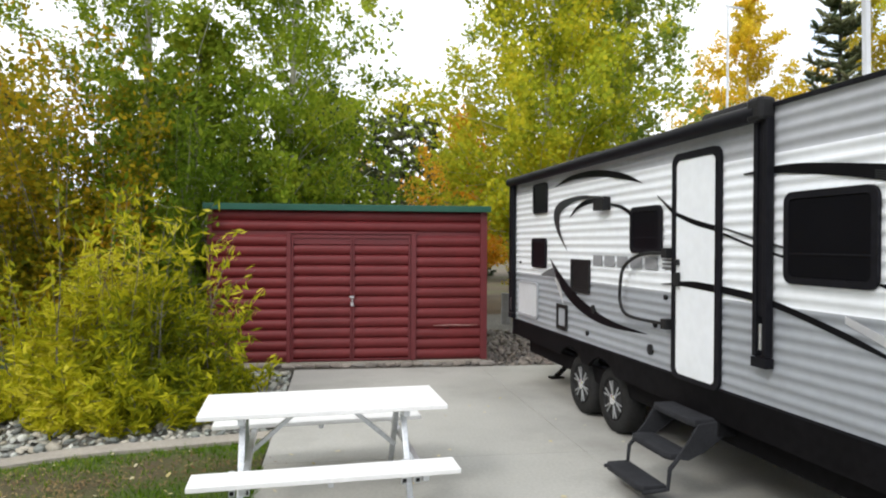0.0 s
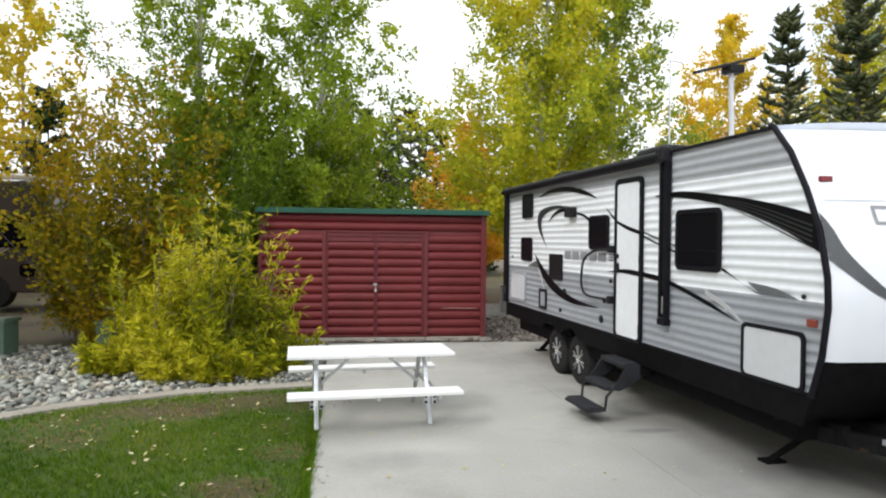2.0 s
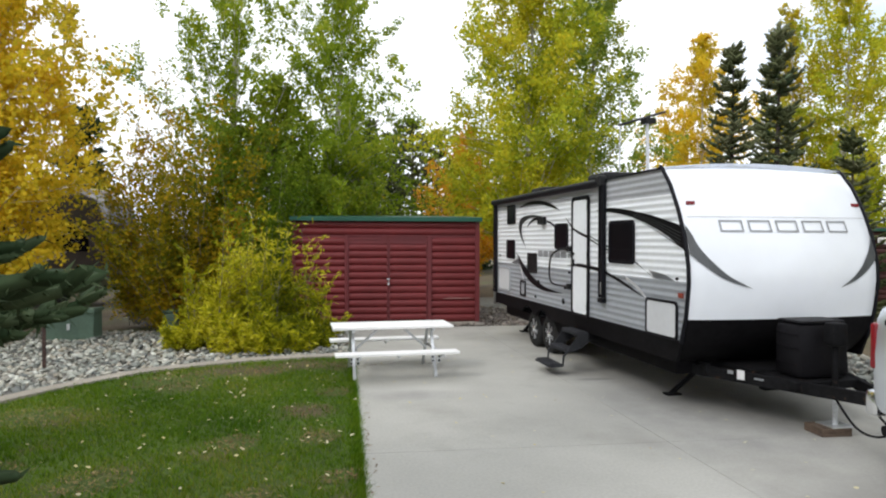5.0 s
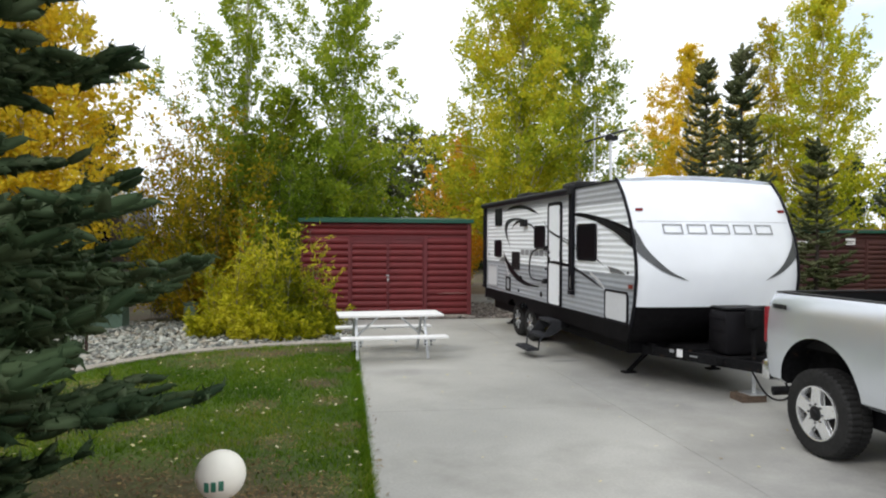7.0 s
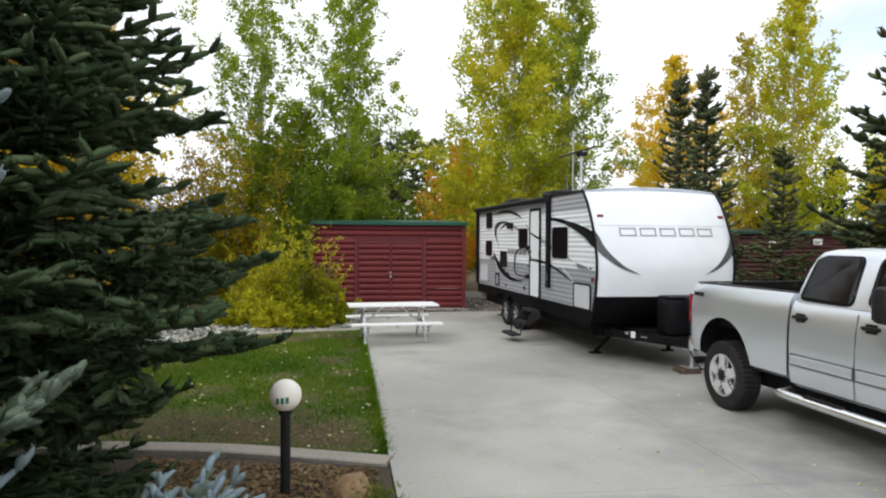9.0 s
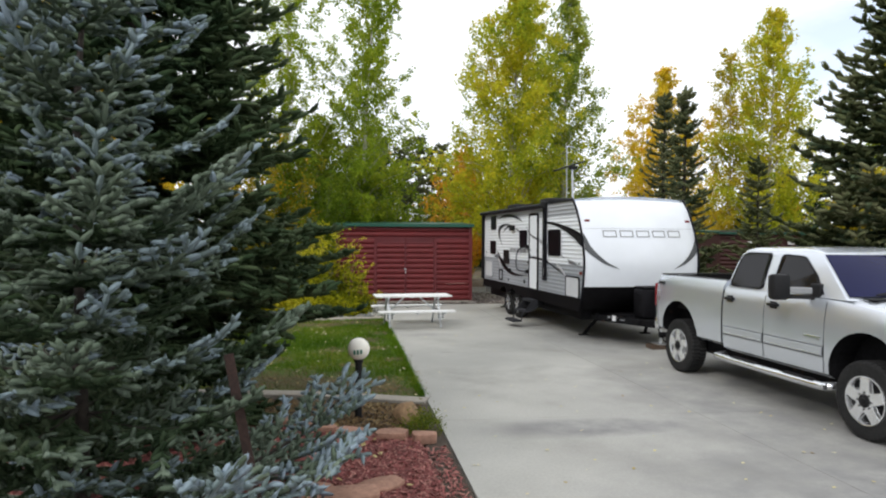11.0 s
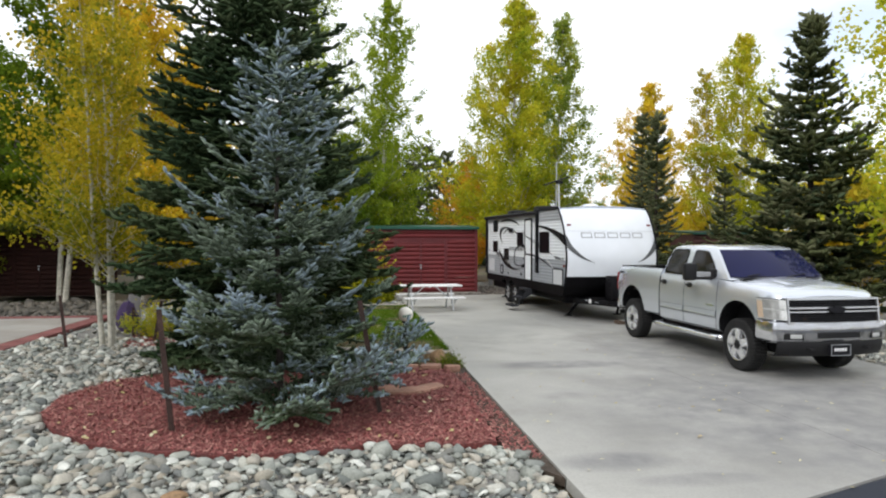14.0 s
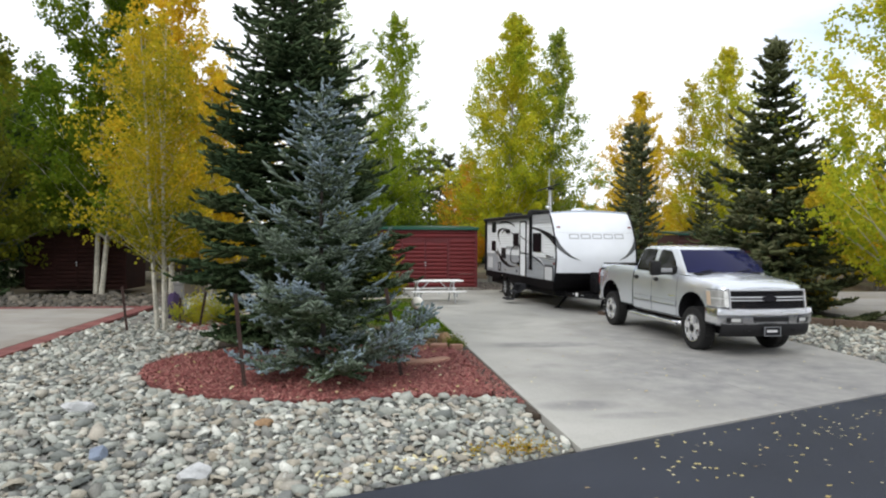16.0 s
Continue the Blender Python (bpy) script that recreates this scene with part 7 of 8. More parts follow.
        k += 1
    for j in range(10):
        a = Vector((0, 0, height - 0.06 * j - 0.05))
        A.append(a), B.append(a + Vector((0.05 * math.cos(j * 2.4) * (j * 0.4), 0.05 * math.sin(j * 2.4) * (j * 0.4), 0.13))), far.append(1.0)
    part("trunk", wood, "bark_dark", t, smooth=60)
    p, q, far = np.array([list(a) for a in A]), np.array([list(b) for b in B]), np.array(far)
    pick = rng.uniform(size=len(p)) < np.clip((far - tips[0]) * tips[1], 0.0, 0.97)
    # Shoots near the trunk take a darker green that paints the inner shade.
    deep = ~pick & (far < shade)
    for sel, m, nm, lab in ((pick, outer, "outer_foliage", ""), (~pick & ~deep, inner, "inner_foliage", ""), (deep, "needle_mid", "old_foliage", "dark green needles inside the tree, shade put into their colour")):
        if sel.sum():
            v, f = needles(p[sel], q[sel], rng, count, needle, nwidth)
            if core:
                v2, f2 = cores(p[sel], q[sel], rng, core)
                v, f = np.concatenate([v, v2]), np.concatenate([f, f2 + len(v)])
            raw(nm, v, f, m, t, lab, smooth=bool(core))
    return t


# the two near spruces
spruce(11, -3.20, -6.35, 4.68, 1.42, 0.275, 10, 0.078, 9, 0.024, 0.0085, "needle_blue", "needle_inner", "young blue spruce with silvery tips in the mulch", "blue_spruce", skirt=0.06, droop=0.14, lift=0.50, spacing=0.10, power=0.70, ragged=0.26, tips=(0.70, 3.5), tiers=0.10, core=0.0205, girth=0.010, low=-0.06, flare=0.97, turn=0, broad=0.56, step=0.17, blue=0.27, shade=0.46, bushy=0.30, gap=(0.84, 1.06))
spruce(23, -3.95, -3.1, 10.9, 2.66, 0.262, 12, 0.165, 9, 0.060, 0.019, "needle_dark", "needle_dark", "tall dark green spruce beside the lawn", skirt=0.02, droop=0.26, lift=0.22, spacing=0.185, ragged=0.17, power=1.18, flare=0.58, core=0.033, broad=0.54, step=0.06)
# spruces behind the pad
spruce(31, 10.2, 2.3, 8.5, 2.5, 0.33, 11, 0.24, 7, 0.10, 0.05, "needle_olive", "needle_mid", "dark green spruce beside the parking pad", skirt=0.03, droop=0.2, spacing=0.25, ragged=0.30, power=1.02, core=0.06, step=0.08)
spruce(37, 9.4, 11.6, 7.4, 1.4, 0.30, 9, 0.19, 6, 0.09, 0.042, "needle_olive", "needle_mid", "grey-green spruce behind the trailer", skirt=0.03, droop=0.2, spacing=0.23, ragged=0.3, power=1.06, core=0.045)
spruce(41, 8.55, 8.4, 6.9, 1.3, 0.29, 9, 0.19, 6, 0.09, 0.042, "needle_olive", "needle_mid", "narrow spruce standing beside the trailer", skirt=0.03, droop=0.2, spacing=0.23, ragged=0.3, power=1.06, core=0.045)

# aspens behind the shed and the trailer
aspen(2, 13.3, 2.5, 1.8, 64000, "leaf_mixed", "bark_pale", 0.094, "tall aspen turning from green to yellow", limbs=130, x=4.5, y=15.5, clump=0.42, spire=1.5, loose=0.28)
aspen(3, 13.3, 2.2, 2.6, 27000, "leaf_sage", "bark_pale", 0.102, "tall slender aspen with grey-green leaves", limbs=100, x=7.5, y=17.5, clump=0.36, spire=1.4, loose=0.5)
aspen(4, 12.8, 2.7, 2.2, 33000, "leaf_green", "bark_pale", 0.085, "green aspen behind the shed", limbs=84, x=-1.4, y=14.8, clump=0.33, spire=1.35, loose=0.55)
aspen(5, 14.6, 2.9, 3.2, 26000, "leaf_green", "bark_pale", 0.078, "tall green aspen with open crown", limbs=54, x=-4.2, y=14.4, clump=0.30, loose=0.6, spire=1.6, rise=1.15)
aspen(6, 7.0, 2.0, 0.9, 17000, "leaf_orange", "bark_pale", 0.11, "small golden orange aspen behind the shed", limbs=63, x=4.0, y=24.0, clump=0.4)
aspen(7, 11.6, 3.5, 1.6, 27000, "leaf_gold", "bark_pale", 0.11, "amber aspen behind the trailer", limbs=80, x=15.3, y=23.6, clump=0.38, spire=1.3, loose=0.5)
aspen(8, 12.6, 2.7, 1.4, 35000, "leaf_mixed", "bark_pale", 0.10, "broad aspen half turned to yellow", limbs=110, x=17.0, y=17.2, clump=0.38, spire=1.3)
aspen(17, 11.2, 1.8, 1.4, 12000, "leaf_yellow", "bark_pale", 0.10, "slim yellow aspen beside a greener one", limbs=60, x=16.2, y=18.6, clump=0.38, spire=1.3)
aspen(9, 10.5, 2.9, 1.0, 24000, "leaf_mixed", "bark_pale", 0.10, "yellow-green aspen at the edge of the stones", limbs=72, x=12.0, y=-0.9, clump=0.38)
aspen(10, 4.2, 1.5, 0.4, 9000, "leaf_orange", "bark_pale", 0.07, "small orange aspen at the edge of the stones", limbs=49, x=13.0, y=-2.3, clump=0.35, trunk_r=0.05)
# aspens on the left
aspen(12, 7.4, 1.3, 2.0, 15000, "leaf_bronze", "bark_pale", 0.07, "clump of slim aspens with sparse yellow leaves", limbs=95, x=-7.25, y=-0.65, clump=0.33, trunks=3, trunk_r=0.055)
aspen(13, 13.6, 2.5, 2.0, 30000, "leaf_gold", "bark_pale", 0.115, "tall aspen with bright golden leaves", limbs=95, x=-9.8, y=9.5, clump=0.42)
aspen(14, 14.6, 3.0, 2.6, 34000, "leaf_deep", "bark_pale", 0.125, "dark green aspen standing before the far shed", limbs=84, x=-12.9, y=9.9, clump=0.42, loose=0.42, trunks=2, trunk_r=0.10)
aspen(15, 10.5, 3.0, 1.0, 18000, "leaf_moss", "bark_grey", 0.14, "dark olive aspen behind the neighbouring pad", limbs=72, x=-17.0, y=9.5, clump=0.42)
aspen(16, 8.8, 2.35, 1.1, 30000, "leaf_gold", "bark_pale", 0.085, "golden aspen with low boughs before the motorhome", limbs=96, x=-8.5, y=9.6, clump=0.38, trunks=2, trunk_r=0.085, spire=1.5, loose=0.5)

# shrubs round the shed
for sd, wx, wy, wh, wr, n in ((51, -3.1, 8.25, 1.35, 0.6, 3000), (52, -2.45, 7.95, 1.1, 0.55, 2600), (151, -2.42, 8.65, 2.0, 0.45, 2300), (152, -1.66, 8.75, 1.8, 0.34, 1500), (153, -2.8, 7.7, 0.8, 0.6, 2400), (154, -1.55, 8.45, 0.7, 0.4, 1300), (158, -3.65, 8.5, 1.4, 0.5, 2200), (159, -3.15, 8.95, 2.1, 0.45, 2100), (160, -3.9, 8.0, 0.75, 0.45, 1600), (162, -2.95, 7.5, 0.7, 0.45, 1700), (163, -2.2, 7.4, 0.65, 0.42, 1600), (164, -1.7, 7.7, 0.7, 0.34, 1200), (165, -1.3, 8.2, 0.75, 0.28, 800)):
    shrub(sd, wx, wy, wh, wr, wr * 0.9, int(34 * wr), n, "leaf_willow", length=0.145, width=0.034, label="yellow-green willow shrub with narrow leaves", name="willow_shrub", arch=0.09, upright=1.2 if wh > 1 else 0.7, fluff=0.018)
for sd, wx, wy, wh, wr, k, n in ((155, -2.65, 8.6, 2.75, 0.75, 22, 1900), (156, -1.85, 8.95, 2.4, 0.45, 12, 950), (161, -3.45, 8.4, 2.3, 0.7, 18, 1500)):
    shrub(sd, wx, wy, wh, wr, 0.45, k, n, "leaf_willow", length=0.14, width=0.034, label="tall sparse willow wands before the shed", name="willow_shrub", arch=0.05, upright=1.3, fluff=0.018)
aspen(18, 6.4, 1.8, 0.8, 15000, "leaf_forest", "bark_grey", 0.10, "low branched green aspen behind the shrubs", limbs=70, x=-2.9, y=13.2, clump=0.36, loose=0.35, trunk_r=0.07)
shrub(53, -2.85, 11.4, 4.5, 1.2, 1.0, 74, 16000, "leaf_deep", length=0.145, width=0.05, label="tall dark green shrub beside the shed", arch=0.07)
shrub(54, -4.35, 11.0, 4.8, 1.3, 1.0, 74, 22000, "leaf_umber", length=0.10, width=0.06, label="tall amber and olive shrub", arch=0.07)
shrub(55, -5.45, 12.5, 5.0, 1.3, 1.1, 64, 21000, "leaf_umber", length=0.10, width=0.06, label="amber shrub behind the utility box", arch=0.07)
shrub(56, -4.6, 10.9, 1.6, 1.0, 0.6, 40, 9000, "leaf_umber", length=0.07, width=0.035, label="low russet shrub by the green pedestal")
shrub(57, -1.2, 14.1, 5.2, 1.7, 0.8, 64, 12000, "leaf_deep", length=0.125, width=0.055, label="dense dark green thicket behind the shed", arch=0.06)
shrub(58, 1.3, 14.6, 3.9, 1.3, 0.8, 52, 11000, "leaf_forest", length=0.125, width=0.055, label="green thicket behind the shed", arch=0.06)
shrub(59, 6.4, 19.6, 3.6, 1.6, 1.0, 44, 12000, "leaf_yellow", length=0.10, width=0.06, label="yellow shrub behind the trailer", arch=0.06)
shrub(60, 2.9, 20.5, 3.4, 1.2, 1.0, 40, 10000, "leaf_orange", length=0.10, width=0.06, label="orange shrub behind the shed", arch=0.06)
shrub(61, -6.4, 0.6, 0.9, 0.9, 0.6, 30, 5000, "leaf_olive", length=0.06, width=0.03, label="low olive shrub at the foot of the aspens")
shrub(157, -1.05, -10.25, 0.09, 0.6, 0.12, 30, 1100, "leaf_umber", length=0.05, width=0.014, label="low brownish weeds at the road edge", name="weeds")
shrub(62, -0.70, -3.50, 0.18, 0.20, 0.42, 30, 1900, "leaf_moss", length=0.06, width=0.012, label="low weeds beside the boulder", name="weeds")
shrub(63, 11.2, 2.4, 1.3, 1.5, 0.9, 34, 8000, "leaf_amber", length=0.08, width=0.04, label="low russet hedge beyond the stones")

# woods all round
FA = [aspen(70 + i, h, r, b, 2300, leaf, "bark_grey", 0.30, "aspen in the woods around the site", limbs=24, x=X, y=Y, clump=0.55) for i, (h, r, b, leaf, X, Y) in enumerate(((11, 2.3, 1.2, "leaf_deep", -19, 20), (12.5, 2.4, 1.5, "leaf_yellow", -13, 25), (10.5, 2.4, 1.0, "leaf_green", -24, 14), (9, 2.2, 0.8, "leaf_gold", 16, 27), (5.2, 1.7, 0.5, "leaf_yellow", 15.5, 36)))]
FS = [spruce(80 + i, X, Y, h, r, 0.72, 7, 0.42, 6, 0.34, 0.22, "needle_dark", "needle_dark", "dark conifer in the woods around the site", "conifer", skirt=0.03, spacing=0.62, order2=False, ragged=0.3, twigs=False) for i, (h, r, X, Y) in enumerate(((7.6, 1.9, -12.6, 26), (7.5, 1.6, -18, 15.5)))]
rng = np.random.default_rng(9)
WOODS = []
for i in range(66):
    a = rng.uniform(-1.35, 1.35)
    d = rng.uniform(30, 62)
    WOODS.append((-1 + d * math.sin(a), -8 + d * math.cos(a), i))
WOODS += [(-17.5 + rng.uniform(-6, 4), 16 + rng.uniform(-4, 9), i) for i in range(14)] + [(-24 + rng.uniform(-5, 5), rng.uniform(-4, 14), i) for i in range(10)] + [(19 + rng.uniform(-3, 8), rng.uniform(3, 16), i + 1) for i in range(9)]
# Unseen trees behind the camera, added to darken reflections and block some sky.
WOODS += [(-45 + 11 * i + rng.uniform(-2, 2), -34 + 0.21 * (-45 + 11 * i) + rng.uniform(-7, 2), i) for i in range(9)]
for X, Y, i in WOODS:
    bearing = math.degrees(math.atan2(X + 2.6, Y + 16.8))
    far = math.hypot(X + 1, Y + 8)
    if X > -9 and X < 17 and Y < 26:
        continue
    if X > 12 and Y < 13.5 and X < 19.5:
        continue
    if -34 < bearing < -22 and far < 30 and X < -14:
        continue
    if -24.5 < math.degrees(math.atan2(X + 0.5, Y + 3.8)) < -18.5 and far < 60:
        continue
    open_sky = 3.5 < bearing < 33
    if open_sky and far < 48:
        continue
    conifer = i % 3 > 0
    if X < -8 and far < 50:
        conifer = not conifer
    if X > 8 and Y < 20:
        conifer = False
    src = FA[4] if (X > 8 and Y < 20) else FS[i % 2] if (conifer or open_sky) else FA[(0, 2, 0, 2)[i % 4] if X < -8 else i % 4]
    copy_thing(src, pose(X, Y, -0.1 + max(0, far - 62) * 0.03, 0, 0, i * 77.0))
FN = spruce(84, 2.4, 31.5, 8.6, 1.5, 0.62, 7, 0.36, 4, 0.22, 0.10, "needle_olive", "needle_mid", "slim dark conifer in the woods behind the shed", "conifer", skirt=0.03, spacing=0.55, order2=False, ragged=0.3, twigs=False, core=0.07)
for X, Y, Z in ((3.5, 34.0, -0.4), (1.2, 33, -0.6), (0.0, 31, -0.2), (4.6, 37.0, 0.3), (-2.0, 33, -0.5), (2.0, 36, 0.4)):
    copy_thing(FN, pose(X, Y, Z, 0, 0, X * 50))
for X, Y in ((13, 34), (18.5, 37), (22, 33), (10.2, 37), (27, 30), (7.4, 40)):
    copy_thing(FA[4], pose(X, Y, -0.1, 0, 0, X * 50))
for X, Y in ((-17.4, 9.3), (-19.5, 11.5)):
    copy_thing(FS[1], pose(X, Y, -0.1, 0, 0, X * 50))
spruce(43, 13.3, 12.0, 5.3, 1.15, 0.30, 8, 0.16, 10, 0.09, 0.035, "needle_olive", "needle_olive", "young blue-green spruce before the red shed", skirt=0.03, droop=0.2, spacing=0.27, order2=False, ragged=0.25, core=0.05)


# ---- slabs, stones, mulch, grass, leaves ----
ys = [PAD_BACK, *JOINTS_Y, None]
for i in range(4):
    y1 = ys[i] - (0.004 if i else 0)
    y0 = None if ys[i + 1] is None else ys[i + 1] + 0.004
    for side in (0, 1):
        g = -0.003 if side == 0 else 0.003
        if y0 is None:
            ends = [(joint_x(road_edge(2.9)) + g, road_edge(2.95) + 0.02)]
            ends = ends + [(pad_left(road_edge(-0.33)), road_edge(-0.33) + 0.02)] if side == 0 else [(PAD_RIGHT, road_edge(PAD_RIGHT) + 0.02)] + ends
        else:
            ends = [(joint_x(y0) + g, y0), (pad_left(y0), y0)] if side == 0 else [(PAD_RIGHT, y0), (joint_x(y0) + g, y0)]
        pts = [(pad_left(y1), y1), (joint_x(y1) + g, y1)] if side == 0 else [(joint_x(y1) + g, y1), (PAD_RIGHT, y1)]
        pts = pts + ends
        bm = bmesh.new()
        plate(bm, pts, -0.12, 0.0, "z", 0.004)
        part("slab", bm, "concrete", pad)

# red pavers along the neighbouring pad
border = thing("paver_border", 0, 0, 0, 0, "border of red pavers along the neighbouring pad", "pavers", kind="structure")
bm = bmesh.new()
box(bm, -0.10, 0.10, -0.205, 0.205, -0.06, 0.012, 0.006)
paver = finish(bm, "paver", "brick")
for i in range(92):
    y = -14.2 + i * 0.208
    o = new("paver", paver)
    o.parent = border
    o.location, o.rotation_euler = (-9.26 + 0.004 * (y + 14), y, 0.0), (0, 0, math.pi / 2)
for i in range(44):
    o = new("paver", paver)
    o.parent = border
    o.location = (-9.40 - 0.208 * i, 4.48, 0.0)


def stone_mesh(seed, sub=1):
    bm = bmesh.new()
    bmesh.ops.create_icosphere(bm, subdivisions=sub, radius=1.0)
    rng = np.random.default_rng(seed)
    s = Vector((1.0, rng.uniform(0.6, 0.85), rng.uniform(0.34, 0.58)))
    flats = [(Vector(rng.normal(size=3)).normalized(), rng.uniform(0.40, 0.70)) for _ in range(9)]
    for v in bm.verts:
        for d, k in flats:
            e = v.co.dot(d) - k
            if e > 0:
                v.co -= d * e * 0.9
        n = noise.noise(v.co * 1.1 + Vector((seed * 2.7, seed, 0))) * 0.28
        v.co = Vector((v.co.x * s.x, v.co.y * s.y, v.co.z * s.z)) * (1 + n)
    low = [f for f in bm.faces if max(v.co.z for v in f.verts) < -0.10]
    bmesh.ops.delete(bm, geom=low, context="FACES")
    return bm


STONES = [finish(stone_mesh(s, 2 if s < 8 else 1), "stone", "stone", 80) for s in range(14)]


def arrays(me):
    v = np.zeros(len(me.vertices) * 3, dtype=np.float32)
    me.vertices.foreach_get("co", v)
    return v.reshape(-1, 3), np.array([list(p.vertices) for p in me.polygons], dtype=np.int32)


SHAPES = [arrays(m) for m in STONES]
LOW = [arrays(finish(stone_mesh(s, 1), "stone", "stone")) for s in range(20, 28)]


def stone_field(name, pts, size, z, rng, label, shapes, parent=None, mat="stone"):
    """Many stones joined in one mesh."""
    V, F, n = [], [], 0
    for (x, y), s in zip(pts, size):
        v, f = shapes[rng.integers(0, len(shapes))]
        e = Euler((rng.normal() * 0.35, rng.normal() * 0.35, rng.uniform(0, 6.28))).to_matrix()
        V.append((v * s) @ np.array(e).T + np.array([x, y, z + s * rng.uniform(0.05, 0.42)]))
        F.append(f + n)
        n += len(v)
    ob = raw(name, np.concatenate(V), np.concatenate(F), mat, parent, label, smooth=True, kind="stuff")
    ob["category"] = "stones"
    return ob


rng = np.random.default_rng(21)
front = thing("stone_border", 0, 0, 0, 0, "row of large rounded river stones edging the mulch bed", "stones", kind="structure")
# large stones along the mulch edge and the nearest ones, one by one
edge = curve_at([(-0.62, -8.35), (-1.0, -8.10), (-2.15, -8.02), (-3.18, -8.20), (-3.75, -8.15), (-4.55, -7.90), (-5.2, -7.55), (-5.92, -6.78), (-6.22, -6.15), (-6.35, -5.2), (-6.05, -4.2)], 64)
singles = []
for i, p in enumerate(edge):
    for k in range(3):
        singles.append((p.x + rng.normal() * 0.03, p.y - 0.02 - 0.17 * k + rng.normal() * 0.04, rng.uniform(0.08, 0.135) * (1 - 0.18 * k)))
for q in scatter([(-0.7, -10.2), (-0.8, -8.5), (-4.5, -8.3), (-5.5, -11.6), (-2.9, -10.9)], 110, rng):
    singles.append((q[0], q[1], rng.uniform(0.05, 0.10)))
singles = singles[:300]
for x, y, s in singles:
    o = new("stone", STONES[rng.integers(0, 8)])
    o.parent = front
    o.location = (x, y, -0.035 + s * 0.38)
    o.rotation_euler, o.scale = (rng.normal() * 0.3, rng.normal() * 0.3, rng.uniform(0, 6.28)), (s, s, s)
q = spaced(BED_FRONT, 0.086, rng)
near = q[(q[:, 1] < 0.5)]
stone_field("river_stones", near, rng.gamma(2.8, 0.0140, len(near)) + 0.026, -0.045, rng, "bed of grey rounded river stones", SHAPES[8:])
q = spaced(BED_FRONT, 0.34, rng)
stone_field("river_stones", q, rng.uniform(0.06, 0.125, len(q)), -0.03, rng, "larger grey river stones", SHAPES[:8])
q = spaced(BED_BACK, 0.115, rng)
stone_field("river_stones", q, rng.gamma(5.0, 0.0095, len(q)) + 0.022, -0.03, rng, "bed of pale grey stones behind the lawn", LOW)
q = spaced([(2.35, 10.66), (6.6, 10.66), (7.6, 15.0), (2.0, 15.0), (2.33, 13.2)], 0.115, rng)
stone_field("river_stones", q, rng.gamma(5.0, 0.0105, len(q)) + 0.024, -0.02, rng, "brownish broken stones beside the shed", LOW, mat="rubble")
q = spaced(BED_RIGHT, 0.135, rng)
stone_field("river_stones", q, rng.gamma(5.0, 0.0105, len(q)) + 0.026, -0.02, rng, "pale grey stones along the pad", LOW)
q = spaced(BED_LEFT, 0.24, rng)
stone_field("river_stones", q, rng.gamma(6.0, 0.019, len(q)) + 0.04, -0.02, rng, "dull brown-grey stones below the far trees", LOW, mat="stone_dull")


def chips(name, poly, count, length, width, mat, z, label, tilt=0.35, category="mulch"):
    p = scatter(poly, count, rng)
    n = len(p)
    az, t1, t2 = rng.uniform(0, 6.28, n), rng.normal(size=n) * tilt, rng.normal(size=n) * tilt
    a = np.stack([np.cos(az), np.sin(az), t1], 1) * (length * rng.uniform(0.5, 1.3, n))[:, None] / 2
    b = np.stack([-np.sin(az), np.cos(az), t2], 1) * (width * rng.uniform(0.6, 1.3, n))[:, None] / 2
    c = np.concatenate([p, (z + rng.uniform(0.0, 0.018, n))[:, None]], 1)
    v = np.stack([c - a - b, c + a - b * 0.7, c + a * 0.9 + b, c - a + b * 0.8], 1).reshape(-1, 3)
    ob = raw(name, v, np.arange(4 * n, dtype=np.int32).reshape(-1, 4), mat, None, label, kind="stuff")
    ob["category"] = category
    return ob


chips("mulch_chips", MULCH, 30000, 0.046, 0.014, "chip", 0.018, "loose red wood chips")
chips("mulch_chips", [(-0.75, -8.2), (-0.42, -8.4), (-0.52, -4.2), (-0.75, -4.2)], 1300, 0.045, 0.014, "chip", -0.008, "red wood chips strewn on the soil")
chips("soil_litter", [(-0.62, -2.48), (-2.9, -1.95), (-2.4, -3.1), (-1.75, -3.6), (-0.75, -4.0)], 4200, 0.045, 0.02, "litter_brown", -0.004, "brown leaf litter round the lamp post", 0.3, "leaf litter")
chips("mulch_chips", [(-6.9, -0.9), (-5.8, -0.9), (-5.8, 1.6), (-7.4, 1.9)], 3500, 0.06, 0.02, "chip", 0.0, "red wood chips at the foot of the aspens")
p = scatter(LAWN, 100000, rng)
BARE = [(-3.0, -0.75, 0.75), (-2.0, -0.95, 0.8), (-1.25, -1.35, 0.5), (-2.6, 5.7, 0.6), (-1.6, 6.15, 0.55), (-3.5, 5.1, 0.6), (-1.25, 3.1, 0.38), (-0.95, 4.1, 0.3), (-1.9, 1.9, 0.3), (-2.4, -1.0, 0.5), (-3.3, -0.6, 0.6), (-1.0, -0.9, 0.3), (-3.9, 1.2, 0.4), (-2.1, 5.6, 0.35), (-0.8, 5.9, 0.5), (-2.0, -1.6, 0.45), (-2.9, 0.9, 0.35), (-1.5, 0.3, 0.28), (-4.4, 3.2, 0.5), (-3.1, 4.6, 0.4), (-1.05, 2.0, 0.25), (-1.15, -1.35, 0.35), (-1.9, -1.1, 0.5), (-1.5, -0.4, 0.3), (-0.85, -1.7, 0.3), (-2.6, -0.3, 0.45), (-0.75, 0.8, 0.22)]
thick = np.ones(len(p))
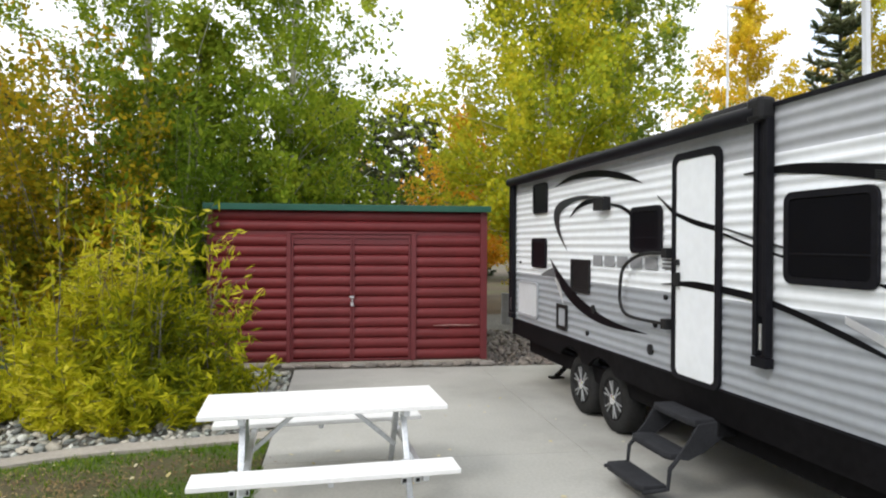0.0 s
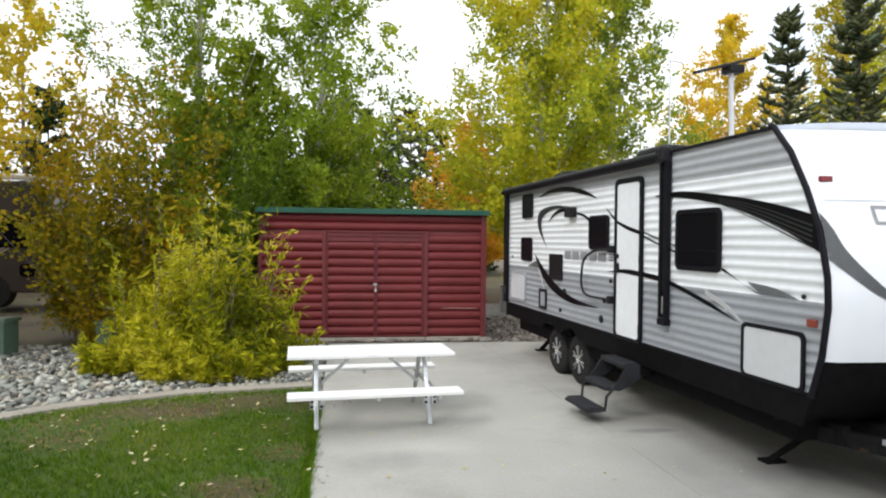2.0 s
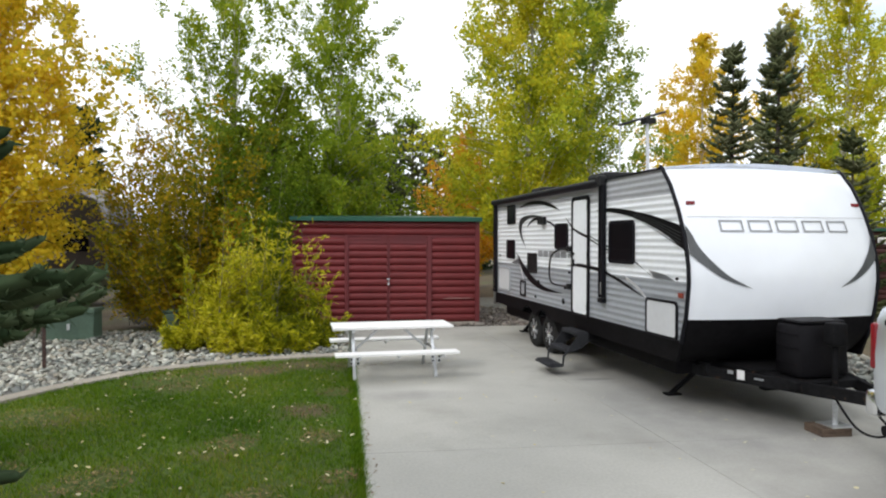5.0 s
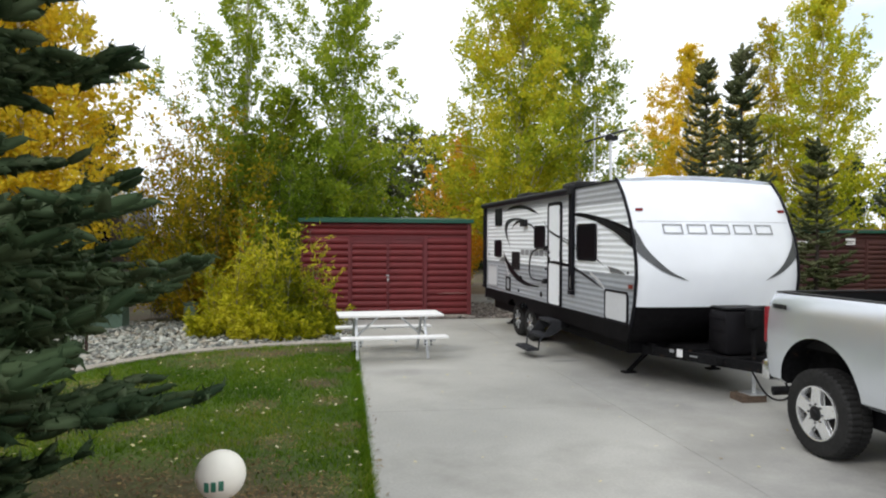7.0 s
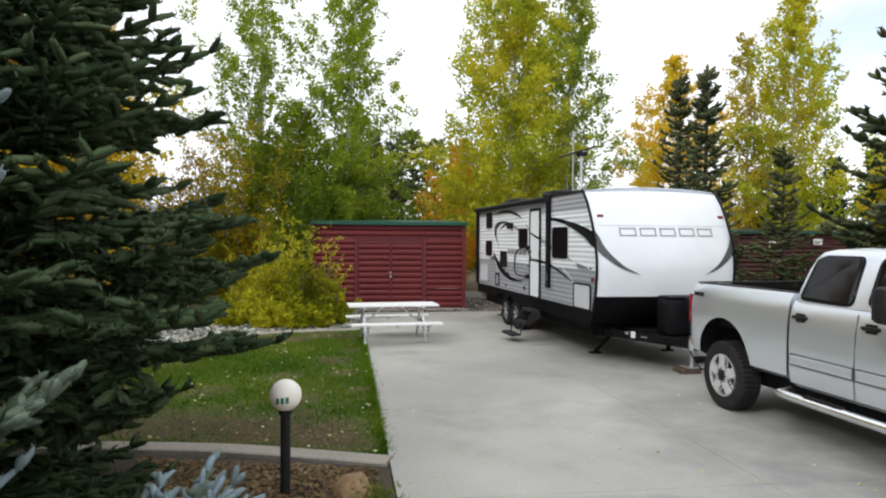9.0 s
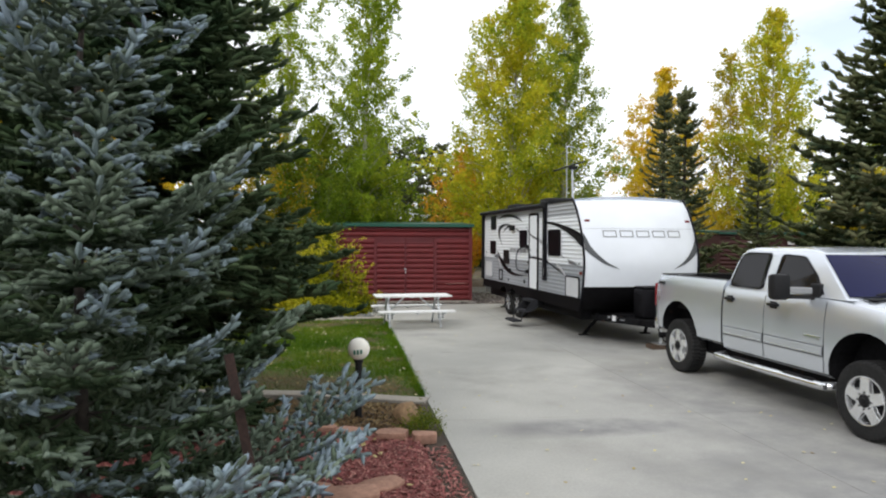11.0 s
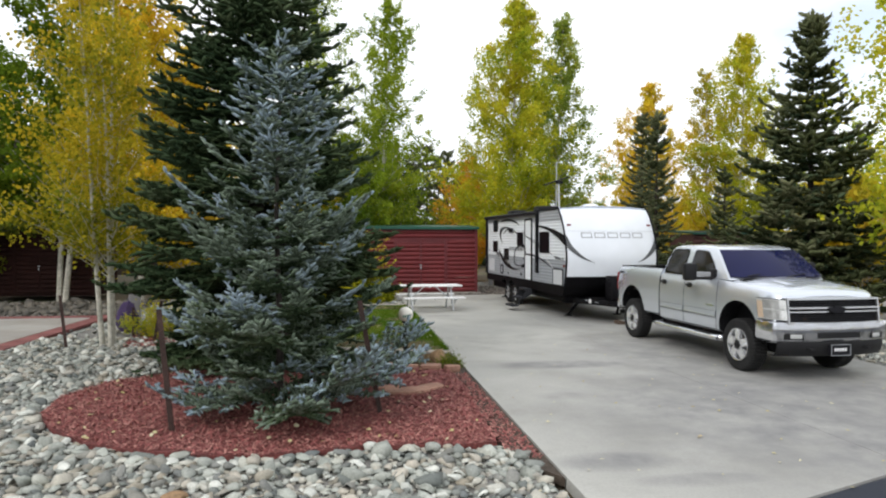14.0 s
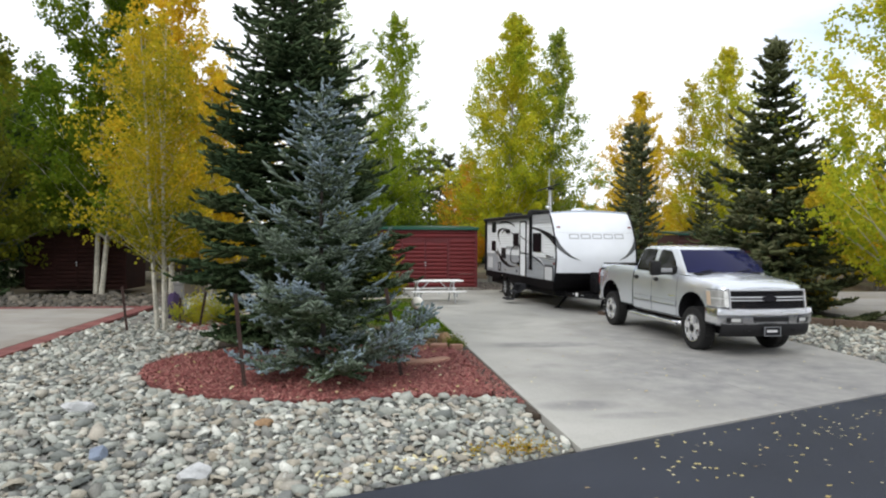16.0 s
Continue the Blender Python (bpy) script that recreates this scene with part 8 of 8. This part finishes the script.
for bx, by, br in BARE:
    thick *= 1 - 0.9 * np.exp(-(((p[:, 0] - bx) ** 2 + (p[:, 1] - by) ** 2) / br ** 2) ** 1.5)
p = p[rng.uniform(size=len(p)) < thick]
n = len(p)
az = rng.uniform(0, 6.28, n)
h = rng.uniform(0.025, 0.062, n)
tuft = np.sin(p[:, 0] * 17 + 3 * np.sin(p[:, 1] * 5)) * np.sin(p[:, 1] * 15 + 2 * np.sin(p[:, 0] * 7)) + 0.6 * np.sin(p[:, 0] * 41 + p[:, 1] * 29)
h *= 1 + 0.38 * tuft
bend = rng.normal(size=(n, 2)) * 0.022
w = 0.0055
# a ragged fringe of longer blades along the pad
ey = rng.uniform(-2.0, 6.0, 5200)
ex = np.array([pad_left(v) for v in ey]) - np.abs(rng.normal(size=5200)) * 0.05
p, az = np.concatenate([p, np.stack([ex, ey], 1)]), np.concatenate([az, rng.uniform(0, 6.28, 5200)])
h = np.concatenate([h, rng.uniform(0.035, 0.085, 5200)])
bend = np.concatenate([bend, np.stack([np.abs(rng.normal(size=5200)) * 0.04, rng.normal(size=5200) * 0.03], 1)])
n = len(p)
base = np.concatenate([p, np.full((n, 1), -0.03)], 1)
side = np.stack([np.cos(az) * w, np.sin(az) * w, np.zeros(n)], 1)
tip = base + np.concatenate([bend, h[:, None]], 1)
ob = raw("grass", np.stack([base - side, base + side, tip], 1).reshape(-1, 3), np.arange(3 * n, dtype=np.int32).reshape(-1, 3), "blade", None, "short green lawn grass", kind="stuff")
ob["category"] = "grass"
for bx, by, br in BARE:
    chips("dead_grass", [(bx + br * math.cos(a), by + br * math.sin(a)) for a in (0, 0.8, 1.6, 2.4, 3.1, 3.9, 4.7, 5.5)], int(620 * br), 0.035, 0.010, "litter_brown", -0.012, "thin brown patch of dead grass", 0.3, "dead grass")
chips("soil_litter", [(pad_left(-2.2), -2.2), (pad_left(-2.2) + 0.10, -2.2), (pad_left(4) + 0.14, 4.0), (pad_left(4), 4.0)], 60, 0.04, 0.014, "litter_brown", 0.003, "dark crumbs of soil and leaf along the lawn edge", 0.2, "leaf litter")
chips("fallen_leaves", LAWN, 300, 0.036, 0.03, "litter_leaf", 0.012, "pale yellow leaves fallen on the lawn", 0.3, "leaves")
chips("fallen_leaves", [(-0.3, -10), (6.4, -7.6), (6.4, 9), (-0.6, 9)], 230, 0.036, 0.03, "litter_leaf", 0.003, "dry leaves scattered on the concrete", 0.12, "leaves")
chips("fallen_leaves", [(-6, -13.2), (12, -6.3), (12, -8), (-6, -15)], 160, 0.040, 0.032, "litter_leaf", -0.018, "yellow leaves scattered on the asphalt", 0.12, "leaves")
chips("fallen_leaves", [(0.0, road_edge(0.0)), (8.0, road_edge(8.0)), (8.0, road_edge(8.0) - 1.3), (0.0, road_edge(0.0) - 1.3)], 190, 0.038, 0.030, "litter_leaf", -0.018, "pale leaves blown along the road edge", 0.12, "leaves")
chips("fallen_leaves", MULCH, 160, 0.05, 0.04, "litter_leaf", 0.035, "pale leaves on the mulch", 0.3, "leaves")
chips("fallen_leaves", [(-0.55, -8.6), (-0.85, -10.35), (-3.0, -11.1), (-3.0, -10.7), (-1.0, -9.9)], 60, 0.05, 0.036, "litter_leaf", 0.0, "dry leaves caught along the road edge", 0.3, "leaves")
